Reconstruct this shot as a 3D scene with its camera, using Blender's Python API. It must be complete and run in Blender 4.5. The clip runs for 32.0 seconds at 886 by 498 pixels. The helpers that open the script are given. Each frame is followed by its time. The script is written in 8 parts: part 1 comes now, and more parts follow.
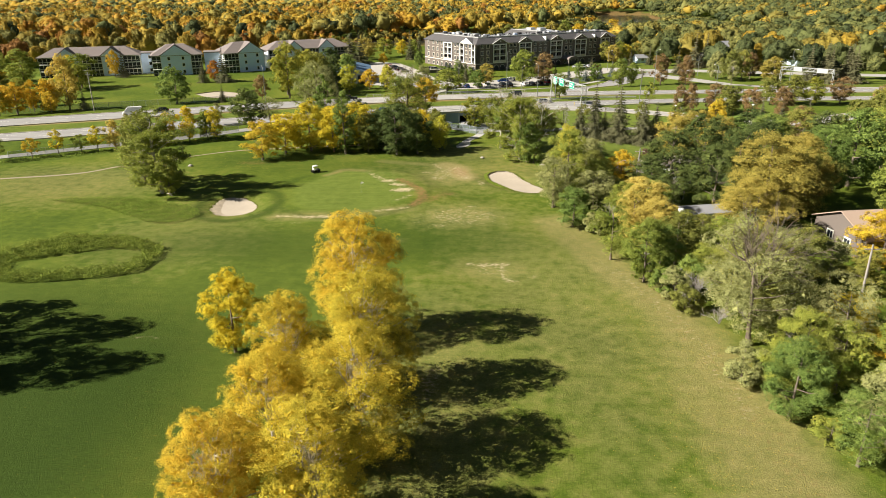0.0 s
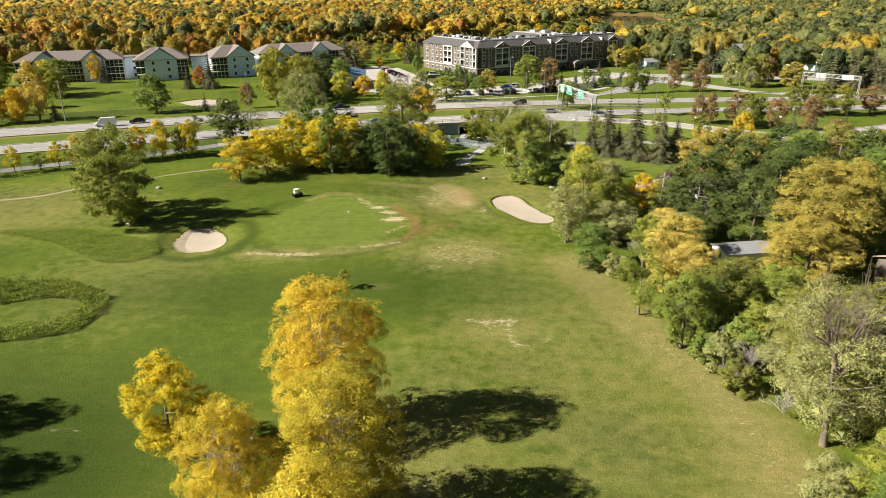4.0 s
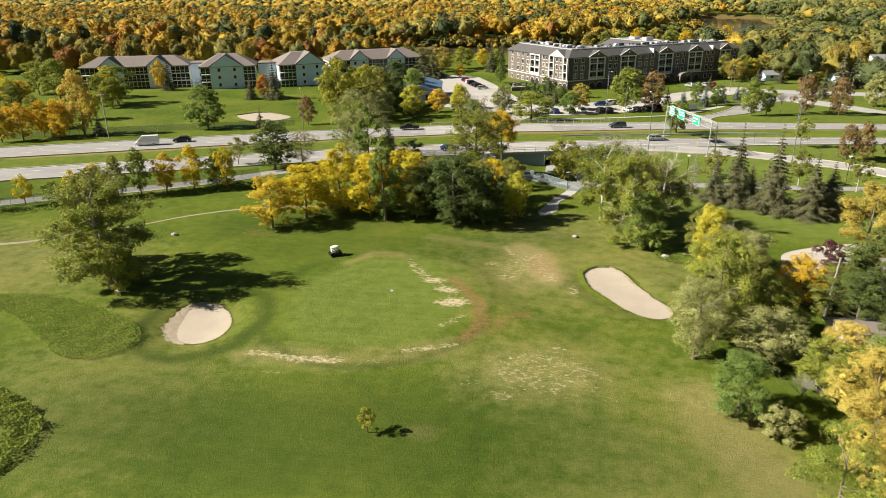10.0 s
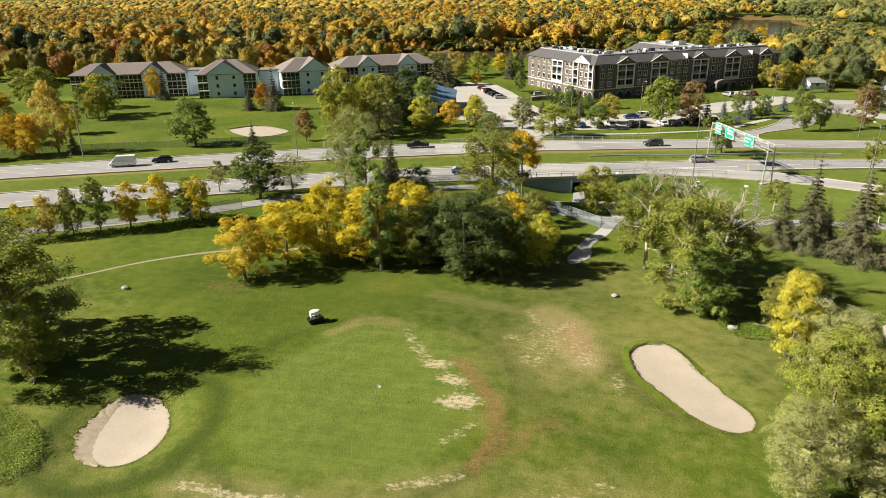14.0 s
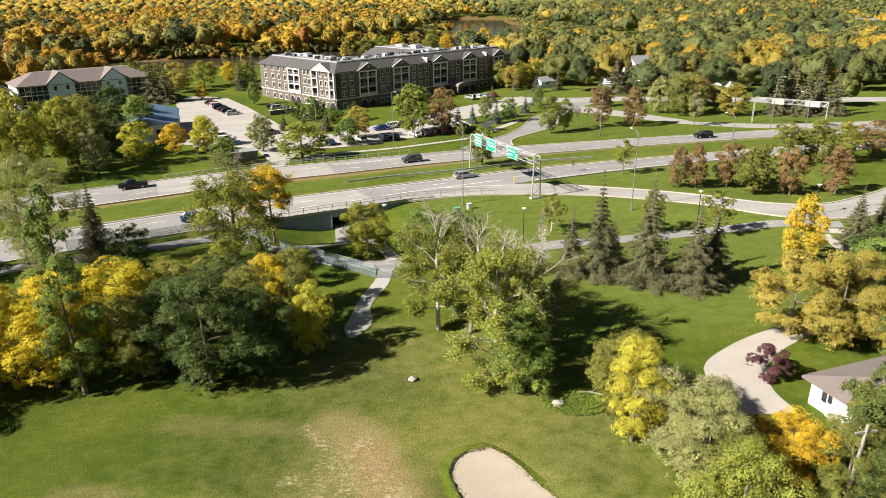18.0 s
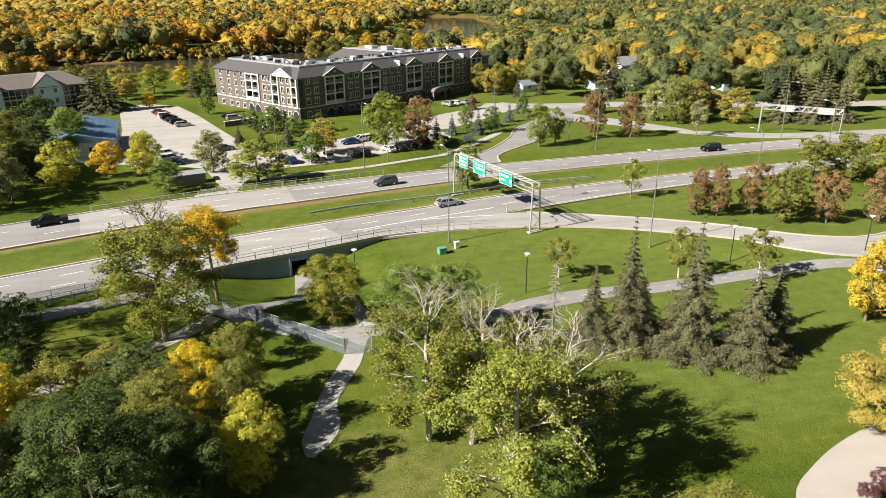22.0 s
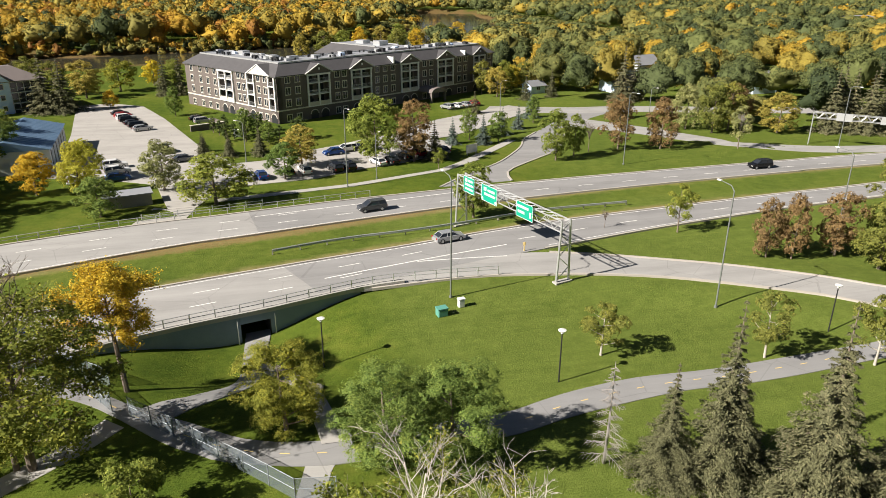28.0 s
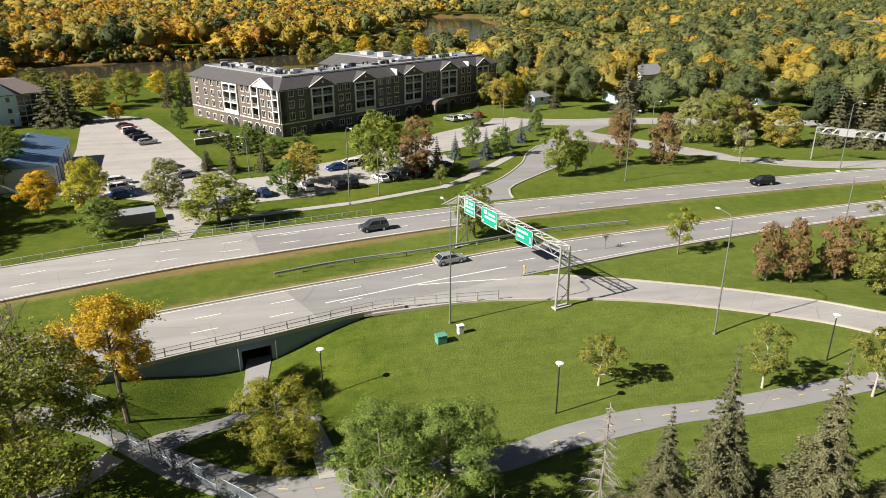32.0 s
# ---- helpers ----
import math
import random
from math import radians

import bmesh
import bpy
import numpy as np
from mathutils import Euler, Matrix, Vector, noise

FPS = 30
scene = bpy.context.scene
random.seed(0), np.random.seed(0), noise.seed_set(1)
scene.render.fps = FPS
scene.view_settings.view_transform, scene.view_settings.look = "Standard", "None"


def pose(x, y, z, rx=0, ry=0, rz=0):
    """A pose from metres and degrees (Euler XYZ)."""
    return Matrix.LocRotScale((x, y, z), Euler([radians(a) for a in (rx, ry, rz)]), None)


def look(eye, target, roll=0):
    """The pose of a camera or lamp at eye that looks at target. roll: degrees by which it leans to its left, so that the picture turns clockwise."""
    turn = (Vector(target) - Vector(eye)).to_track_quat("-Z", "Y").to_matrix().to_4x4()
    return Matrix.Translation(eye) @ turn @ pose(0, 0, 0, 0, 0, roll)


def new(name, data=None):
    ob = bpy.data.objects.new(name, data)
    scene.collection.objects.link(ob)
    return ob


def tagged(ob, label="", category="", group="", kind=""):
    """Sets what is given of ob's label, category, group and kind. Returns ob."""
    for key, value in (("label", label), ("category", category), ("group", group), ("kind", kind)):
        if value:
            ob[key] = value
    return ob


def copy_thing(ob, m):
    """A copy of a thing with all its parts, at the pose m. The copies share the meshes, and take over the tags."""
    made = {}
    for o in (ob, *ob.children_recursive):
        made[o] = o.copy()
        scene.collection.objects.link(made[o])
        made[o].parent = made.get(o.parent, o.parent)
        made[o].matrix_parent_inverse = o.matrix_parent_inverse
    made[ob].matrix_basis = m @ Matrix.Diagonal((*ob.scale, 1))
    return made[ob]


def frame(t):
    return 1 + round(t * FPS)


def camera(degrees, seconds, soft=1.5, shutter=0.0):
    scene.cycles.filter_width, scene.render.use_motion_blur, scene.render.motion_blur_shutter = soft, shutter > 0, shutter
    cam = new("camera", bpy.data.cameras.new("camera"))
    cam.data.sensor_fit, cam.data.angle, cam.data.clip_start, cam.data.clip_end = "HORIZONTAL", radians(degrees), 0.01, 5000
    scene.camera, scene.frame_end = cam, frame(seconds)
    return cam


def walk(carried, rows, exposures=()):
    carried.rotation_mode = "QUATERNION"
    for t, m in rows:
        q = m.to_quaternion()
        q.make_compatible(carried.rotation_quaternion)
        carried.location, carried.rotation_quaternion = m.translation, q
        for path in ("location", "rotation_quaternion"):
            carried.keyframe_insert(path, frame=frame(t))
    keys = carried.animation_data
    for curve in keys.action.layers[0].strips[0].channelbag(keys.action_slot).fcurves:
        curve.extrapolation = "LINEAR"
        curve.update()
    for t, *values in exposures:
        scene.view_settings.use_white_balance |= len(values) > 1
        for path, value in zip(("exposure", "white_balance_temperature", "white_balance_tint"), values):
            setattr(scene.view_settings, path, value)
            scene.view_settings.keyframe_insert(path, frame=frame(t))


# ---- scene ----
cam = camera(65.8, 32.0, soft=0.65)
PATH = [
    (0, (2.768, 4.955, 38.565), (2.65, 6.817, 37.844), -0.5),
    (1, (2.889, 8.687, 38.653), (2.769, 10.549, 37.933), -0.6),
    (2, (2.751, 12.953, 38.713), (2.629, 14.814, 37.991), -0.5),
    (3, (2.568, 17.754, 38.737), (2.447, 19.616, 38.016), -0.5),
    (5.5, (2.117, 30.631, 38.837), (1.997, 32.492, 38.115), -0.5),
    (6, (2.014, 33.375, 38.838), (1.895, 35.237, 38.117), -0.4),
    (7, (1.683, 38.956, 38.97), (1.523, 40.815, 38.25), -0.4),
    (8, (1.337, 44.487, 39.112), (1.077, 46.336, 38.394), -0.6),
    (9, (0.95, 50.171, 39.167), (0.616, 52.007, 38.448), -0.6),
    (10, (0.582, 55.725, 39.168), (0.233, 57.559, 38.45), -0.6),
    (11, (-0.028, 61.462, 39.075), (-0.446, 63.282, 38.357), -0.7),
    (12, (-0.787, 67.239, 38.979), (-1.205, 69.058, 38.262), -0.6),
    (13, (-1.728, 72.94, 38.932), (-2.144, 74.76, 38.216), -0.7),
    (13.5, (-2.147, 75.739, 38.904), (-2.564, 77.56, 38.189), -0.8),
    (15.5, (-3.22, 87.563, 38.875), (-3.422, 89.419, 38.16), -0.7),
    (16, (-3.565, 90.619, 38.908), (-3.674, 92.483, 38.191), -0.7),
    (17, (-4.271, 96.635, 39.004), (-4.141, 98.497, 38.285), -0.3),
    (18, (-4.615, 102.396, 38.902), (-4.314, 104.238, 38.183), -0.5),
    (19, (-4.688, 108.272, 38.749), (-4.309, 110.1, 38.029), -0.4),
    (20, (-4.269, 114.01, 38.538), (-3.888, 115.836, 37.817), -0.3),
    (21, (-3.529, 119.411, 38.464), (-3.147, 121.236, 37.74), -0.3),
    (22, (-2.426, 124.852, 38.377), (-2.046, 126.677, 37.652), -0.5),
    (23, (-1.35, 130.36, 38.366), (-0.968, 132.184, 37.64), -0.4),
    (24, (-0.068, 135.74, 38.287), (0.314, 137.564, 37.561), -0.4),
    (25, (0.895, 140.993, 38.049), (1.28, 142.817, 37.325), -0.3),
    (25.5, (1.313, 143.257, 37.866), (1.702, 145.082, 37.145), -0.1),
    (27.5, (2.491, 150.404, 36.058), (2.884, 152.229, 35.339), 0.0),
    (28, (2.554, 150.872, 35.638), (2.944, 152.692, 34.906), 0.1),
    (29, (2.532, 151.034, 35.062), (2.913, 152.847, 34.309), 0.2),
    (30, (2.556, 151.013, 35.584), (2.935, 152.833, 34.845), -0.1),
    (31, (2.967, 151.215, 37.096), (3.343, 153.037, 36.362), -0.1),
    (32, (3.352, 151.353, 38.507), (3.727, 153.178, 37.78), -0.0),
]
walk(cam, [(t, look(eye, target, roll)) for t, eye, target, roll in PATH], ((0, 1.20, 6680, 9), (6, 1.19, 6700, 9), (13, 1.11, 6700, 8), (17, 1.16, 6550, 11), (22, 1.13, 6450, 12), (26, 0.98, 6380, 12), (32, 0.91, 6380, 12)))

# light

SUN_EL = radians(35)
SUN_AT = Vector((-0.97 * math.cos(SUN_EL), -0.25 * math.cos(SUN_EL), math.sin(SUN_EL)))
sky_world = bpy.data.worlds.new("sky")
scene.world = sky_world
sky_world.use_nodes = True
_nt = sky_world.node_tree
_sky = _nt.nodes.new("ShaderNodeTexSky")
_sky.sky_type, _sky.sun_disc = "NISHITA", False
_sky.sun_elevation, _sky.sun_rotation = SUN_EL, radians(255)
_nt.links.new(_sky.outputs[0], _nt.nodes["Background"].inputs[0])
_nt.nodes["Background"].inputs[1].default_value = 0.019
sun = new("sun", bpy.data.lights.new("sun", "SUN"))
sun.data.energy, sun.data.angle, sun.data.color = 5.2, radians(0.55), (1.0, 0.93, 0.82)
sun.matrix_world = look(SUN_AT * 200, (0, 0, 0))


# materials

def nodes_of(name):
    m = bpy.data.materials.new(name)
    m.use_nodes = True
    nt = m.node_tree
    return m, nt, nt.nodes["Principled BSDF"]


def node(nt, kind, **inputs):
    n = nt.nodes.new(kind)
    for k, v in inputs.items():
        key = int(k[1:]) if k[0] == "i" and k[1:].isdigit() else k
        if isinstance(v, bpy.types.NodeSocket):
            nt.links.new(v, n.inputs[key])
        else:
            n.inputs[key].default_value = v
    return n


def math_node(nt, op, a, b=None, clamp=False):
    n = nt.nodes.new("ShaderNodeMath")
    n.operation, n.use_clamp = op, clamp
    for i, v in enumerate((a, b)):
        if v is None:
            continue
        if isinstance(v, bpy.types.NodeSocket):
            nt.links.new(v, n.inputs[i])
        else:
            n.inputs[i].default_value = v
    return n.outputs[0]


def mix_col(nt, fac, a, b, mode="MIX"):
    n = nt.nodes.new("ShaderNodeMix")
    n.data_type, n.blend_type = "RGBA", mode
    for i, v in ((0, fac), (6, a), (7, b)):
        if isinstance(v, bpy.types.NodeSocket):
            nt.links.new(v, n.inputs[i])
        else:
            n.inputs[i].default_value = v if i == 0 else (*v[:3], 1)
    return n.outputs[2]


def noise_tex(nt, scale, detail=3.0, rough=0.55, vec=None, stretch=None):
    if vec is None:
        vec = nt.nodes.new("ShaderNodeNewGeometry").outputs["Position"]
    if stretch:
        mp = nt.nodes.new("ShaderNodeMapping")
        nt.links.new(vec, mp.inputs[0])
        mp.inputs["Rotation"].default_value = (0, 0, radians(stretch[0]))
        mp.inputs["Scale"].default_value = (stretch[1], stretch[2], 1)
        vec = mp.outputs[0]
    n = node(nt, "ShaderNodeTexNoise", Vector=vec, Scale=scale, Detail=detail, Roughness=rough)
    return n.outputs[0]


def ramp(nt, fac, stops):
    r = nt.nodes.new("ShaderNodeValToRGB")
    els = r.color_ramp.elements
    while len(els) < len(stops):
        els.new(0.5)
    for e, (p, c) in zip(els, stops):
        e.position, e.color = p, (*c, 1) if not isinstance(c, float) else (c, c, c, 1)
    if isinstance(fac, bpy.types.NodeSocket):
        nt.links.new(fac, r.inputs[0])
    return r.outputs[0]


def bump_to(nt, bsdf, height, strength, dist):
    b = node(nt, "ShaderNodeBump", Height=height, Strength=strength, Distance=dist)
    nt.links.new(b.outputs[0], bsdf.inputs["Normal"])


def surface(name, base, rough=0.8, metal=0.0, var=0.18, coarse=0.4, fine=9.0, bump=0.0, each=0.0):
    m, nt, p = nodes_of(name)
    a = noise_tex(nt, coarse, 4)
    b = noise_tex(nt, fine, 3)
    v = math_node(nt, "ADD", math_node(nt, "MULTIPLY", a, 1.2 * var), math_node(nt, "MULTIPLY", b, 0.8 * var))
    v = math_node(nt, "ADD", v, 1.0 - var)
    if each:
        o = nt.nodes.new("ShaderNodeObjectInfo").outputs["Random"]
        v = math_node(nt, "ADD", v, math_node(nt, "MULTIPLY", math_node(nt, "SUBTRACT", o, 0.5), each))
    g = node(nt, "ShaderNodeCombineColor", i0=v, i1=v, i2=v).outputs[0]
    nt.links.new(mix_col(nt, 1.0, base, g, "MULTIPLY"), p.inputs["Base Color"])
    p.inputs["Roughness"].default_value, p.inputs["Metallic"].default_value = rough, metal
    if bump:
        bump_to(nt, p, b, 0.5, bump)
    return m


def foliage(name, stops, see=0.3, attr=""):
    """Leaves: a colour for each leaf clump, shifted tree by tree, with light passing through."""
    m, nt, p = nodes_of(name)
    geo = nt.nodes.new("ShaderNodeNewGeometry")
    isl = geo.outputs["Random Per Island"]
    if attr:
        a = nt.nodes.new("ShaderNodeAttribute")
        a.attribute_name = attr
        f = math_node(nt, "ADD", a.outputs["Fac"], math_node(nt, "MULTIPLY", math_node(nt, "SUBTRACT", isl, 0.5), 0.12), True)
    else:
        o = nt.nodes.new("ShaderNodeObjectInfo").outputs["Random"]
        big = noise_tex(nt, 0.45, 2)
        f = math_node(nt, "ADD", math_node(nt, "MULTIPLY", isl, 0.42), math_node(nt, "MULTIPLY", o, 0.3))
        f = math_node(nt, "ADD", f, math_node(nt, "MULTIPLY", math_node(nt, "SUBTRACT", big, 0.28), 0.6), True)
    col = ramp(nt, f, stops)
    light = math_node(nt, "ADD", math_node(nt, "MULTIPLY", isl, 0.4), 0.82)
    if attr:
        # mottling in the woods' colour stands for shaded gaps between leaf clumps
        light = math_node(nt, "ADD", ramp(nt, noise_tex(nt, 1.1, 4, 0.7), [(0.36, 0.86), (0.50, 1.02), (0.64, 1.2)]), math_node(nt, "MULTIPLY", math_node(nt, "SUBTRACT", isl, 0.5), 0.35))
    g = node(nt, "ShaderNodeCombineColor", i0=light, i1=light, i2=light).outputs[0]
    col = mix_col(nt, 1.0, col, g, "MULTIPLY")
    nt.links.new(col, p.inputs["Base Color"])
    p.inputs["Roughness"].default_value = 0.75
    p.inputs["Specular IOR Level"].default_value = 0.12
    tr = node(nt, "ShaderNodeBsdfTranslucent", Color=col)
    mx = node(nt, "ShaderNodeMixShader", i0=see, i1=p.outputs[0], i2=tr.outputs[0])
    nt.links.new(mx.outputs[0], nt.nodes["Material Output"].inputs[0])
    return m


def grass_ground():
    """Mown turf with dry, bare and leaf-strewn wear, and some painted shade, held in the sheet's own attributes."""
    m, nt, p = nodes_of("turf")

    def at(n):
        a = nt.nodes.new("ShaderNodeAttribute")
        a.attribute_name = n
        return a.outputs["Fac"]
    n1 = noise_tex(nt, 0.05, 4)
    n2 = noise_tex(nt, 0.55, 5, 0.6)
    n3 = ramp(nt, noise_tex(nt, 4.6, 6, 0.75), [(0.32, 0.25), (0.68, 0.75)])
    mow = ramp(nt, noise_tex(nt, 1.6, 3, 0.6, None, (12, 0.04, 1.0)), [(0.36, 0.1), (0.64, 0.9)])
    blade = noise_tex(nt, 17.0, 2, 0.6)
    n4 = noise_tex(nt, 1.7, 4, 0.7)
    base = ramp(nt, math_node(nt, "ADD", math_node(nt, "MULTIPLY", n1, 0.6), math_node(nt, "MULTIPLY", n2, 0.4)),
                [(0.36, (0.045, 0.075, 0.009)), (0.51, (0.081, 0.112, 0.014)), (0.66, (0.127, 0.141, 0.023))])
    base = mix_col(nt, at("lush"), base, ramp(nt, math_node(nt, "ADD", math_node(nt, "MULTIPLY", n2, 0.92), math_node(nt, "MULTIPLY", mow, 0.08)), [(0.25, (0.080, 0.113, 0.019)), (0.75, (0.130, 0.163, 0.032))]))
    dryfac = math_node(nt, "ADD", at("dry"), math_node(nt, "MULTIPLY", math_node(nt, "SUBTRACT", n2, 0.5), 0.9), True)
    dryfac = math_node(nt, "MULTIPLY", dryfac, math_node(nt, "GREATER_THAN", at("dry"), 0.02))
    base = mix_col(nt, dryfac, base, (0.230, 0.195, 0.082))
    # dark green of long grass and mown rings, plus shade painted into the turf
    base = mix_col(nt, at("deep_and_shade"), base, (0.030, 0.052, 0.008))
    barefac = math_node(nt, "MULTIPLY", math_node(nt, "SUBTRACT", math_node(nt, "ADD", at("bare"),
                        math_node(nt, "MULTIPLY", math_node(nt, "SUBTRACT", noise_tex(nt, 1.7, 7, 0.78, None, (20, 0.8, 1.25)), 0.5), 2.5)), 0.5), 2.4, True)
    barefac = math_node(nt, "MULTIPLY", barefac, math_node(nt, "GREATER_THAN", at("bare"), 0.04))
    base = mix_col(nt, barefac, base, (0.40, 0.335, 0.215))
    red = math_node(nt, "MULTIPLY", math_node(nt, "SUBTRACT", math_node(nt, "ADD", at("red"), math_node(nt, "MULTIPLY", math_node(nt, "SUBTRACT", n4, 0.5), 2.0)), 0.42), 1.1, True)
    red = math_node(nt, "MULTIPLY", red, math_node(nt, "GREATER_THAN", at("red"), 0.04))
    base = mix_col(nt, red, base, (0.198, 0.116, 0.052))
    lf = math_node(nt, "GREATER_THAN", math_node(nt, "ADD", noise_tex(nt, 7.0, 3, 0.6), math_node(nt, "MULTIPLY", at("leaf"), 0.07)), 0.722)
    base = mix_col(nt, math_node(nt, "MULTIPLY", lf, 0.75), base, (0.36, 0.26, 0.05))
    v = math_node(nt, "ADD", math_node(nt, "MULTIPLY", n3, 0.85), math_node(nt, "MULTIPLY", mow, 0.09))
    v = math_node(nt, "ADD", v, math_node(nt, "MULTIPLY", n4, 0.42))
    v = math_node(nt, "ADD", v, math_node(nt, "MULTIPLY", blade, 0.28))
    v = math_node(nt, "ADD", v, 0.26)
    g = node(nt, "ShaderNodeCombineColor", i0=v, i1=v, i2=v).outputs[0]
    nt.links.new(mix_col(nt, 1.0, base, g, "MULTIPLY"), p.inputs["Base Color"])
    p.inputs["Roughness"].default_value = 0.85
    p.inputs["Specular IOR Level"].default_value = 0.06
    bump_to(nt, p, n3, 0.7, 0.12)
    return m


def road_mat(name, base, joint=0.0):
    m, nt, p = nodes_of(name)
    n1 = noise_tex(nt, 0.25, 4)
    n2 = noise_tex(nt, 14.0, 3)
    stain = noise_tex(nt, 0.12, 5, 0.7, None, (17, 0.25, 2.2))
    v = math_node(nt, "ADD", math_node(nt, "MULTIPLY", n1, 0.25), math_node(nt, "MULTIPLY", n2, 0.25))
    v = math_node(nt, "ADD", v, math_node(nt, "MULTIPLY", stain, 0.85))
    v = math_node(nt, "ADD", v, 0.34)
    crack = node(nt, "ShaderNodeTexVoronoi", Vector=nt.nodes.new("ShaderNodeNewGeometry").outputs["Position"], Scale=0.13)
    crack.feature = "DISTANCE_TO_EDGE"
    dark = math_node(nt, "LESS_THAN", crack.outputs["Distance"], 0.006 + joint)
    v = math_node(nt, "MULTIPLY", v, math_node(nt, "SUBTRACT", 1.0, math_node(nt, "MULTIPLY", dark, 0.14)))
    g = node(nt, "ShaderNodeCombineColor", i0=v, i1=v, i2=v).outputs[0]
    nt.links.new(mix_col(nt, 1.0, base, g, "MULTIPLY"), p.inputs["Base Color"])
    p.inputs["Roughness"].default_value = 0.85
    bump_to(nt, p, n2, 0.3, 0.02)
    return m


MAT = {}
MAT["turf"] = grass_ground()
MAT["asphalt"] = road_mat("asphalt", (0.246, 0.241, 0.235))
MAT["concrete_road"] = road_mat("concrete road", (0.315, 0.306, 0.290))
MAT["path"] = road_mat("path asphalt", (0.245, 0.242, 0.238))
MAT["lot"] = road_mat("lot concrete", (0.36, 0.342, 0.315))
MAT["worn_gravel"] = road_mat("worn grey gravel", (0.36, 0.35, 0.33))
MAT["kerb"] = surface("kerb concrete", (0.42, 0.385, 0.335), 0.85, bump=0.02)
MAT["concrete"] = surface("concrete", (0.38, 0.365, 0.335), 0.85, bump=0.02)
MAT["wallstone"] = surface("retaining concrete", (0.21, 0.27, 0.34), 0.85, var=0.35, bump=0.02)
MAT["trail"] = surface("trodden gravel", (0.25, 0.215, 0.145), 0.95, var=0.5, coarse=0.7, fine=5.0, bump=0.03)
MAT["dirt"] = surface("crumbled dirt", (0.30, 0.25, 0.18), 0.95, var=0.6, coarse=1.1, fine=6.0, bump=0.08)
MAT["gravel"] = surface("gravel", (0.39, 0.36, 0.32), 0.95, var=0.25, fine=16, bump=0.04)
MAT["sand"] = surface("bunker sand", (0.350, 0.303, 0.240), 0.95, var=0.25, fine=4, bump=0.05)
MAT["soil"] = surface("bare rim soil", (0.22, 0.195, 0.145), 0.95, var=0.6, fine=3, bump=0.05)
MAT["paint"] = surface("road paint", (0.75, 0.74, 0.70), 0.7, var=0.3, fine=5)
MAT["yellow_paint"] = surface("yellow paint", (0.66, 0.50, 0.20), 0.7, var=0.3, fine=5)
MAT["brick"] = surface("brown brick", (0.132, 0.110, 0.098), 0.85, var=0.25, coarse=0.25, fine=5, bump=0.02)
MAT["stone"] = surface("pale stone trim", (0.60, 0.55, 0.47), 0.8, bump=0.01)
MAT["white"] = surface("white paint", (0.78, 0.77, 0.74), 0.6, var=0.08)
MAT["shingle"] = surface("charcoal shingles", (0.075, 0.072, 0.075), 0.9, var=0.35, coarse=0.5, fine=4, bump=0.03)
MAT["flat_roof"] = surface("grey membrane", (0.26, 0.27, 0.29), 0.8, var=0.3, coarse=0.15)
MAT["metal"] = surface("galvanised steel", (0.55, 0.56, 0.56), 0.45, 0.6, var=0.15)
MAT["fence_steel"] = surface("weathered fence steel", (0.30, 0.33, 0.35), 0.55, 0.3, var=0.2)
MAT["dark"] = surface("dark interior", (0.02, 0.022, 0.025), 0.5, var=0.2)
MAT["black"] = surface("black plastic", (0.02, 0.02, 0.022), 0.5, var=0.2)
MAT["glass"] = surface("window glass", (0.025, 0.03, 0.038), 0.06, 0.0, var=0.3)
MAT["siding"] = surface("blue grey siding", (0.64, 0.77, 0.97), 0.7, var=0.1)
MAT["white_siding"] = surface("white siding", (0.78, 0.80, 0.82), 0.7, var=0.08)
MAT["brown_shingle"] = surface("brown shingles", (0.175, 0.148, 0.138), 0.9, var=0.3, coarse=0.4, fine=4, bump=0.03)
MAT["tan_shingle"] = surface("tan shingles", (0.33, 0.245, 0.19), 0.9, var=0.25, fine=5, bump=0.03)
MAT["grey_shingle"] = surface("grey shingles", (0.22, 0.225, 0.24), 0.85, var=0.25, fine=5, bump=0.02)
MAT["blue_metal"] = surface("blue metal roof", (0.17, 0.27, 0.40), 0.38, 0.3, var=0.2)
MAT["bark"] = surface("bark", (0.17, 0.135, 0.105), 0.95, var=0.45, coarse=1.2, fine=12, bump=0.04)
MAT["pale_bark"] = surface("pale dead wood", (0.42, 0.38, 0.33), 0.9, var=0.35, coarse=1.2, fine=12, bump=0.03)
MAT["wood_pole"] = surface("weathered pole", (0.30, 0.275, 0.25), 0.9, var=0.3, fine=14)
MAT["sign_green"] = surface("sign green", (0.0, 0.30, 0.19), 0.45, var=0.1)
MAT["tunnel"] = surface("tunnel lining", (0.05, 0.05, 0.05), 0.9, var=0.3)
MAT["tyre"] = surface("tyre rubber", (0.02, 0.02, 0.02), 0.85, var=0.2)
MAT["lamp_steel"] = surface("painted lamp steel", (0.20, 0.215, 0.205), 0.5, 0.3, var=0.15)
MAT["rock"] = surface("field stone", (0.30, 0.28, 0.25), 0.9, var=0.3, fine=6, bump=0.05)


def water_mat():
    m, nt, p = nodes_of("river water")
    p.inputs["Base Color"].default_value = (0.055, 0.052, 0.035, 1)
    p.inputs["Roughness"].default_value = 0.08
    bump_to(nt, p, noise_tex(nt, 0.5, 4, 0.6), 0.25, 0.2)
    return m


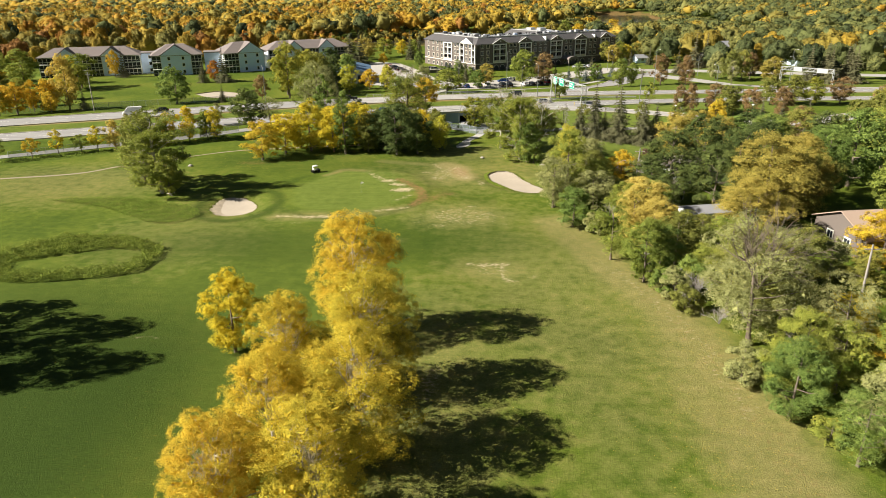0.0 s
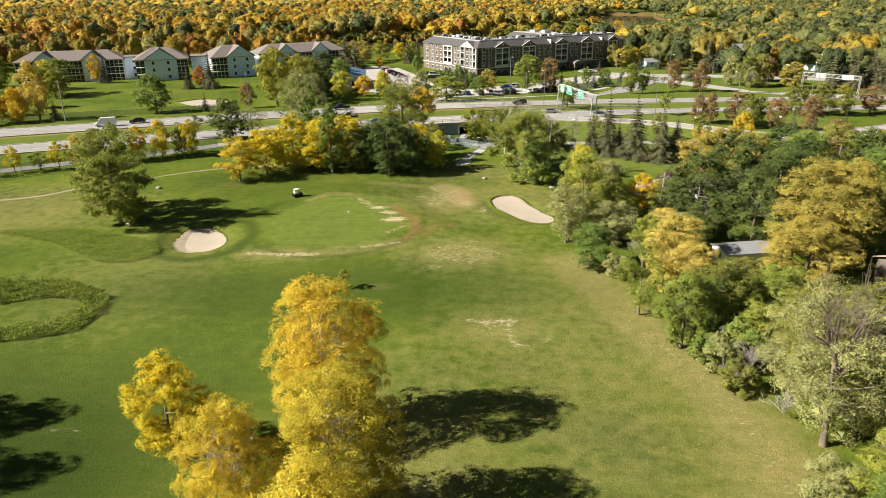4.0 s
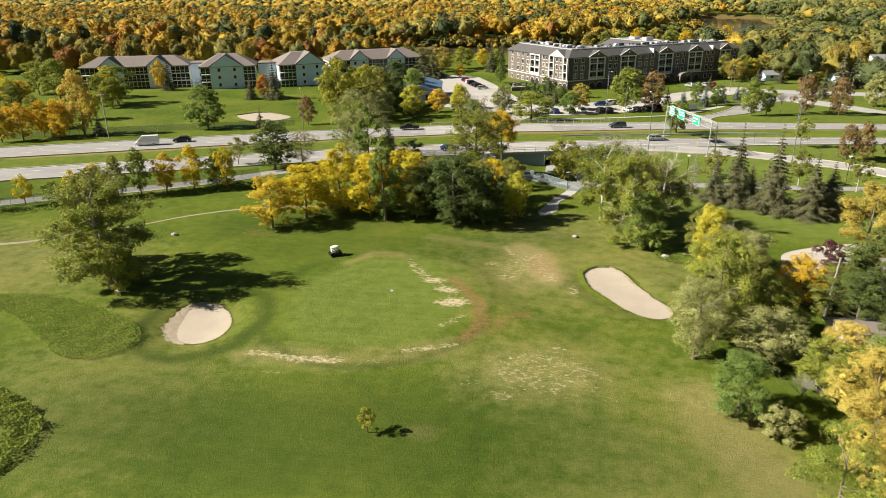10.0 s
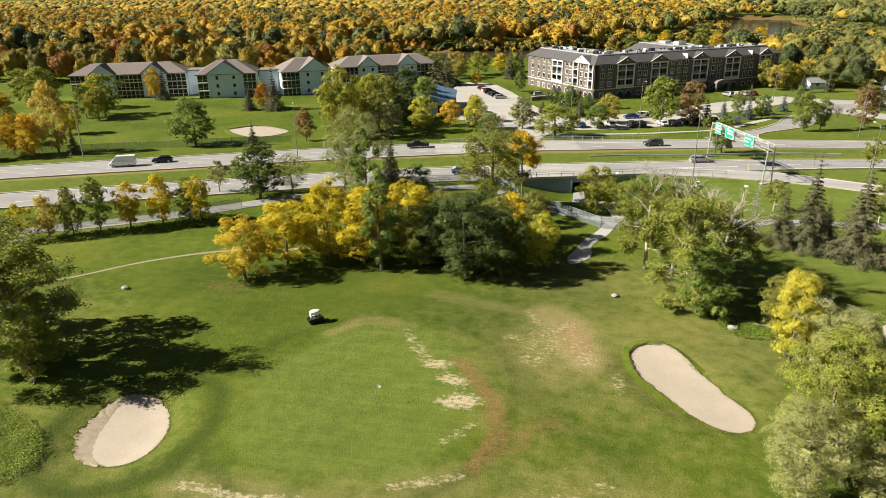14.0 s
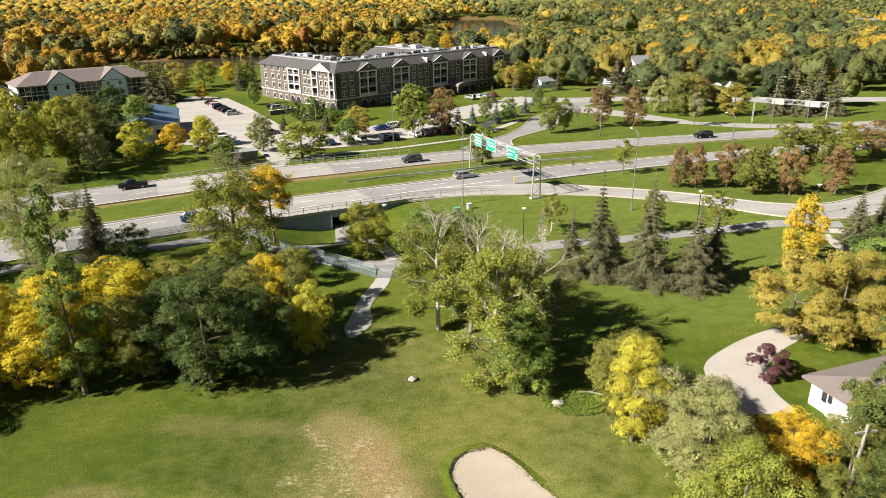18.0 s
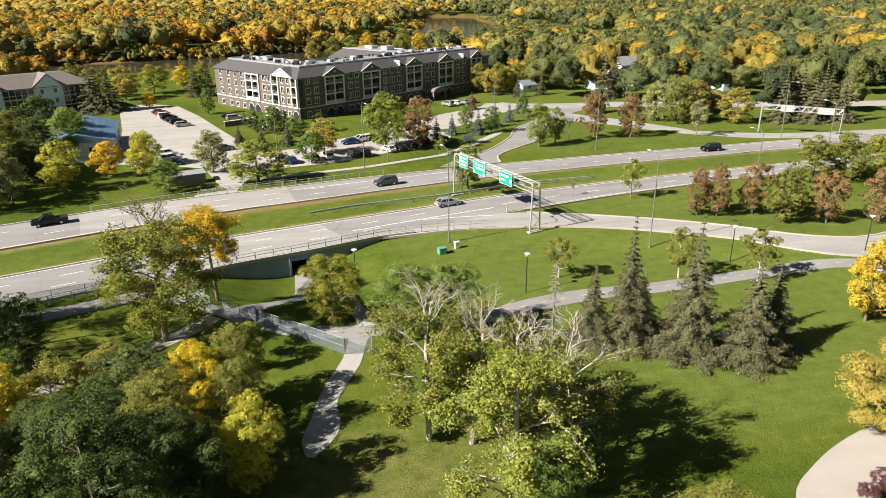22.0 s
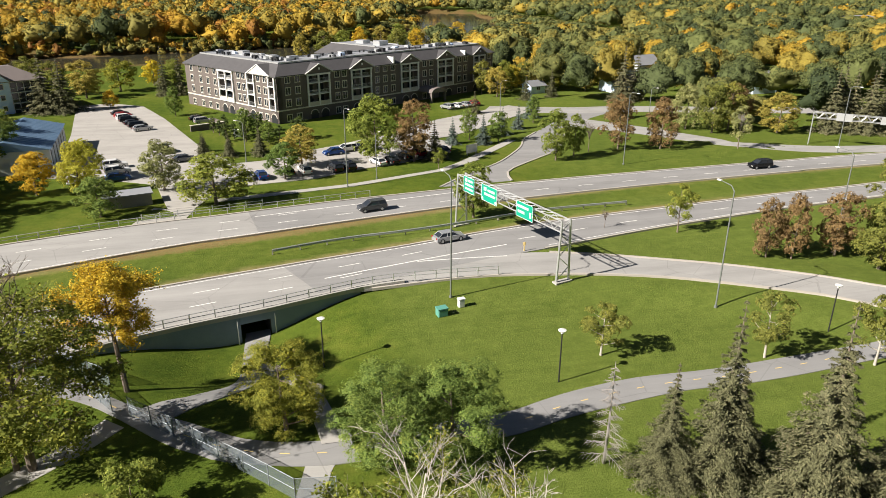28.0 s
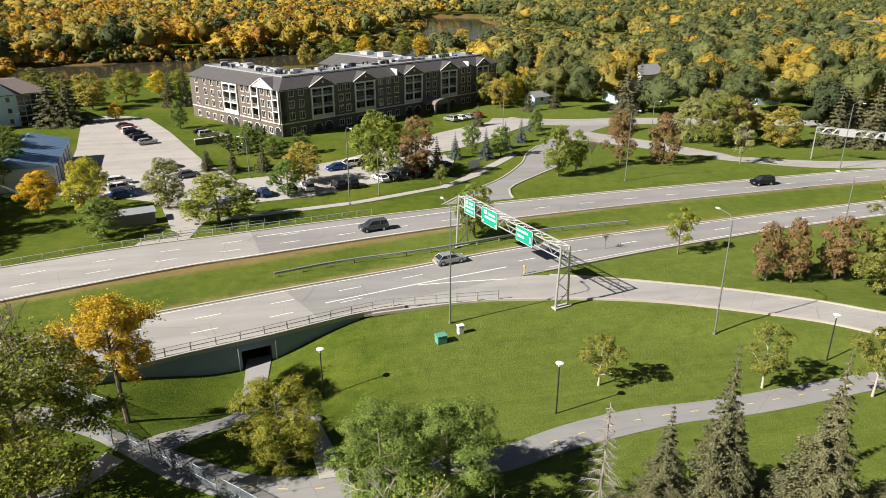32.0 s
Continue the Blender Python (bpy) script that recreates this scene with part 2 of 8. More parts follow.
MAT["water"] = water_mat()
LEAF = {
    "yellow": foliage("yellow leaves", [(0.0, (0.29, 0.31, 0.035)), (0.3, (0.49, 0.43, 0.036)), (0.7, (0.63, 0.485, 0.036)), (1.0, (0.64, 0.43, 0.03))], 0.26),
    "amber": foliage("amber yellow leaves", [(0.0, (0.22, 0.25, 0.04)), (0.32, (0.47, 0.40, 0.044)), (0.72, (0.64, 0.45, 0.048)), (1.0, (0.56, 0.31, 0.036))], 0.3),
    "gold": foliage("golden leaves", [(0.0, (0.36, 0.29, 0.036)), (0.4, (0.55, 0.40, 0.038)), (0.8, (0.62, 0.40, 0.036)), (1.0, (0.56, 0.30, 0.03))], 0.26),
    "locust": foliage("golden olive leaves", [(0.0, (0.20, 0.185, 0.045)), (0.4, (0.33, 0.28, 0.06)), (0.8, (0.43, 0.34, 0.075)), (1.0, (0.50, 0.36, 0.07))], 0.22),
    "lemon": foliage("lemon yellow leaves", [(0.0, (0.34, 0.36, 0.05)), (0.4, (0.46, 0.45, 0.06)), (0.8, (0.56, 0.50, 0.07)), (1.0, (0.58, 0.46, 0.06))], 0.32),
    "turning": foliage("leaves turning yellow", [(0.0, (0.13, 0.17, 0.034)), (0.42, (0.23, 0.25, 0.044)), (0.78, (0.37, 0.345, 0.048)), (1.0, (0.56, 0.42, 0.04))], 0.32),
    "lime": foliage("yellow green leaves", [(0.0, (0.120, 0.168, 0.036)), (0.5, (0.222, 0.265, 0.050)), (0.85, (0.34, 0.345, 0.060)), (1.0, (0.50, 0.39, 0.058))], 0.28),
    "green": foliage("green leaves", [(0.0, (0.090, 0.150, 0.036)), (0.5, (0.160, 0.228, 0.052)), (0.85, (0.26, 0.305, 0.062)), (1.0, (0.42, 0.39, 0.055))], 0.22),
    "olive": foliage("olive leaves", [(0.0, (0.125, 0.15, 0.036)), (0.5, (0.21, 0.222, 0.050)), (0.8, (0.31, 0.29, 0.06)), (1.0, (0.46, 0.37, 0.06))], 0.28),
    "sage": foliage("grey green leaves", [(0.0, (0.17, 0.19, 0.075)), (0.5, (0.29, 0.30, 0.115)), (1.0, (0.42, 0.39, 0.15))], 0.22),
    "dark": foliage("dark green leaves", [(0.0, (0.048, 0.078, 0.024)), (0.5, (0.088, 0.122, 0.034)), (0.85, (0.14, 0.165, 0.042)), (1.0, (0.22, 0.19, 0.05))], 0.2),
    "russet": foliage("russet leaves", [(0.0, (0.18, 0.125, 0.06)), (0.5, (0.27, 0.180, 0.08)), (0.85, (0.34, 0.225, 0.09)), (1.0, (0.33, 0.28, 0.08))]),
    "orange": foliage("orange leaves", [(0.0, (0.330, 0.176, 0.033)), (0.5, (0.506, 0.220, 0.022)), (1.0, (0.572, 0.297, 0.033))]),
    "pale": foliage("pale yellow leaves", [(0.0, (0.36, 0.31, 0.08)), (0.5, (0.55, 0.45, 0.11)), (1.0, (0.62, 0.44, 0.10))]),
    "purple": foliage("purple leaves", [(0.0, (0.072, 0.034, 0.042)), (0.6, (0.132, 0.060, 0.066)), (1.0, (0.192, 0.096, 0.072))]),
    "needle": foliage("spruce needles", [(0.0, (0.085, 0.090, 0.045)), (0.6, (0.150, 0.148, 0.076)), (1.0, (0.24, 0.205, 0.11))], 0.15),
    "blue_needle": foliage("blue spruce needles", [(0.0, (0.08, 0.11, 0.09)), (0.6, (0.13, 0.165, 0.14)), (1.0, (0.19, 0.21, 0.17))], 0.15),
    "dry_grass": foliage("long rough grass", [(0.0, (0.095, 0.155, 0.020)), (0.5, (0.165, 0.24, 0.034)), (0.85, (0.27, 0.31, 0.062)), (1.0, (0.46, 0.43, 0.16))], 0.3),
    "fringe_grass": foliage("short grass at the sand's edge", [(0.0, (0.10, 0.12, 0.025)), (0.6, (0.17, 0.175, 0.045)), (1.0, (0.30, 0.25, 0.11))], 0.2),
    "weeds": foliage("dark weeds", [(0.0, (0.09, 0.14, 0.018)), (0.6, (0.17, 0.215, 0.03)), (1.0, (0.30, 0.28, 0.06))], 0.3),
    "forest": foliage("autumn woods", [(0.0, (0.048, 0.066, 0.030)), (0.22, (0.108, 0.126, 0.042)), (0.40, (0.195, 0.182, 0.050)), (0.56, (0.285, 0.22, 0.040)),
                                       (0.74, (0.405, 0.262, 0.030)), (0.90, (0.34, 0.17, 0.030)), (1.0, (0.22, 0.11, 0.034))], 0.16, "tint"),
}


# mesh building

class Geo:
    """Collects corners and faces for one mesh."""

    def __init__(self):
        self.v, self.f = [], []

    def add(self, vs, fs):
        k = len(self.v)
        self.v.extend(tuple(p) for p in vs)
        self.f.extend(tuple(k + i for i in q) for q in fs)
        return self

    def box(self, x0, y0, z0, x1, y1, z1, m=None):
        vs = [Vector((x, y, z)) for z in (z0, z1) for x, y in ((x0, y0), (x1, y0), (x1, y1), (x0, y1))]
        if m is not None:
            vs = [m @ p for p in vs]
        return self.add(vs, [(3, 2, 1, 0), (4, 5, 6, 7), (0, 1, 5, 4), (1, 2, 6, 5), (2, 3, 7, 6), (3, 0, 4, 7)])

    def prism(self, pts, z0, z1):
        n = len(pts)
        a, b = (z0, z1) if not callable(z0) else (None, None)
        vs = [(x, y, a) for x, y in pts] + [(x, y, b) for x, y in pts]
        fs = [tuple(range(n - 1, -1, -1)), tuple(range(n, 2 * n))]
        fs += [(i, (i + 1) % n, n + (i + 1) % n, n + i) for i in range(n)]
        return self.add(vs, fs)

    def tube(self, pts, radii, n=6, cap=True):
        pts = [Vector(p) for p in pts]
        rings = []
        for i, p in enumerate(pts):
            d = (pts[min(i + 1, len(pts) - 1)] - pts[max(i - 1, 0)])
            d = d.normalized() if d.length > 1e-6 else Vector((0, 0, 1))
            s = d.cross(Vector((0.31, 0.95, 0.05)) if abs(d.y) < 0.9 else Vector((1, 0, 0))).normalized()
            t = d.cross(s)
            rings.append([p + (s * math.cos(2 * math.pi * k / n) + t * math.sin(2 * math.pi * k / n)) * radii[i] for k in range(n)])
        vs = [q for r in rings for q in r]
        fs = [(i * n + k, i * n + (k + 1) % n, (i + 1) * n + (k + 1) % n, (i + 1) * n + k) for i in range(len(pts) - 1) for k in range(n)]
        if cap:
            fs += [tuple(range(n - 1, -1, -1)), tuple((len(pts) - 1) * n + k for k in range(n))]
        return self.add(vs, fs)

    def mesh(self, name, mat=None, smooth=False):
        me = bpy.data.meshes.new(name)
        me.from_pydata(self.v, [], self.f)
        if mat is not None:
            me.materials.append(mat)
        if smooth:
            me.polygons.foreach_set("use_smooth", [True] * len(me.polygons))
        return me


def fast_mesh(name, verts, quads, mat, tint=None):
    me = bpy.data.meshes.new(name)
    verts, quads = np.asarray(verts, dtype=np.float32), np.asarray(quads, dtype=np.int32)
    n, k = quads.shape
    me.vertices.add(len(verts))
    me.vertices.foreach_set("co", verts.ravel())
    me.loops.add(n * k)
    me.loops.foreach_set("vertex_index", quads.ravel())
    me.polygons.add(n)
    me.polygons.foreach_set("loop_start", np.arange(0, n * k, k, dtype=np.int32))
    me.update(calc_edges=True)
    if mat is not None:
        me.materials.append(mat)
    if tint is not None:
        for key, values in tint.items():
            a = me.attributes.new(key, "FLOAT", "POINT")
            a.data.foreach_set("value", np.asarray(values, dtype=np.float32))
    return me


def part(name, data, material, parent, label="", at=None):
    """One mesh object under a thing or under a part."""
    me = data.mesh(name, material) if isinstance(data, Geo) else data
    ob = new(name, me)
    ob.parent = parent
    if at is not None:
        ob.matrix_basis = at
    if label:
        ob["label"] = label
    return ob


def thing(name, m, label, category, group="", kind=""):
    ob = new(name)
    ob.empty_display_size = 0.2
    ob.matrix_basis = m if isinstance(m, Matrix) else Matrix.Translation(m)
    return tagged(ob, label, category, group, kind)


def smooth_line(pts, step=4.0):
    """A Catmull-Rom line through the points, evenly cut."""
    p = [np.array(q, float) for q in pts]
    p = [2 * p[0] - p[1]] + p + [2 * p[-1] - p[-2]]
    out = []
    for i in range(1, len(p) - 2):
        k = max(2, int(np.linalg.norm(p[i + 1] - p[i]) / step))
        for s in range(k):
            t = s / k
            out.append(0.5 * (2 * p[i] + (p[i + 1] - p[i - 1]) * t + (2 * p[i - 1] - 5 * p[i] + 4 * p[i + 1] - p[i + 2]) * t * t
                              + (3 * p[i] - p[i - 1] - 3 * p[i + 1] + p[i + 2]) * t ** 3))
    out.append(p[-2])
    return out


def even(line, n):
    line = np.array(line)
    s = np.r_[0, np.cumsum(np.linalg.norm(np.diff(line, axis=0), axis=1))]
    t = np.linspace(0, s[-1], n)
    return np.c_[np.interp(t, s, line[:, 0]), np.interp(t, s, line[:, 1])]


def smoothstep(a, b, x):
    t = np.clip((np.asarray(x, float) - a) / (b - a), 0, 1)
    return t * t * (3 - 2 * t)


# the lie of the land

ROAD_MID = np.array([(-600, -20), (-250, 140), (-128, 194), (-96, 208), (-61, 223), (-23, 237), (-2, 242), (16, 246.5), (36, 251.3), (68, 256), (93, 258), (130, 260.5), (250, 266), (900, 290)], float)
RIVER = np.array([(-900, 300), (-400, 420), (-200, 487), (-105, 527), (-25, 545), (55, 585), (100, 655), (138, 735), (158, 815), (170, 890), (178, 960), (183, 1020)], float)


def line_dist(x, y, line):
    best = np.full(np.shape(x), 1e9)
    for a, b in zip(line[:-1], line[1:]):
        d = b - a
        t = np.clip(((x - a[0]) * d[0] + (y - a[1]) * d[1]) / (d @ d), 0, 1)
        best = np.minimum(best, np.hypot(x - a[0] - t * d[0], y - a[1] - t * d[1]))
    return best


SLIP_MID = np.array([(22, 229.3), (31.5, 230), (41, 228), (50, 224.6), (58, 219.8), (66, 213.6), (73, 208.6), (81, 205.8), (95, 208.8), (113, 217), (140, 230)], float)


def land(x, y):
    x, y = np.asarray(x, float), np.asarray(y, float)
    d_road = line_dist(x, y, ROAD_MID)
    z = 0.72 * smoothstep(36, 23, d_road)
    z = np.maximum(z, 0.76 * smoothstep(13, 5.2, line_dist(x, y, SLIP_MID)))
    dip = np.exp(-((x + 5.5) / 10.0) ** 2) * smoothstep(205, 216, y) * smoothstep(235, 228, y)
    z = z - 3.2 * dip
    z = z - 5.5 * smoothstep(46, 33, line_dist(x, y, RIVER))
    # the green stands a little proud, bunkers sit in shallow bowls
    z = z + 0.5 * np.exp(-(((x + 21) / 15) ** 2 + ((y - 137) / 18) ** 2) ** 2)
    z = z - 0.9 * np.exp(-(((x + 44.5) / 5.2) ** 2 + ((y - 126.2) / 6.2) ** 2) ** 2)
    u, v = (x - 8.6) * 0.62 - (y - 143.6) * 0.785, (x - 8.6) * 0.785 + (y - 143.6) * 0.62
    z = z - 0.7 * np.exp(-((u / 9.2) ** 2 + (v / 4.6) ** 2) ** 2)
    z = z + (0.10 * np.sin(x * 0.11 + 1.3) * np.cos(y * 0.09) + 0.06 * np.sin(x * 0.23 + y * 0.17)) * smoothstep(175, 150, y)
    return z


def lz(x, y):
    return float(land(x, y))


def blob(x, y, cx, cy, rx, ry, rot=0.0):
    c, s = math.cos(radians(rot)), math.sin(radians(rot))
    u, v = ((x - cx) * c + (y - cy) * s) / rx, (-(x - cx) * s + (y - cy) * c) / ry
    return np.clip(1.5 - 1.0 * np.hypot(u, v), 0, 1)


def streak(x, y, w, *pts):
    """How far each place lies within a worn band of half width w along a line."""
    return np.clip(1.5 - line_dist(x, y, np.array(pts, float)) / w, 0, 1)


def build_ground():
    fx = np.r_[np.arange(-132, -54, 1.2), np.arange(-54, 34, 0.7), np.arange(34, 112.1, 1.2)]
    fy = np.r_[np.arange(36, 90, 1.2), np.arange(90, 170, 0.7), np.arange(170, 290.1, 1.2)]
    xs = np.r_[-4500, -2600, -1600, -1000, np.arange(-640, -132, 16), fx, np.arange(122, 650, 16), 1000, 1600, 2600, 4500]
    ys = np.r_[-4000, -1500, -600, -200, np.arange(-60, 36, 8), fy, np.arange(298, 1200, 16), 1500, 2200, 3200, 4800]
    gx, gy = np.meshgrid(xs, ys)
    x, y = gx.ravel(), gy.ravel()
    z = land(x, y)
    nx, ny = len(xs), len(ys)
    i = np.arange(nx * ny).reshape(ny, nx)
    quads = np.c_[i[:-1, :-1].ravel(), i[:-1, 1:].ravel(), i[1:, 1:].ravel(), i[1:, :-1].ravel()]
    green = np.clip(4.0 * (1.12 - np.hypot((x + 23.4) / 12.6, (y - 136) / 14.6) + 0.03 * np.sin(x * 0.6) + 0.03 * np.cos(y * 0.5)), 0, 1)
    # dry, straw-coloured turf
    dry = np.maximum.reduce([0.6 * streak(x, y, 4.0, (15, 118), (17, 112), (21.7, 95.8), (25.6, 86), (28, 74), (29, 58), (30, 36)), 0.55 * blob(x, y, 27, 58, 5, 30, 4), 0.28 * blob(x, y, 13, 86, 12, 34, 8),
                             1.0 * streak(x, y, 3.0, (-6, 157.6), (-3.4, 155), (-2.6, 150), (-1.4, 147)), 0.5 * streak(x, y, 1.5, (-21, 160.6), (-14, 159), (-7, 157.4)), 0.5 * blob(x, y, -5, 148, 8, 9, -20),
                             0.42 * blob(x, y, -1, 121, 9, 7), 0.45 * streak(x, y, 2.2, (-34, 119.4), (-24, 119.4), (-12, 124)), 0.4 * blob(x, y, 4.5, 97, 7, 6), 0.32 * blob(x, y, 4, 150, 22, 13, 10),
                             0.35 * blob(x, y, -3, 64, 9, 24), 0.22 * blob(x, y, -48, 112, 12, 16), 0.35 * blob(x, y, -85, 140, 20, 14), 0.45 * blob(x, y, -11.8, 108.2, 1.6, 1.1),
                             0.8 * smoothstep(2.0, 0.7, np.abs(line_dist(x, y, ROAD_MID) - 6.3)), 0.3 * blob(x, y, 0, 168, 14, 9), 0.7 * streak(x, y, 1.1, (-31, 147.6), (-28.4, 152.2), (-23.2, 150.6))])
    # bare, sandy scrapes
    bare = np.maximum.reduce([0.72 * streak(x, y, 0.9, (-34.4, 119.6), (-31.5, 119.4), (-27.7, 118.9), (-23.8, 119.3)), 0.42 * streak(x, y, 0.8, (-23.2, 119.2), (-20.4, 119.3), (-18.4, 120.3)),
                              0.66 * streak(x, y, 0.7, (-16.5, 122.7), (-13.9, 123.8), (-11.5, 124.9)), 0.6 * streak(x, y, 0.5, (-31, 116), (-29, 116.1)),
                              0.50 * streak(x, y, 1.0, (-23, 149.9), (-20.2, 145.2), (-16.8, 141.7), (-14.2, 138.6), (-12, 134.4)),
                              0.86 * blob(x, y, -17.1, 142.3, 2.1, 1.1, 10), 0.86 * blob(x, y, -14.9, 139.5, 2.3, 1.1, -10), 0.92 * blob(x, y, -13.4, 135.6, 2.5, 1.5, 15), 0.6 * streak(x, y, 1.1, (-21.4, 147.6), (-20, 145.2), (-18.6, 143)), 0.62 * blob(x, y, -7.3, 145.7, 1.8, 1.1), 0.6 * blob(x, y, -9.9, 150.7, 1.6, 1.2), 0.58 * blob(x, y, 2.2, 143, 1.3, 3), 0.55 * streak(x, y, 0.8, (-14, 128.5), (-11.6, 132)),
                              0.6 * streak(x, y, 1.5, (-3.8, 155), (-2.2, 150), (-1.2, 146.6)), 0.46 * blob(x, y, -6, 150, 4.5, 7), 0.55 * streak(x, y, 0.9, (-9, 158.2), (-6.4, 154), (-5.4, 149)),
                              0.60 * blob(x, y, 0.6, 126.4, 1.2, 1.0), 0.56 * blob(x, y, -0.6, 124.2, 1.8, 0.8), 0.58 * blob(x, y, 3.2, 122.4, 1.6, 0.8), 0.60 * blob(x, y, -5, 119.9, 1.6, 0.8), 0.62 * blob(x, y, -2.6, 119.5, 1.5, 0.8),
                              0.56 * blob(x, y, -8.6, 117.4, 1.1, 0.7), 0.55 * blob(x, y, -5, 115.6, 2.2, 0.8), 0.58 * blob(x, y, 0.4, 117.4, 1.2, 0.8), 0.5 * blob(x, y, 6.4, 116.8, 1.1, 0.5), 0.46 * blob(x, y, -1, 121, 9, 6),
                              0.62 * streak(x, y, 0.9, (0.8, 98.8), (3.2, 98.6), (6, 98.7)), 0.62 * streak(x, y, 0.7, (5.2, 98), (5.4, 95.4), (6.2, 92.8), (7.2, 92.9)), 0.5 * blob(x, y, 9.8, 94.6, 1.0, 0.8), 0.42 * blob(x, y, 3.6, 96.6, 3.4, 2.4),
                              0.40 * streak(x, y, 1.6, (20.5, 99), (25, 88), (27.5, 78), (28.6, 62)), 0.40 * blob(x, y, -8, 61, 3, 12), 0.52 * blob(x, y, -2.6, 66, 1.6, 5), 0.46 * blob(x, y, -40, 74, 7, 0.7, 8)])
    # reddish thatch along the edge of the green
    red = np.maximum.reduce([0.95 * streak(x, y, 1.2, (-15.0, 143.4), (-12.1, 139.6), (-10.1, 136.4), (-8.9, 130.6), (-10.4, 126.4)), 0.7 * streak(x, y, 1.5, (-8, 129), (-6.2, 132.2), (-4.2, 134.4)), 0.45 * blob(x, y, -7.4, 130.6, 3, 2.6),
                             0.32 * blob(x, y, -8, 124, 3, 2), 0.40 * streak(x, y, 2.2, (24, 92), (28, 74), (29.5, 54), (30, 40)), 0.5 * streak(x, y, 1.2, (-30, 148.8), (-28.4, 151.6), (-24, 150.6)), 0.8 * blob(x, y, -2.6, 151.5, 2.2, 5.0, 14),
                             0.7 * smoothstep(1.7, 0.5, np.abs(line_dist(x, y, ROAD_MID) - 6.3)), 0.85 * streak(x, y, 2.2, (-40, 240), (-26, 243.2), (-14, 245.8), (-4, 248.4), (8, 251.4), (22, 255)), 0.6 * blob(x, y, -51, 158.5, 4.5, 2.2), 0.45 * blob(x, y, 11, 158.6, 4, 1.6)])
    lush = np.maximum.reduce([0.95 * green, 1.0 * smoothstep(166, 174, y) * smoothstep(6, 16, x) * smoothstep(110, 95, x) * smoothstep(262, 250, y),
                              0.6 * smoothstep(262, 272, y) * smoothstep(40, 60, x), 0.5 * smoothstep(9.5, 7, line_dist(x, y, ROAD_MID)), 0.3 * blob(x, y, -40, 92, 30, 40)])
    leaf = np.maximum.reduce([blob(x, y, -12, 60, 16, 26), blob(x, y, 26, 75, 10, 50), blob(x, y, -30, 168, 30, 9), blob(x, y, -50, 158, 8, 7), 0.8 * blob(x, y, 10, 165, 18, 14), 0.7 * blob(x, y, 45, 165, 14, 14)])
    # long grass, greener and darker than the fairway, with shade painted into its colour
    deep_and_shade = np.maximum.reduce([1.0 * smoothstep(-10, -36, x) * smoothstep(104, 66, y), 0.5 * blob(x, y, -40, 166, 22, 8, 20), 0.35 * blob(x, y, -26, 157, 24, 7, 8), 0.55 * blob(x, y, -22, 106, 34, 9, 4)])
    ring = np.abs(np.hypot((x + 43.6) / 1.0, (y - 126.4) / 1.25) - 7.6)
    deep_and_shade = np.maximum(deep_and_shade, 0.7 * np.exp(-((ring - 0.2) / 0.9) ** 2))
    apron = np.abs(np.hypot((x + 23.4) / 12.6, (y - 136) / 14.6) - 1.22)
    deep_and_shade = np.maximum(deep_and_shade, 0.5 * np.exp(-(apron / 0.06) ** 2))
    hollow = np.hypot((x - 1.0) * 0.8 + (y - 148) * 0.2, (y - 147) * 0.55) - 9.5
    deep_and_shade = np.maximum(deep_and_shade, 0.3 * np.exp(-(hollow / 1.6) ** 2) * (x < 5))
    deep_and_shade = deep_and_shade * (1 - 0.9 * green)
    # river bank in brown brush and soil colour, darkened to paint in the woods' shadow
    bank = smoothstep(64, 46, line_dist(x, y, RIVER)) * (y > 455)
    deep_and_shade, red = np.maximum(deep_and_shade, bank), np.maximum(red, bank)
    dry = dry * (1 - 0.85 * green)
    me = fast_mesh("ground", np.c_[x, y, z], quads, MAT["turf"], dict(dry=dry, bare=bare, red=red, lush=lush, leaf=leaf, deep_and_shade=deep_and_shade))
    me.polygons.foreach_set("use_smooth", [True] * len(me.polygons))
    return tagged(new("ground", me), "mown green turf with dry and worn patches", "ground", kind="structure")


build_ground()
_g = Geo()
_l = np.array(smooth_line(RIVER, 20))
_t = np.gradient(_l, axis=0)
_nrm = np.c_[-_t[:, 1], _t[:, 0]] / np.linalg.norm(_t, axis=1)[:, None]
_v = [(*p, -3.4) for p in _l + _nrm * 50] + [(*p, -3.4) for p in _l - _nrm * 50]
_g.add(_v, [(len(_l) + i, len(_l) + i + 1, i + 1, i) for i in range(len(_l) - 1)])
tagged(new("water", _g.mesh("water", MAT["water"])), "calm brown river between wooded banks", "river", kind="structure")


# roads, kerbs and paths

def ribbon(name, left, right, z, material, label, category, thick=0.25, n=None, kind="structure", follow=False):
    n = n or int(max(len(smooth_line(left, 3)), 4))
    a, b = even(smooth_line(left, 2), n), even(smooth_line(right, 2), n)
    g = Geo()
    for p, q in zip(a, b):
        za, zb = (lz(*p) + z, lz(*q) + z) if follow else (z, z)
        zm = (lz(*(0.5 * (p + q))) + z) if follow else z
        m = 0.5 * (p + q)
        zm = max(zm, 0.5 * (za + zb))
        g.v += [(*p, za - thick), (*p, za), (*m, zm), (*q, zb), (*q, zb - thick)]
    for i in range(n - 1):
        k = 5 * i
        g.f += [(k, k + 1, k + 6, k + 5), (k + 1, k + 2, k + 7, k + 6), (k + 2, k + 3, k + 8, k + 7), (k + 3, k + 4, k + 9, k + 8)]
    return tagged(new(name, g.mesh(name, material)), label, category, kind=kind)


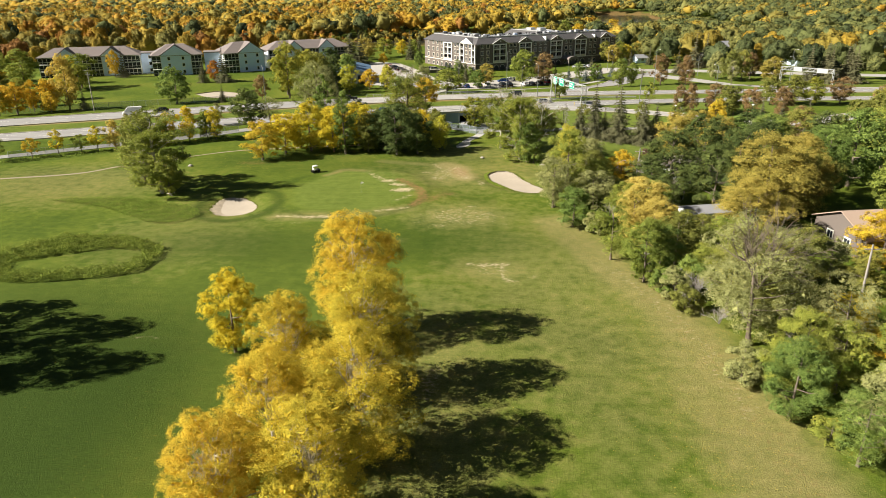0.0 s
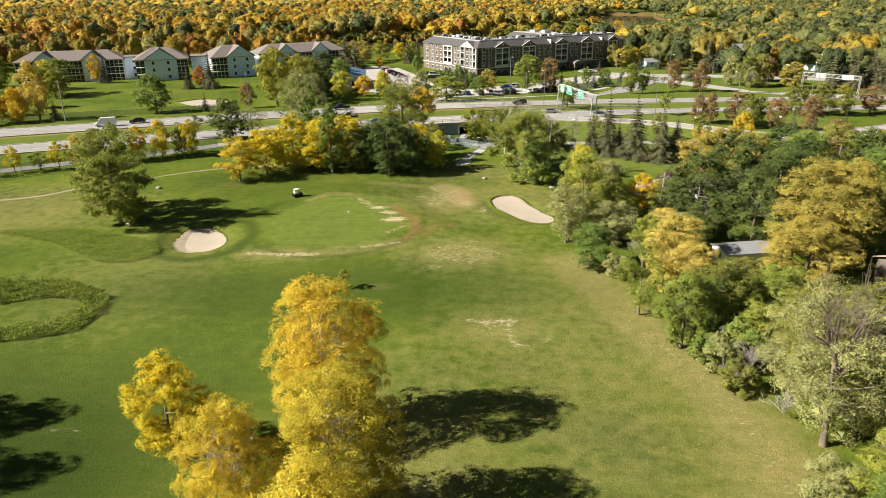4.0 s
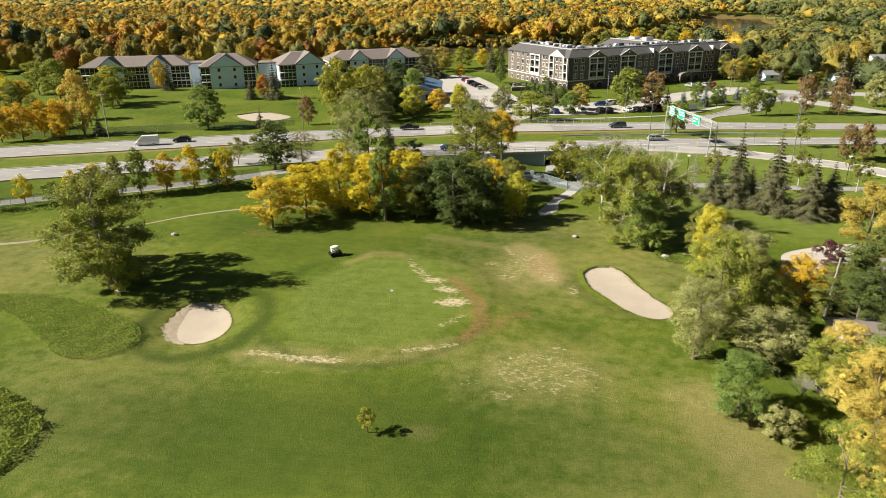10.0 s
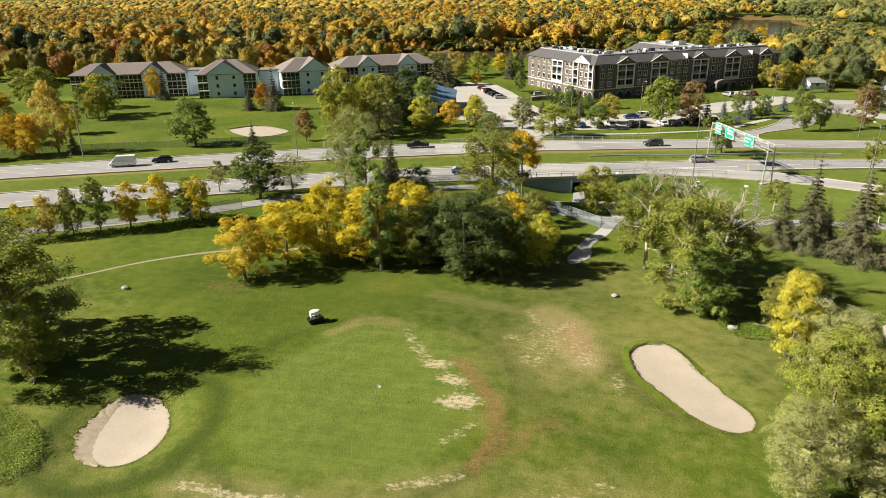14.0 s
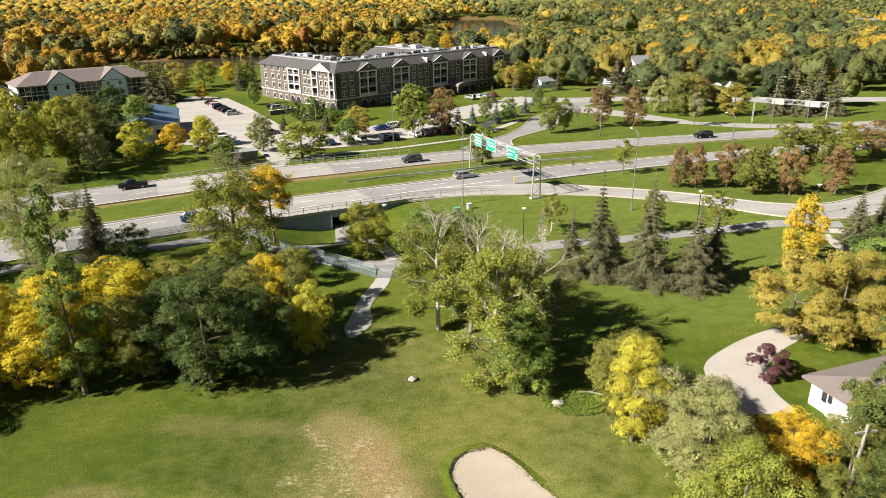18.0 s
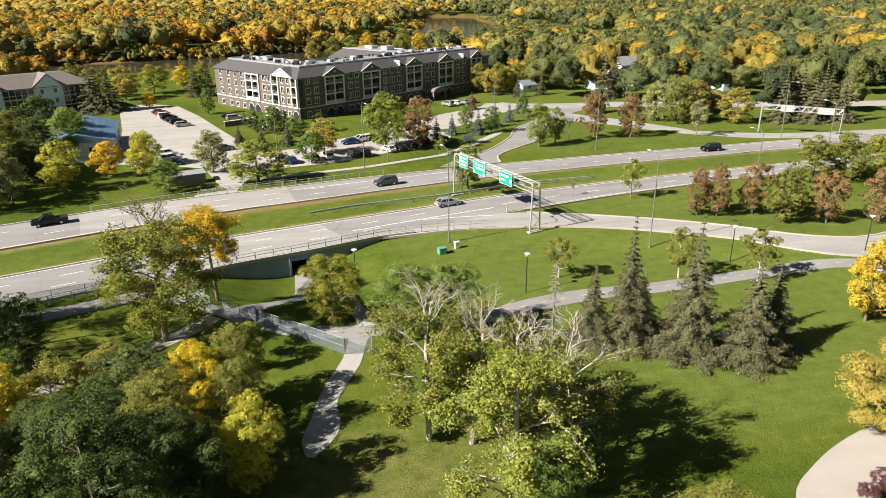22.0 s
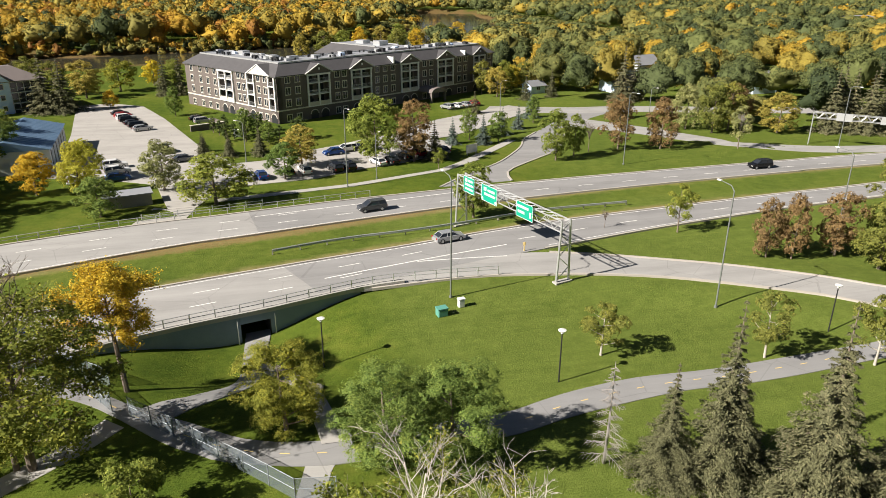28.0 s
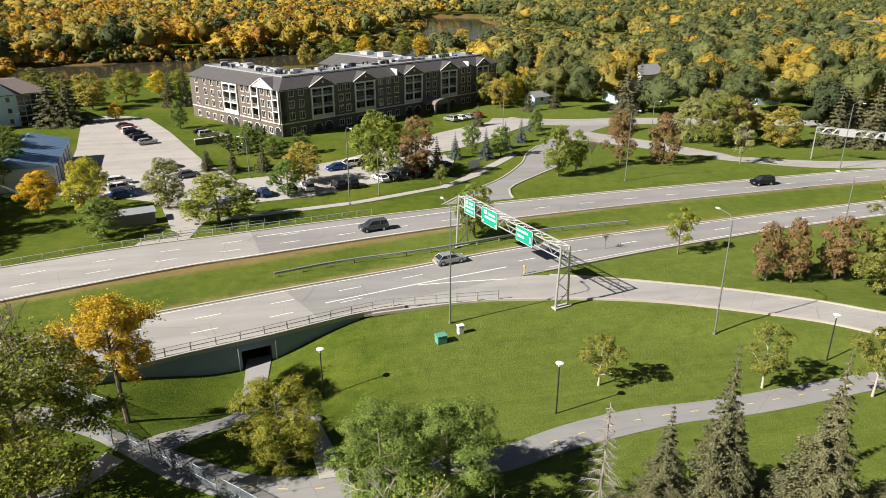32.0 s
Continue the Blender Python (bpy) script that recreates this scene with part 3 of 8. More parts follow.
def strip(line, w, z, g, follow=False, h=0.0):
    """A narrow band along a line, with sides where h is given."""
    l = np.array(line)
    t = np.gradient(l, axis=0)
    nm = np.c_[-t[:, 1], t[:, 0]] / np.maximum(np.linalg.norm(t, axis=1), 1e-6)[:, None] * (w / 2)
    k0 = len(g.v)
    for p, d in zip(l, nm):
        zz = z + (lz(*p) if follow else 0)
        g.v += [(*(p + d), zz - h), (*(p + d), zz), (*(p - d), zz), (*(p - d), zz - h)]
    for i in range(len(l) - 1):
        k = k0 + 4 * i
        g.f += [(k + 1, k + 2, k + 6, k + 5)] + ([(k, k + 1, k + 5, k + 4), (k + 2, k + 3, k + 7, k + 6)] if h else [])
    return g


RZ = 0.86
NEAR_N = [(-600, -36), (-250, 132), (-123.8, 189.2), (-92.9, 202.6), (-59, 217.2), (-26.4, 228.8), (-0.7, 235.7), (14.7, 239.3), (38.3, 245), (73.5, 249.8), (93, 252), (130, 255.2), (250, 261), (900, 285)]
NEAR_S = [(-600, -48), (-250, 120), (-120, 178.4), (-88.5, 191.8), (-54.8, 206.3), (-22.3, 217.8), (-0.6, 224.2), (7.3, 226.5), (18, 230.2), (31.9, 233.9), (38.3, 235.4), (53.2, 238.9), (69.7, 242), (87, 244.6), (130, 248.2), (250, 254), (900, 277)]
FAR_S = [(-600, -20), (-250, 147), (-132.8, 199.2), (-99.9, 213.6), (-63.3, 229), (-20.3, 244.6), (-4, 248.8), (16.9, 253.6), (36.6, 257.4), (65.3, 261), (96, 263.8), (115.6, 265.2), (250, 271), (900, 295)]
FAR_N = [(-600, -8), (-255, 158), (-142.3, 208.8), (-107, 224.4), (-68, 241.1), (-29.8, 254.4), (-10, 258.8), (10, 262.8), (39.4, 266.9), (68.6, 269.6), (101.7, 272), (122, 273.2), (250, 279), (900, 303)]
RAMP_N = [(10, 228.2), (22, 231.4), (31.9, 233.7), (41.4, 231), (49.6, 227.4), (57.2, 223.7), (65.7, 218.5), (72, 213.4), (78, 210.4), (85, 209.8), (98.6, 214.6), (118, 224), (150, 240)]
RAMP_S = [(7.3, 226.0), (22.4, 227.2), (30.9, 226.2), (38.6, 224.7), (46.8, 222.0), (54.5, 218.1), (62.4, 213.4), (66.5, 209.4), (72, 204.6), (80.3, 201.7), (92, 203), (108, 210), (128, 220), (156, 232)]
ribbon("road", NEAR_S, NEAR_N, RZ, MAT["asphalt"], "grey asphalt highway carriageway with painted lanes", "road", n=420)
ribbon("road", FAR_S, FAR_N, RZ, MAT["asphalt"], "grey asphalt highway carriageway with painted lanes", "road", n=420)
ribbon("road", RAMP_S, RAMP_N, RZ + 0.006, MAT["concrete_road"], "pale concrete slip road curving off the highway", "road", n=90)


def cut(line, x0, x1):
    return [p for p in line if x0 <= p[0] <= x1]


def bridge_deck(name, south, north, x0, x1):
    a = cut(smooth_line(south, 2), x0, x1)
    b = cut(smooth_line(north, 2), x0 - 3, x1 - 3)
    ribbon(name, a, b, RZ + 0.008, MAT["concrete_road"], "pale concrete bridge deck over the underpass", "road", n=40)


bridge_deck("road", NEAR_S, NEAR_N, -27, 4.6)
bridge_deck("road", FAR_S, FAR_N, -40, -3)


def lane_marks():
    def between(a, b, f, n=900):
        return even(smooth_line(a, 2), n) * (1 - f) + even(smooth_line(b, 2), n) * f

    def dashes(line, x0, x1, long=3.0, gap=6.0, z=RZ + 0.016, w=0.16, mat="paint", name="lane_marking", follow=False):
        l = np.array(line)
        s = np.r_[0, np.cumsum(np.linalg.norm(np.diff(l, axis=0), axis=1))]
        g = Geo()
        d = 0.0
        while d + long < s[-1]:
            t = np.linspace(d, d + long, 3)
            seg = np.c_[np.interp(t, s, l[:, 0]), np.interp(t, s, l[:, 1])]
            if x0 < seg[0, 0] < x1:
                strip(seg, w, z, g, follow)
            d += long + gap
        tagged(new(name, g.mesh(name, MAT[mat])), "row of painted lane dashes", "road marking", kind="structure")

    def solid(line, x0, x1, w=0.14):
        g = strip(cut(list(line), x0, x1), w, RZ + 0.016, Geo())
        tagged(new("edge_line", g.mesh("edge_line", MAT["paint"])), "solid painted edge line", "road marking", kind="structure")
    dashes(between(NEAR_S, NEAR_N, 0.36), -230, 8)
    dashes(between(NEAR_S, NEAR_N, 0.68), -230, 22)
    dashes(between(NEAR_S, NEAR_N, 0.5), 24, 230)
    dashes(between(FAR_S, FAR_N, 0.34), -230, 40)
    dashes(between(FAR_S, FAR_N, 0.67), -230, 0)
    dashes(between(FAR_S, FAR_N, 0.42), 42, 230)
    solid(between(NEAR_S, NEAR_N, 0.95), -230, 230)
    solid(between(FAR_S, FAR_N, 0.05), -230, 230)
    solid(between(FAR_S, FAR_N, 0.93), 31, 230)
    solid(between(NEAR_S, NEAR_N, 0.10), 36, 230)
    g = strip(smooth_line([(4.5, 230.5), (12.3, 232.7), (19.9, 234.7), (30.2, 237.2)], 2), 0.22, RZ + 0.017, Geo())
    g = strip(smooth_line([(16.8, 233.6), (22.8, 233.5), (29.0, 233.1)], 2), 0.2, RZ + 0.017, g)
    g = strip(smooth_line([(-5.0, 257.0), (5.6, 259.1), (17.3, 261.3), (29.3, 263.6)], 2), 0.2, RZ + 0.017, g)
    tagged(new("edge_line", g.mesh("edge_line", MAT["paint"])), "white painted gore lines at the slip road", "road marking", kind="structure")
    path_mid = 0.5 * (even(smooth_line(PATH_N, 2), 300) + even(smooth_line(PATH_S, 2), 300))
    dashes(path_mid, -100, 90, 0.8, 2.2, 0.085, 0.11, "yellow_paint", "path_marking", True)


def kerb(line, x0, x1, w=0.32, h=0.14, z=RZ):
    l = cut(smooth_line(line, 2.5), x0, x1)
    g = strip(l, w, z + h, Geo(), h=0.35)
    tagged(new("kerb", g.mesh("kerb", MAT["kerb"])), "pale worn concrete kerb along the road", "kerb", kind="structure")


for ln in (NEAR_N, FAR_S, FAR_N):
    kerb(ln, -240, 240)
kerb(NEAR_S, 33, 240)
kerb(NEAR_S, -240, -24)
kerb(RAMP_N, 33, 150)
kerb(RAMP_S, 8, 150)
PATH_N = [(-140, 146), (-120, 161), (-98.5, 174.4), (-85.5, 181.7), (-72.4, 190), (-63.5, 197), (-52, 205.3), (-39.8, 208.9), (-31.9, 211.3), (-24.5, 213.6), (-20.2, 212.6), (-15.9, 209.2), (-12.4, 206.4), (-8.4, 203.8), (-5.4, 201.6), (-3.0, 200.2), (2.5, 198.9), (13, 199.4), (18.6, 199.6), (24.9, 201.4), (32.4, 202.5), (41, 202.4), (50.5, 203), (61.2, 203.6), (70.8, 203), (80, 200.4)]
PATH_S = [(-138, 143.6), (-118, 158.4), (-96.6, 171.8), (-83.6, 178.9), (-70.6, 187.2), (-61.5, 194.2), (-51, 202.4), (-39, 205.8), (-31, 208.2), (-24.5, 210.2), (-21.4, 209.9), (-18, 208.4), (-14.4, 205.4), (-9.8, 201.0), (-7.2, 199.2), (-4.9, 197.8), (2.8, 195.7), (12.5, 196.2), (18.6, 196.4), (24.9, 198), (35.6, 199.5), (42, 199.4), (49.6, 199.8), (60, 200.8), (69.8, 200.6), (79, 198)]
ribbon("path", PATH_S, PATH_N, 0.07, MAT["path"], "grey asphalt shared path with a painted centre line", "path", n=180, follow=True)
lane_marks()
ribbon("path", [(-13.2, 206.4), (-11.3, 207.9), (-9.4, 208.6), (-7.5, 210.1), (-5.8, 211.8), (-5.1, 214.5), (-5.0, 218), (-5.0, 224)], [(-10.4, 204.4), (-8.7, 205.8), (-7, 207), (-4.8, 208.9), (-3.6, 210.8), (-2.9, 214), (-2.5, 218), (-2.1, 224)], 0.10, MAT["path"], "worn asphalt path leading down to the underpass", "path", n=30, follow=True)
ribbon("path", [(2.6, 198.4), (2.2, 201), (1.4, 204.4), (0.4, 208.4), (-1.4, 212), (-3.4, 216)], [(5.4, 198.4), (4.3, 201), (3.5, 204), (2.4, 208), (0.4, 212.4), (-2.3, 217)], 0.13, MAT["lot"], "pale concrete path to the underpass", "path", n=24, follow=True)
ribbon("path", [(1.6, 198), (1.2, 196.1), (0.1, 191.4), (-1.6, 187.5), (-2.9, 183.9), (-3.7, 180.6), (-4.6, 177.6), (-4.2, 175.2)], [(4.6, 198), (3.1, 194.8), (2.0, 190.2), (0.3, 186.5), (-1.1, 183.1), (-0.9, 180), (-1.6, 177.4), (-3.6, 175.0)], 0.045, MAT["worn_gravel"], "pale gravel path through the trees", "path", n=30, follow=True)
ribbon("path", [(-15.6, 205.6), (-18.2, 202.6), (-22, 199.2), (-28, 194), (-36, 190)], [(-13.8, 204.2), (-16.6, 201), (-20.6, 197.4), (-27, 192.3), (-35, 188.3)], 0.04, MAT["concrete"], "narrow pale concrete walk from the fence gap", "path", n=20, follow=True)
ribbon("path", [(73.2, 196.6), (70.9, 184.2), (67, 170)], [(75.2, 196.6), (73.0, 184.6), (69, 170)], 0.045, MAT["concrete"], "straight concrete pavement across the lawn", "path", n=14, follow=True)
ribbon("path", [(74.5, 199), (82, 196.4), (96, 192)], [(74.8, 197.2), (81.6, 194.6), (95.4, 190)], 0.055, MAT["concrete"], "straight concrete pavement across the lawn", "path", n=10, follow=True)
ribbon("driveway", [(31, 153), (32.6, 158), (33.6, 161.8), (37.4, 164.6), (43.8, 167.6), (56, 171)], [(38.4, 152), (38.2, 156), (40.2, 160.4), (44.8, 163.8), (50, 166), (58, 168)], 0.06, MAT["gravel"], "wide pale gravel driveway turning by the house", "driveway", n=24, follow=True)
ribbon("path", [(-109.9, 140.4), (-95.3, 145.4), (-86.2, 149.8), (-81.6, 154.5), (-76.2, 156.8), (-68.4, 165.0), (-58.5, 171.5), (-47.9, 174.2), (-34.0, 177.6), (-22.0, 178.6)], [(-109.6, 139.6), (-94.9, 144.4), (-85.8, 149.0), (-81.2, 153.7), (-76.0, 156.2), (-68.2, 164.4), (-58.3, 170.8), (-47.7, 173.4), (-34.0, 176.8), (-22.0, 177.8)], 0.03, MAT["trail"], "thin gravel cart path across the golf course", "path", n=70, follow=True)
SIDE_L = [(27.0, 267.6), (32.4, 273.5), (40.1, 281.2), (46.1, 289), (52.1, 298), (55.6, 305.9), (61.1, 313.2), (69.5, 323.6), (78, 335), (84, 345)]
SIDE_R = [(41.0, 269.0), (42.0, 275), (46.6, 280.6), (53.2, 287.6), (60.2, 294.6), (65.0, 304.9), (70.0, 314), (78, 324), (86, 331), (96, 338)]
ribbon("road", SIDE_L, SIDE_R, 0.03, MAT["asphalt"], "side street joining the highway", "road", n=44, follow=True)
for _l in (SIDE_L[:7], SIDE_R[:7]):
    tagged(new("kerb", strip(smooth_line(_l, 2.5), 0.36, 0.16, Geo(), True, 0.3).mesh("kerb", MAT["kerb"])), "pale worn concrete kerb along the side street", "kerb", kind="structure")
ribbon("path", [(28.6, 280.2), (36.6, 289), (44.6, 298), (51.6, 306.2)], [(30.2, 279.0), (38.2, 287.6), (46.2, 296.6), (53.2, 305)], 0.08, MAT["concrete"], "pale concrete pavement beside the side street", "path", n=16, follow=True)
ribbon("road", [(60, 352), (84, 345), (101, 344), (152, 331), (230, 318), (420, 300)], [(56, 344), (80, 336), (100, 334), (150, 321.5), (228, 308), (418, 290)], 0.05, MAT["concrete_road"], "pale residential street beyond the trees", "road", n=60, follow=True)
ribbon("road", [(80, 327), (92, 312), (99, 301), (110, 286.5), (126, 281), (160, 279.5)], [(72, 319), (86, 305.5), (94, 295), (106, 281), (124, 275), (160, 273)], 0.04, MAT["concrete_road"], "pale concrete slip road onto the highway", "road", n=36, follow=True)


def slab(name, pts, z, mat, label, category):
    """A flat paved area laid over the land."""
    g = Geo()
    n = len(pts)
    g.add([(x, y, lz(x, y) + z) for x, y in pts] + [(x, y, lz(x, y) + z - 0.3) for x, y in pts],
          [tuple(range(n))] + [(i, n + i, n + (i + 1) % n, (i + 1) % n) for i in range(n)])
    return tagged(new(name, g.mesh(name, mat)), label, category, kind="structure")


slab("car_park", [(-61.1, 376.4), (-58.2, 360.8), (-51.8, 332.8), (-47.7, 310.7), (-45, 291), (-35, 288), (-29, 285), (-23.8, 282), (-19, 264), (-14.5, 264.5), (-13, 272), (-11.5, 277), (-7.5, 278), (5, 280.4), (14.2, 285.6), (21.4, 288.1), (29.4, 292.5), (36, 299),
                  (38, 306), (33, 312), (24, 317.2), (16.7, 312.6), (11, 308), (5.8, 305), (-3.9, 297), (-10.8, 295.6), (-15, 304), (-19.3, 312.7), (-25.5, 330), (-32.6, 349.9), (-42.3, 372.6), (-53, 379.6)], 0.1, MAT["lot"], "pale concrete car park with marked bays", "car park")
slab("driveway", [(20, 306), (38, 312), (46, 318), (72, 344), (66, 352), (40, 334), (24, 318)], 0.11, MAT["lot"], "concrete drive before the brick apartments", "driveway")
slab("pavement", [(-12, 266.8), (12, 271.4), (30, 279.4), (40, 288.6), (39, 290.4), (29.4, 281.4), (11.6, 273.6), (-12, 269)], 0.09, MAT["concrete"], "pale concrete pavement beside the car park", "pavement")


# trees

def leaf_tris(rng, pos, nrm, size, along=None):
    """One pointed leaf clump for each place, square to its normal."""
    n = len(pos)
    nrm = nrm / np.maximum(np.linalg.norm(nrm, axis=1), 1e-6)[:, None]
    a = np.cross(nrm, rng.normal(size=(n, 3)) if along is None else np.cross(along, nrm))
    a /= np.maximum(np.linalg.norm(a, axis=1), 1e-6)[:, None]
    b = np.cross(nrm, a)
    s = (size * rng.uniform(0.65, 1.35, n))[:, None]
    k = rng.uniform(0.75, 1.05, n)[:, None] * (1.0 if along is None else 0.45)
    v = np.stack([pos + a * s * 1.15, pos - a * s * 0.6 + b * s * k, pos - a * s * 0.6 - b * s * k], 1)
    return v.reshape(-1, 3), np.arange(3 * n).reshape(n, 3)


def ball(rng, n):
    d = rng.normal(size=(n, 3))
    return d / np.linalg.norm(d, axis=1)[:, None]


PROFILE = {
    "broad": lambda u: np.sin(np.pi * np.clip(0.13 + 0.80 * u, 0, 1)) ** 0.65,
    "round": lambda u: np.sin(np.pi * np.clip(0.08 + 0.88 * u, 0, 1)) ** 0.5,
    "tall": lambda u: np.sin(np.pi * np.clip(0.16 + 0.78 * u ** 1.1, 0, 1)) ** 0.8,
    "vase": lambda u: np.sin(np.pi * np.clip(0.05 + 0.72 * u ** 0.8, 0, 1)) ** 0.8,
}


def crown_of(name, seed, H, R, base, lobes, leaves, size, shape, dense=1.0):
    """A crown of leaf clumps gathered on many small sprays within an uneven outline. Returns its mesh and the main lobes' centres."""
    rng = np.random.default_rng(seed)
    main = max(10, lobes // 2)
    cs, rs = [], []
    for i in range(main):
        u = (i + rng.uniform(0.1, 0.9)) / main
        pr = float(PROFILE[shape](np.array(u)))
        ang = i * 2.4 + rng.uniform(-0.5, 0.5)
        lr = R * rng.uniform(0.20, 0.36) * (0.6 + 0.4 * pr)
        rad = max(R * pr * rng.uniform(0.80, 1.15) - lr * 0.8, 0) * np.sqrt(rng.uniform(0.2, 1.0))
        cs.append((rad * np.cos(ang), rad * np.sin(ang), H * (base + (1 - base) * (0.05 + 0.90 * u)) - lr * 0.2))
        rs.append(lr)
    cs, rs = np.array(cs), np.array(rs)
    # flat sprays sit over the upper shell of each lobe and face outwards
    sprays = lobes * 16
    own = rng.choice(main, sprays, p=rs ** 2 / (rs ** 2).sum())
    d = ball(rng, sprays)
    d[:, 2] = np.where((d[:, 2] < -0.1) & (rng.uniform(size=sprays) < 0.7), -d[:, 2], d[:, 2])
    sp = cs[own] + d * (rs[own] * rng.uniform(0.78, 1.14, sprays))[:, None] * np.array([1, 1, 0.85])
    sr = R * rng.uniform(0.05, 0.125, sprays)
    idx = rng.choice(sprays, leaves, p=sr ** 2 / (sr ** 2).sum())
    e = ball(rng, leaves)
    out = (e * d[idx]).sum(1)[:, None] * d[idx]
    off = (e - 0.55 * out) * (sr[idx] * rng.uniform(0.15, 1.25, leaves))[:, None]
    pos = sp[idx] + off * np.array([1, 1, 0.75])
    pos[:, 2] = np.maximum(pos[:, 2], 0.25)
    nrm = 0.75 * d[idx] + 0.30 * e + 0.42 * rng.normal(size=(leaves, 3)) + np.array([0, 0, 0.25])
    # clumps deep inside the lobes keep the crown from being seen through
    inner = int(dense * min(2400, max(80, leaves // 16)))
    own = rng.choice(main, inner, p=rs ** 2 / (rs ** 2).sum())
    ipos = cs[own] + ball(rng, inner) * (rs[own] * rng.uniform(0.05, 0.5, inner))[:, None] * np.array([1, 1, 0.85])
    ipos[:, 2] = np.maximum(ipos[:, 2], 0.3)
    sizes = np.r_[np.full(leaves, size), np.full(inner, max(size * 2.2, R * 0.045))]
    v, q = leaf_tris(rng, np.r_[pos, ipos], np.r_[nrm, ball(rng, inner)], sizes)
    return fast_mesh(name, v, q, LEAF["green"]), cs


def trunk_of(name, seed, H, R, base, cs, thick=0.03, limbs=9):
    rng = np.random.default_rng(seed + 7)
    g = Geo()
    r0 = H * thick
    lean = rng.normal(size=2) * H * 0.012
    top = (lean[0] * 2, lean[1] * 2, H * 0.82)
    g.tube([(0, 0, -0.6), (0, 0, 0.05), (lean[0] * 0.3, lean[1] * 0.3, H * 0.12), (lean[0], lean[1], H * 0.4), top], [r0 * 1.25, r0 * 1.1, r0 * 0.85, r0 * 0.6, r0 * 0.1], 8)
    order = np.argsort(cs[:, 2])[::max(1, len(cs) // limbs)]
    for i in order:
        c = Vector(cs[i])
        h0 = max(H * base * 0.75, min(c.z - 0.45 * math.hypot(c.x, c.y), H * 0.72))
        s = Vector((lean[0] * h0 / (0.5 * H), lean[1] * h0 / (0.5 * H), h0))
        mid = s.lerp(c, 0.5) + Vector((0, 0, -0.05 * (c - s).length))
        k = r0 * 0.5 * (1 - 0.6 * h0 / H)
        g.tube([s, mid, c, c + (c - mid) * 0.35], [k, k * 0.65, k * 0.35, k * 0.1], 5, False)
    me = g.mesh(name, MAT["bark"], True)
    return me


SHAPES = {}


def shape_set(key, H, R, base, lobes, leaves, size, shape, seeds, thick=0.02):
    SHAPES[key] = []
    for s in seeds:
        crown, cs = crown_of("crown", s, H, R, base, lobes, leaves, size, shape, 0.12 if key == "sparse" else 0.3 if key == "poplar" else 1.3 if key[:3] == "far" else 1.0)
        SHAPES[key].append((H, R, crown, trunk_of("trunk", s, H, R, base, cs, thick)))


shape_set("big", 16, 6.2, 0.06, 72, 62000, 0.062, "broad", (1, 2, 3))
shape_set("mid", 10.5, 4.2, 0.07, 45, 25000, 0.062, "broad", (11, 12, 13, 14))
shape_set("round", 11, 5.0, 0.06, 50, 36000, 0.062, "round", (21, 22))
shape_set("poplar", 15, 5.0, 0.03, 110, 92000, 0.046, "round", (35, 36, 37))
shape_set("fine", 10.5, 4.2, 0.06, 60, 44000, 0.046, "round", (25, 26, 27, 28))
shape_set("tall", 15, 3.6, 0.05, 58, 34000, 0.060, "tall", (31, 32))
shape_set("small", 6.5, 2.7, 0.24, 26, 11000, 0.055, "broad", (41, 42))
shape_set("bush", 4.0, 2.6, 0.0, 24, 13000, 0.052, "round", (51, 52), 0.02)
shape_set("sparse", 14, 5.6, 0.10, 54, 28000, 0.056, "vase", (61, 62, 63))
shape_set("far", 11, 4.6, 0.10, 44, 11500, 0.108, "round", (71, 72, 73, 74))
shape_set("far_tall", 12, 3.2, 0.08, 30, 6000, 0.12, "tall", (81, 82))


def spruce_of(seed, H, R, tiers, per, size):
    rng = np.random.default_rng(seed)
    pos, nrm, aim, g = [], [], [], Geo()
    g.tube([(0, 0, -0.5), (0, 0, H * 0.5), (0, 0, H)], [H * 0.02, H * 0.012, 0.01], 6)
    for i in range(tiers):
        u = i / (tiers - 1)
        z = H * (0.05 + 0.93 * u)
        rr = 1.12 * R * (1 - u) ** 1.35 * rng.uniform(0.78, 1.12) + 0.16
        n = max(4, int(10 - 5 * u))
        for k in range(n):
            a = 2 * np.pi * (k + rng.uniform(-0.3, 0.3)) / n + i * 0.7
            ln = rr * rng.uniform(0.62, 1.18)
            m = max(4, int(per * (ln / R)))
            t = rng.uniform(0.12, 1.0, m)
            side = rng.normal(size=m) * 0.15 * ln * (1.15 - 0.7 * t)
            droop = -0.28 * ln * t ** 1.5 + 0.10 * ln * t ** 3
            c, s = np.cos(a), np.sin(a)
            pos.append(np.c_[c * ln * t - s * side, s * ln * t + c * side, z + droop + rng.normal(size=m) * 0.035 * ln - np.abs(side) * 0.45])
            nrm.append(np.c_[c * 0.45 + rng.normal(size=m) * 0.4, s * 0.45 + rng.normal(size=m) * 0.4, 0.9 + rng.normal(size=m) * 0.3])
            aim.append(np.c_[-c - s * 6 * side / ln, -s + c * 6 * side / ln, np.full(m, 0.45)] + rng.normal(size=(m, 3)) * 0.25)
            if i % 3 == 0 and u < 0.85:
                g.tube([(0, 0, z), (c * ln * 0.6, s * ln * 0.6, z - 0.14 * ln)], [H * 0.005, 0.008], 3, False)
    v, q = leaf_tris(rng, np.concatenate(pos), np.concatenate(nrm), size, -np.concatenate(aim))
    return fast_mesh("foliage", v, q, LEAF["needle"]), g.mesh("trunk", MAT["bark"], True)


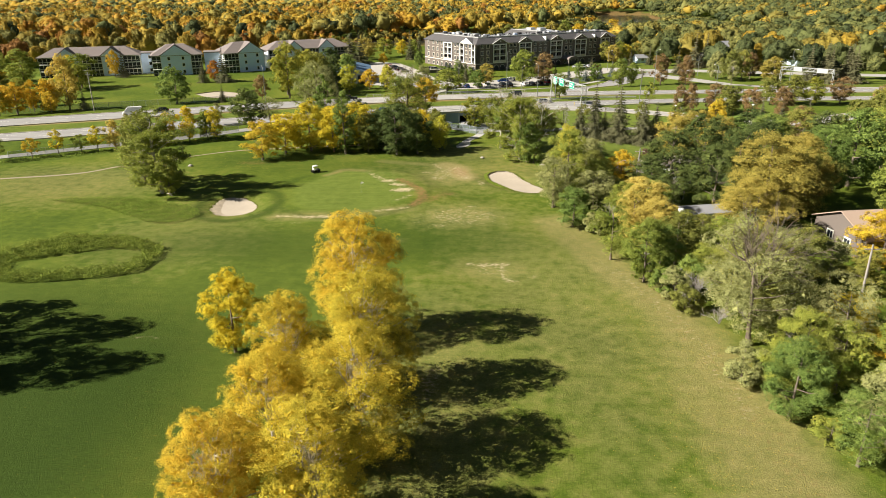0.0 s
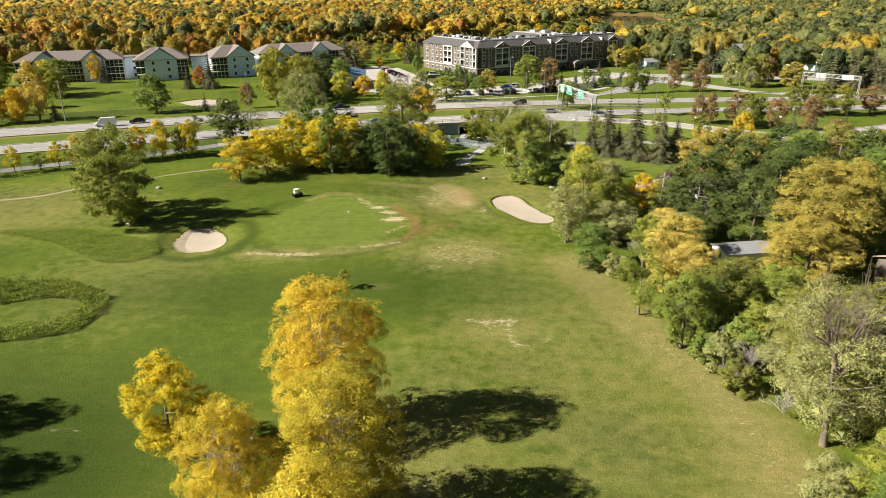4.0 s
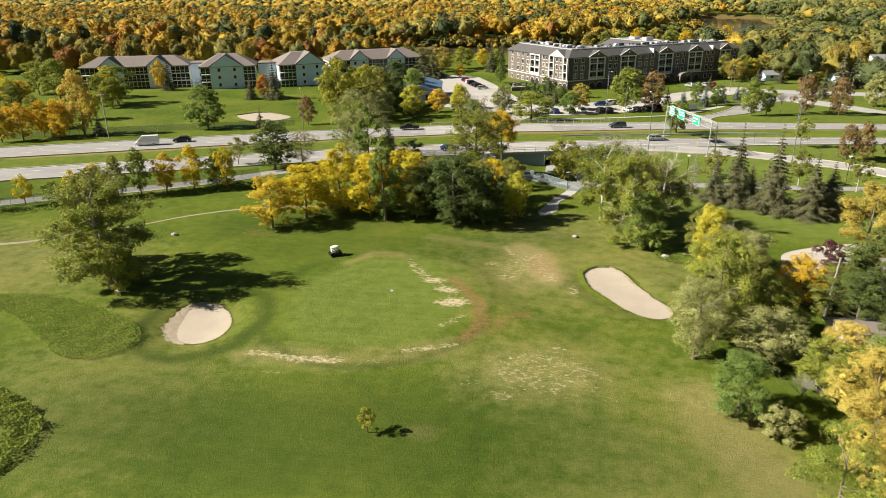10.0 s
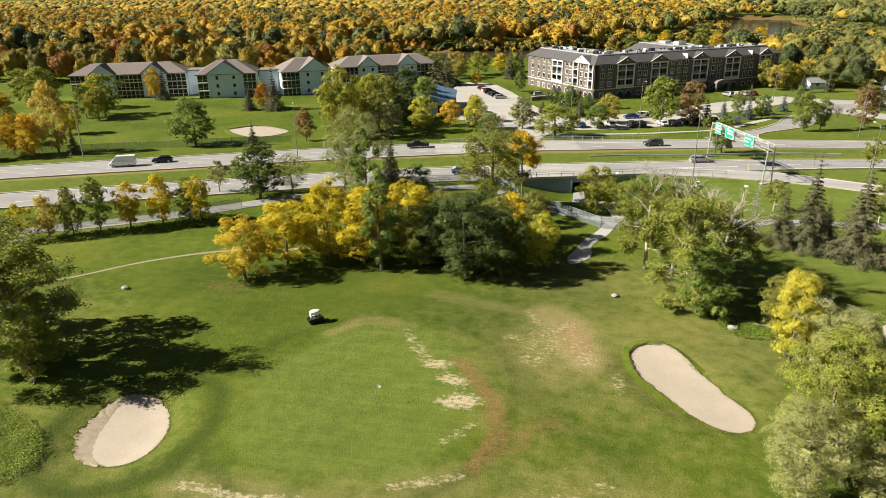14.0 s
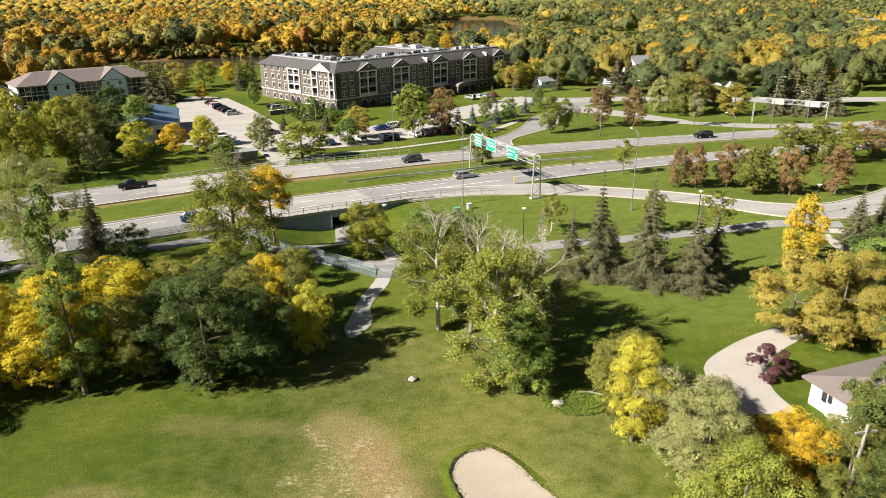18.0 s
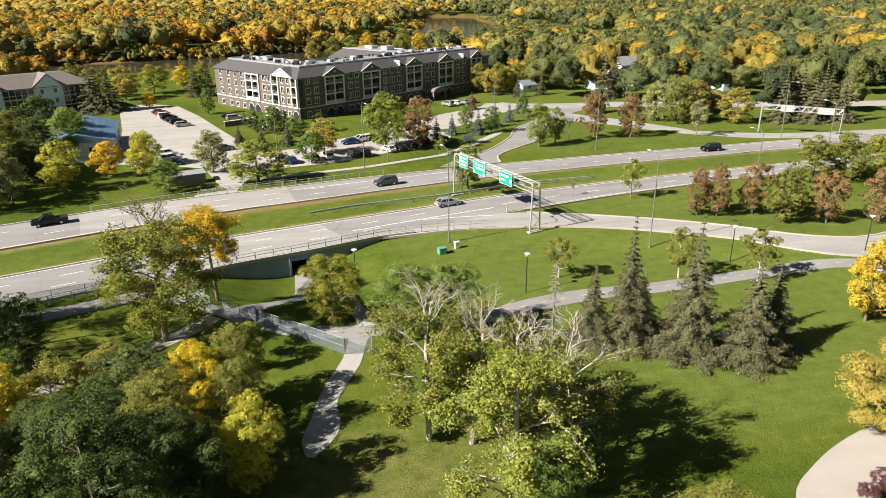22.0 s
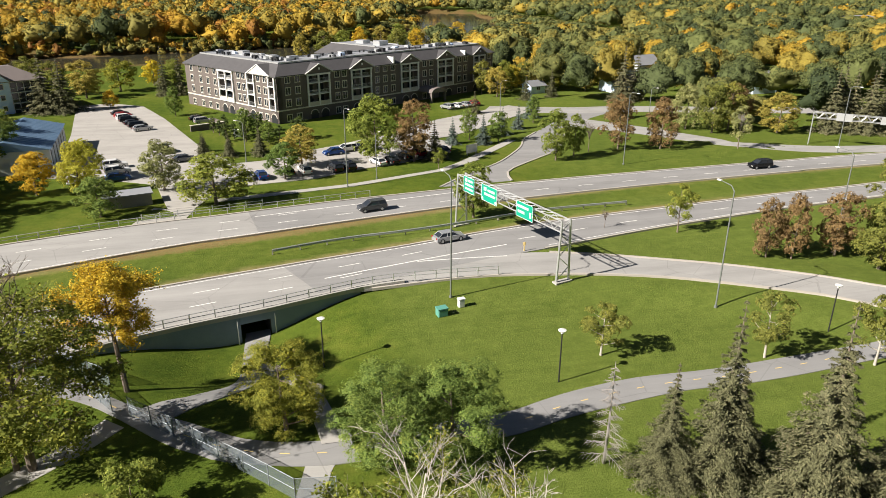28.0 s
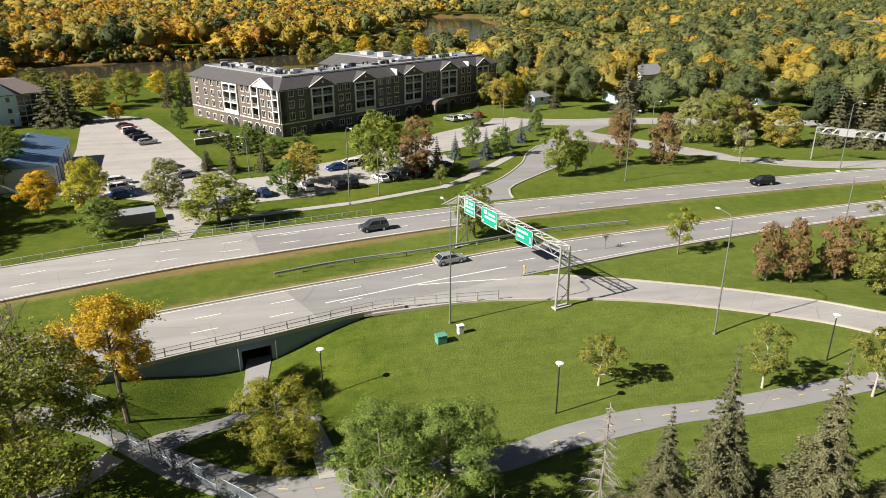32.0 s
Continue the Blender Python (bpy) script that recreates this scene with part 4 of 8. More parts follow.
SPRUCE = [(12, 3.6, *spruce_of(s, 12, 3.6, 25, 420, 0.105)) for s in (5, 6, 7)]
SPRUCE_FAR = [(10, 3.0, *spruce_of(s, 10, 3.0, 18, 110, 0.20)) for s in (8, 9)]


def twigs_of(seed, H, R, n0=9):
    """Bare grey branches that fork three times."""
    rng = np.random.default_rng(seed)
    g = Geo()

    def grow(p, d, ln, r, depth):
        q = p + d * ln + Vector(rng.normal(size=3)) * ln * 0.06
        g.tube([p, p.lerp(q, 0.5) + Vector(rng.normal(size=3)) * ln * 0.05, q], [r, r * 0.75, r * 0.5], 4, False)
        if depth:
            for _ in range(3 if depth > 1 else 4):
                e = (d + Vector(rng.normal(size=3)) * 0.5 + Vector((0, 0, 0.12))).normalized()
                grow(p.lerp(q, float(rng.uniform(0.45, 1))), e, ln * float(rng.uniform(0.5, 0.8)), r * 0.55, depth - 1)
    for i in range(n0):
        a = i * 2.4 + rng.uniform(0, 0.6)
        t = rng.uniform(0.15, 0.8)
        d = Vector((math.cos(a) * t, math.sin(a) * t, 1.0)).normalized()
        grow(Vector((0, 0, H * 0.35)), d, H * 0.25, H * 0.0068, 3)
    return g.mesh("dead_limb", MAT["wood_pole"])


TWIGS = [twigs_of(s, 10, 4) for s in (3, 4)]
TREE_WORDS = {"yellow": "bright yellow autumn leaves", "gold": "golden orange autumn leaves", "amber": "amber autumn leaves", "lime": "yellow green leaves", "green": "fresh green leaves", "olive": "olive leaves turning yellow",
              "sage": "grey green leaves", "dark": "dense dark green leaves", "russet": "russet brown leaves", "orange": "orange autumn leaves", "pale": "pale yellow thinning leaves", "purple": "dark purple leaves", "locust": "feathery golden olive leaves", "turning": "green leaves turning yellow", "lemon": "lemon yellow leaves"}
_count = [0]


def cotton_of(seed, H, R, base, leaves, size, bare):
    """An open tree: pale forking limbs that end in hanging leaf clusters, with leafless tips above the height `bare`."""
    rng = np.random.default_rng(seed)
    g, tips = Geo(), []

    def grow(p, d, ln, r, depth, full):
        q = p + d * ln + Vector(rng.normal(size=3)) * ln * 0.07
        g.tube([p, p.lerp(q, 0.5) + Vector(rng.normal(size=3)) * ln * 0.05, q], [r, r * 0.75, r * 0.5], 4 if depth > 1 else 3, False)
        if depth < 2:
            tips.append((*p, *q, full))
        if depth:
            for k in range(4 if depth > 1 else 3):
                e = (d * 1.1 + Vector(rng.normal(size=3)) * 0.55 + Vector((0, 0, 0.10))).normalized()
                grow(p.lerp(q, 0.35 + 0.65 * (k + float(rng.uniform(0.2, 1))) / 4), e, ln * float(rng.uniform(0.45, 0.75)), max(r * 0.52, 0.010), depth - 1, full)
    r0 = H * 0.0115
    lean = rng.normal(size=2) * H * 0.02
    g.tube([(0, 0, -0.6), (0, 0, 0.05), (lean[0] * 0.4, lean[1] * 0.4, H * 0.2), (lean[0], lean[1], H * 0.5), (lean[0] * 1.2, lean[1] * 1.2, H * 0.74)], [r0 * 1.5, r0 * 1.2, r0, r0 * 0.75, r0 * 0.35], 8)
    n = 17
    for i in range(n):
        t = (i + float(rng.uniform(0, 0.8))) / n
        z0 = H * (base + (0.74 - base) * t)
        a = i * 2.4 + float(rng.uniform(-0.4, 0.4))
        reach = R * (0.55 + 0.45 * math.sin(math.pi * min(1, 0.15 + 0.75 * t))) * float(rng.uniform(0.7, 1.1))
        rise = 0.25 + 1.5 * t ** 1.5
        d = Vector((math.cos(a), math.sin(a), rise)).normalized()
        f = min(1.0, z0 / (H * 0.5))
        grow(Vector((lean[0] * f, lean[1] * f, z0)), d, reach * 0.52 * (1 + 0.25 * t), r0 * (0.5 - 0.25 * t), 3, float(rng.uniform(0.35, 1.5)))
    tips = np.array(tips)
    zz = tips[:, 5] / H
    w = tips[:, 6] * np.clip((bare + 0.07 - zz + rng.normal(0, 0.04, len(tips))) / 0.12, 0, 1)
    idx = rng.choice(len(tips), leaves, p=w / w.sum())
    f = rng.uniform(0.1, 1.15, leaves)[:, None]
    pos = tips[idx, :3] * (1 - f) + tips[idx, 3:6] * f + rng.normal(size=(leaves, 3)) * R * np.array([0.042, 0.042, 0.034])
    pos[:, 2] = np.maximum(pos[:, 2] - rng.uniform(0, 0.25, leaves), 0.3)
    out = pos * np.array([1, 1, 0]) / R + np.array([0, 0, 0.35])
    v, q = leaf_tris(rng, pos, out + 0.75 * rng.normal(size=(leaves, 3)), size)
    return fast_mesh("crown", v, q, LEAF["lime"]), g.mesh("trunk", MAT["pale_bark"])


SHAPES["cotton"] = [(16, 5.2, *cotton_of(s, 16, 5.2, 0.14, 20000, 0.084, 0.71)) for s in (101, 102, 103)]
SHAPES["cotton_mid"] = [(16, 5.2, *cotton_of(104, 16, 5.2, 0.44, 30000, 0.080, 0.98))]
SHAPES["cotton_full"] = [(16, 5.2, *cotton_of(s, 16, 5.2, 0.03, 33000, 0.080, 0.86)) for s in (105, 106)]


def recolour(ob, material):
    ob.material_slots[0].link = "OBJECT"
    ob.material_slots[0].material = material


def tree(x, y, h, r, colour, form="", where="on mown grass", twigs=0.0, bark="", name="", group=""):
    _count[0] += 1
    k = _count[0]
    if not form:
        form = "big" if h > 13 else "mid" if h > 8 else "small"
        if h > 11 and r / h < 0.27:
            form = "tall"
    # far from the flight line the leaf clumps are coarser
    away = math.hypot(x - 2.0, y - min(max(y, 5), 151))
    if away > (84 if form == "sparse" else 67 if y < 165 else 58) and form not in ("small", "bush", "far", "far_tall", "cotton", "cotton_mid", "cotton_full"):
        form = "far_tall" if r / h < 0.22 else "far"
    if form == "mid" and away < 36 and 40 < y < 215:
        form = "fine"
    H, R, crown, trunk = SHAPES[form][k % len(SHAPES[form])]
    size = "tall" if h > 12 else "small" if h < 6 else "medium"
    kind = "shrub" if form == "bush" else "tree"
    ob = thing(name or kind, Matrix.LocRotScale((x, y, lz(x, y)), Euler((0, 0, k * 1.7)), (r / R, r / R, h / H)),
               f"{size} {kind}, {TREE_WORDS[colour]}, {where}", kind, group)
    part("trunk", trunk, None, ob, at=Matrix())
    if bark:
        recolour(ob.children[0], MAT[bark])
    c = part("crown", crown, None, ob, at=Matrix())
    recolour(c, LEAF[colour])
    if twigs:
        limb = part("limb" if bark == "pale_bark" else "dead_limb", TWIGS[k % 2], None, ob, "pale limbs showing through the leaves" if bark == "pale_bark" else "leafless grey branches", Matrix.Diagonal((0.72 * twigs * R / 4, 0.72 * twigs * R / 4, twigs * H / 10, 1)))
        if bark:
            recolour(limb, MAT[bark])
    return ob


def spruce(x, y, h, r, far=False, colour="needle", where="on mown grass", group=""):
    _count[0] += 1
    H, R, fol, trunk = (SPRUCE_FAR if far else SPRUCE)[_count[0] % (2 if far else 3)]
    ob = thing("spruce_tree", Matrix.LocRotScale((x, y, lz(x, y)), Euler((0, 0, _count[0] * 1.3)), (r / R, r / R, h / H)), f"{'blue green' if colour != 'needle' else 'dull green'} spruce tree {where}", "tree", group)
    part("trunk", trunk, None, ob, at=Matrix())
    recolour(part("foliage", fol, None, ob, at=Matrix()), LEAF[colour])
    return ob


# fairway poplars and the golf course
for a in ((-11.6, 75.4, 15.8, 6.2), (-8.5, 63.8, 13.8, 5.9), (-16.0, 62.2, 12, 4.4), (-7.7, 53.6, 13, 6.0), (-14.4, 51.6, 12, 4.6), (-9.2, 44.6, 12, 5.2), (-16, 43.4, 11.5, 4.4)):
    tree(*a, "amber", "poplar", "in a row beside the fairway", 0.98, "pale_bark", group="poplars beside the fairway")
tree(-25.1, 71.6, 10.2, 3.9, "yellow", "fine", "beside the fairway")
tree(-62, 71, 17, 6, "green", "big", "on the rough")
tree(-58, 63, 17, 6, "green", "big", "on the rough")
tree(-70, 77, 14, 5, "olive", "big", "on the rough")
tree(-61.4, 133.0, 17.8, 8.4, "lime", "cotton_full", "beside the sand bunker")
tree(-62.6, 134.6, 13.0, 4.4, "lime", "tall", "beside the sand bunker")
tree(-59.4, 132.0, 8.0, 3.4, "lime", "mid", "beside the sand bunker")
tree(-68.5, 140.5, 15, 6.0, "olive", "big", "beside the sand bunker")
tree(-16.6, 107.2, 2.8, 1.1, "turning", "small", "alone on the fairway")
GROVE = "in the grove behind the green"
tree(-49.8, 161.4, 9.6, 5.2, "amber", "mid", GROVE)
tree(-46.0, 167.6, 10.4, 5.6, "yellow", "mid", GROVE)
tree(-40.5, 171, 13, 5.6, "yellow", "mid", GROVE)
tree(-31.2, 168, 15.6, 3.5, "green", "tall", GROVE)
tree(-29.5, 177, 11.4, 5.9, "yellow", "mid", GROVE)
tree(-35.5, 176, 11.0, 5.1, "yellow", "mid", GROVE)
tree(-18.6, 168, 12.4, 6.3, "dark", "mid", GROVE)
tree(-13.6, 168.6, 10.2, 4.8, "dark", "mid", GROVE)
tree(-22.5, 172, 10.5, 5.4, "dark", "mid", GROVE)
tree(-8.4, 172.4, 8.8, 3.4, "lemon", "fine", GROVE)
tree(-13.6, 182.4, 8.6, 3.6, "yellow", "fine", GROVE)
tree(-10.2, 184.6, 8.6, 3.4, "olive", "fine", GROVE)
# extra tree, added to throw shade onto the gravel path
tree(-9.8, 178.6, 8.4, 3.2, "olive", "fine", GROVE)
tree(-19, 181, 9.2, 5.2, "dark", "mid", GROVE)
tree(-25, 181.6, 9.0, 4.8, "olive", "mid", GROVE)
tree(-22, 187.6, 6.6, 4.6, "olive", "mid", GROVE)
tree(-38, 182, 9.4, 5.6, "lime", "mid", GROVE)
tree(-34.5, 170, 11, 4.6, "yellow", "mid", GROVE)
tree(-26, 170.5, 9.6, 4.4, "olive", "mid", GROVE)
tree(-44, 175, 9, 5, "yellow", "mid", GROVE)
tree(-15.5, 175.5, 9.6, 4.8, "olive", "mid", GROVE)
tree(-31, 184, 8.6, 4.8, "green", "mid", GROVE)
COTTON = "near the gravel path"
tree(6.7, 175.5, 16.6, 6.6, "turning", "cotton", COTTON)
tree(10.3, 174.0, 16.2, 6.0, "turning", "cotton", COTTON)
tree(12.9, 172.4, 15.2, 6.0, "turning", "cotton", COTTON)
tree(15.2, 168.4, 14.8, 6.8, "olive", "cotton", COTTON)
tree(11.0, 164.0, 17.0, 6.8, "lime", "cotton_full", COTTON)
tree(12.6, 161.4, 9.5, 4.2, "green", "mid", COTTON)
tree(14, 160.5, 5, 3.2, "green", "bush", "under the cottonwoods")
LAWN = "on the park lawn"
spruce(31.6, 187.6, 15.6, 3.7, group="lawn spruces")
spruce(37.3, 184.2, 16.2, 4.4, group="lawn spruces")
spruce(43.0, 181.6, 12.2, 4.3, group="lawn spruces")
spruce(46.4, 183, 10.4, 4.0, group="lawn spruces")
spruce(28.0, 188.8, 10.3, 3.0, group="lawn spruces")
spruce(34.6, 190.0, 8.4, 2.6, group="lawn spruces")
_ob = thing("dead_tree", pose(24.3, 191.5, lz(24.3, 191.5)), "slim dead grey spruce with bare branches, on the park lawn", "tree")
_g, _rng = Geo(), random.Random(5)
_g.tube([(0, 0, -0.3), (0.1, 0, 4), (0.15, 0.05, 9.2)], [0.13, 0.09, 0.02], 6)
part("trunk", _g.mesh("trunk", MAT["wood_pole"], True), None, _ob)
for _k in range(58):
    _z, _a = 0.7 + 8.1 * _k / 57, _k * 2.4 + _rng.uniform(-0.4, 0.4)
    _l = (1.55 * (1 - _z / 9.6) + 0.25) * _rng.uniform(0.6, 1.15)
    _g = Geo()
    _c, _s = math.cos(_a), math.sin(_a)
    _g.tube([(0.1, 0, _z), (_c * _l * 0.6 + 0.1, _s * _l * 0.6, _z - 0.05 * _l), (_c * _l + 0.1, _s * _l, _z - 0.28 * _l)], [0.036, 0.028, 0.014], 4, False)
    for _f in (0.3, 0.45, 0.6, 0.75, 0.9):
        for _e in (-1, 1):
            _g.tube([(_c * _l * _f + 0.1, _s * _l * _f, _z - 0.12 * _l * _f), (_c * _l * (_f + 0.2) - _s * _e * 0.22 * _l + 0.1, _s * _l * (_f + 0.2) + _c * _e * 0.22 * _l, _z - 0.3 * _l)], [0.02, 0.01], 3, False)
    part("branch", _g.mesh("branch", MAT["wood_pole"]), None, _ob)
tree(62.3, 186.6, 10.6, 3.8, "amber", "tall", LAWN)
tree(47.0, 166.5, 10.6, 5.2, "locust", "round", "by the gravel driveway")
tree(50.6, 163.4, 12, 5.2, "locust", "round", "by the gravel driveway")
tree(55, 158, 11, 5, "locust", "round", "by the gravel driveway")
tree(39.3, 158.2, 3.9, 2.7, "purple", "bush", "by the gravel driveway")
tree(20.6, 151.0, 10.8, 3.4, "lemon", "mid", "at the end of the hedge")
tree(24.0, 148.4, 9.6, 5.0, "sage", "cotton_full", "at the end of the hedge")
tree(-19.6, 200.0, 20.0, 8.6, "turning", "cotton", "beside the shared path", bark="bark")
tree(-20.8, 200.2, 11.0, 4.6, "turning", "sparse", "beside the shared path")
tree(-14.8, 210.4, 13.6, 6.2, "gold", "cotton_mid", "beside the underpass", bark="bark")
tree(-0.2, 200.6, 9.0, 4.6, "turning", "fine", "on the path island")
tree(7.6, 194.6, 9.2, 5.0, "green", "fine", "beside the shared path")
tree(12.6, 193.4, 9.4, 5.2, "green", "fine", "beside the shared path")
tree(-10.6, 192, 5.6, 3.4, "lime", "bush", LAWN)
tree(31.1, 207.2, 6.0, 2.7, "olive", "small", LAWN, bark="pale_bark")
tree(47.2, 203.4, 7.5, 2.9, "olive", "small", LAWN, bark="pale_bark")
tree(57.0, 199.8, 8, 2.9, "olive", "small", LAWN, bark="pale_bark")
tree(28.7, 250, 9.0, 4.0, "lime", "mid", "in the highway median")
tree(56.7, 237.2, 7.6, 2.5, "lime", "small", "beside the highway")
for a in ((63.8, 226.4, 8.4, 2.9), (67.0, 225.4, 9.2, 2.7), (73.8, 225.4, 9.2, 3.8), (83.2, 218.6, 9.0, 3.8), (91.0, 216.0, 9.2, 4.2)):
    tree(*a, "russet", "mid", "beside the slip road", group="russet trees beside the slip road")
tree(76.4, 220.4, 9.4, 4.2, "olive", "mid", "beside the slip road")
tree(79.6, 223.6, 8.6, 3.6, "olive", "mid", "beside the slip road")
tree(96.2, 238.6, 9.4, 4.6, "olive", "mid", "beside the highway")
tree(104.0, 239.4, 9.6, 5.2, "olive", "mid", "beside the highway")
tree(109.6, 237.6, 9.2, 4.6, "turning", "mid", "beside the highway")
tree(119.4, 240.6, 8.8, 5.0, "russet", "mid", "beside the highway")
NORTH = "on the verge beyond the highway"
tree(73.0, 291.5, 12.2, 4.6, "russet", "far", NORTH)
tree(82.4, 289.5, 11.6, 4.7, "russet", "far", NORTH)
tree(55.1, 283.4, 10.8, 4.0, "lime", "far", NORTH)
tree(60.4, 286.6, 9.2, 3.2, "lime", "far", NORTH)
tree(98.6, 284.6, 9.6, 3.0, "sage", "small", NORTH, 1.0)
tree(100.2, 309.4, 11.6, 4.8, "sage", "far", NORTH)
tree(104.0, 303.4, 12.4, 5.0, "olive", "far", NORTH)
tree(109.4, 305.0, 12.2, 4.8, "olive", "far", NORTH)
tree(114.6, 309.6, 11.0, 4.2, "russet", "far", NORTH)
tree(120.4, 300.4, 10.2, 5.8, "locust", "far", NORTH)


def bare_tree(x, y, h, where):
    ob = thing("bare_tree", Matrix.LocRotScale((x, y, lz(x, y)), Euler((0, 0, x)), (h / 11, h / 11, h / 10)), f"leafless grey young tree {where}", "tree")
    part("trunk", Geo().tube([(0, 0, -0.3), (0, 0, 2.0), (0.05, 0, 3.6)], [0.13, 0.11, 0.09], 7).mesh("trunk", MAT["bark"], True), None, ob)
    recolour(part("dead_limb", TWIGS[0], None, ob, at=Matrix()), MAT["bark"])


bare_tree(65.5, 290.5, 8.0, NORTH)
bare_tree(46.8, 241.0, 3.6, "beside the highway")
for x, y in ((133.8, 298.4), (140.4, 299.9), (140.1, 294.3), (147.3, 297.0), (148.7, 292.5), (145.6, 309.6), (154.4, 307.8)):
    spruce(x, y, 15.5, 4.6, True, where="in a dark clump by the road", group="spruce clump")
for a in ((88.3, 325.4, 10.5, 3.2), (103, 352, 17, 4.4), (109, 355, 16, 4.2), (74.6, 361.6, 8, 2.4), (84.6, 365.5, 9, 2.6), (52.4, 340.7, 6.5, 2.2)):
    spruce(*a, True, where="by the residential street")
CARP = "beside the car park"
for a in ((-17.9, 328.6, 4.2, 1.3), (-14.7, 322.6, 5.6, 1.7), (-12.2, 319.2, 4.4, 1.3), (-9.4, 316.4, 5.8, 2.0), (-6.9, 317.3, 5.0, 1.5), (-4.5, 315.8, 5.2, 1.8), (-16.2, 325.4, 3.6, 1.2), (-1.6, 312.6, 4.6, 1.6)):
    tree(*a, "dark", "far_tall", "against the brick apartments")
for a in ((-17.9, 304.0, 5.4, 1.7), (-12.2, 301.8, 5.2, 1.7), (-5.6, 301.6, 5.6, 1.9)):
    spruce(*a, True, where="on the grass strip of the car park")
for a in ((18.1, 291.6, 13.8, 7.4, "lime", "round"), (3.0, 289.8, 8.8, 4.8, "locust", "mid"), (-0.4, 281.2, 7.2, 4.0, "green", "mid"), (-11.6, 265.6, 8.6, 7.0, "lime", "round"), (-21.6, 277.4, 9.4, 4.6, "sage", "sparse"),
          (26.1, 289.8, 13, 5.2, "russet", "mid"), (29.8, 282.2, 4.4, 1.8, "lime", "small"), (-9.8, 322.4, 7, 3.0, "green", "far"), (-30.4, 354, 8.2, 2.9, "green", "far"), (48.8, 304.6, 7.2, 3.2, "green", "far"),
          (42.6, 308, 7.4, 2.8, "green", "far"), (64.5, 325, 7.2, 2.6, "green", "far"), (-35.8, 278, 9.6, 3.6, "lemon", "mid"), (-49.6, 269.6, 10.4, 5.0, "lemon", "round"), (-56.5, 262.6, 10, 4.2, "sage", "mid"), (-28.8, 262.6, 6.6, 4.6, "green", "mid"),
          (-4, 313, 5, 2.4, "green", "far"), (3, 317, 5.5, 2.6, "dark", "far"), (-14, 318, 4.2, 1.4, "dark", "far_tall"), (-7, 328, 5, 2, "dark", "far_tall")):
    tree(*a, CARP)
for a in ((30.7, 290.8, 8.4, 2.8), (44.6, 302.8, 7.2, 2.3), (37.7, 304.4, 6.4, 1.9), (-5.9, 305, 5.8, 2.1), (-12.3, 304.2, 4.8, 1.8), (-18, 307.8, 4.4, 1.7), (52, 312, 7, 2.2), (58, 318, 6.5, 2), (66, 332, 7, 2.6)):
    spruce(*a, True, "blue_needle" if a[0] > 36 else "needle", CARP)
for a in ((-67.4, 368, 16, 6.6), (-62.4, 367, 15, 6.0), (-39, 393, 15.8, 3.6), (-34, 394, 16.4, 2.8)):
    spruce(*a, True, where="by the river bank")
for a in ((-62.7, 392, 11.8, 6.8, "locust"), (-55.3, 406, 10.8, 7.0, "turning"), (-46.5, 418, 9, 4.6, "yellow"), (-51, 371, 5.4, 3.0, "gold"), (-74, 400, 11, 6, "olive"), (-84, 408, 12, 6, "olive"), (-40, 420, 9, 5, "lime")):
    tree(*a, "far", "by the river bank")
for i, a in enumerate(((7, 497), (18, 494), (28, 514), (36, 508), (40, 524), (50, 530), (57, 522), (60, 537), (69, 531), (71, 545), (80, 549), (84, 538), (91, 560), (97, 553))):
    tree(*a, (11.5, 13.4, 12.2, 14)[i % 4], (5.6, 6.6, 6)[i % 3], ("locust", "olive", "lime", "gold", "olive")[i % 5], "far", "on the river bank")
for i, a in enumerate(((67.3, 369), (71.4, 374.4), (75.6, 379.8), (80.2, 381.6), (85.9, 383.1), (90.2, 378), (95.7, 386.8), (64, 376), (100.4, 374.6), (110.9, 386.6))):
    tree(*a, (9.6, 11, 9.0)[i % 3], (4.8, 4.3)[i % 2], ("locust", "turning", "amber", "olive")[i % 4], "far", "beside the brick apartments")
FARL = "on the far golf lawn"
for a in ((-105.7, 242.6, 12.8, 7.4, "green", "big"), (-162.7, 282, 13.8, 8.2, "lime", "big"), (-148.4, 219, 10.2, 5.6, "gold", "mid"), (-141.3, 225.4, 10.8, 4.8, "gold", "mid"), (-136.8, 229, 18.4, 5.6, "pale", "sparse"),
          (-146.6, 225, 10.6, 3.2, "gold", "mid"), (-166, 277, 11.2, 4.2, "lime", "far"), (-184.4, 262, 10.8, 6.2, "gold", "far"), (-192.6, 290, 15, 8.6, "lime", "far"), (-166.6, 316.5, 12.2, 3.6, "gold", "far"),
          (-78.2, 252.6, 8.8, 3.4, "russet", "sparse"), (-158, 236, 10, 5, "turning", "mid"), (-185.6, 258.3, 12, 6, "lemon", "far"), (-138, 220.7, 7, 3.2, "gold", "mid"), (-151.9, 215.4, 9, 4, "amber", "mid"), (-159, 273.9, 10.5, 4.6, "turning", "far"), (-172, 244, 12, 6, "olive", "far"), (-152, 252, 9, 4.4, "yellow", "far"), (-180, 232, 11, 5.6, "russet", "far"), (-115, 303, 9, 3.2, "orange", "far"),
          (-200, 270, 12, 6, "yellow", "far"), (-210, 300, 13, 7, "lime", "far"), (-222, 280, 12, 7, "gold", "far"), (-176, 296, 12, 6, "yellow", "far"), (-188, 226, 10, 5, "gold", "far")):
    tree(*a, FARL)
for a in ((-118.4, 298.6, 9.4, 3.0), (-109.8, 300.4, 15, 4.4), (-90.1, 245, 6.6, 1.9), (-162.8, 317, 13.2, 2.8), (-130.7, 227.4, 7, 2.3)):
    spruce(*a, True, where=FARL)
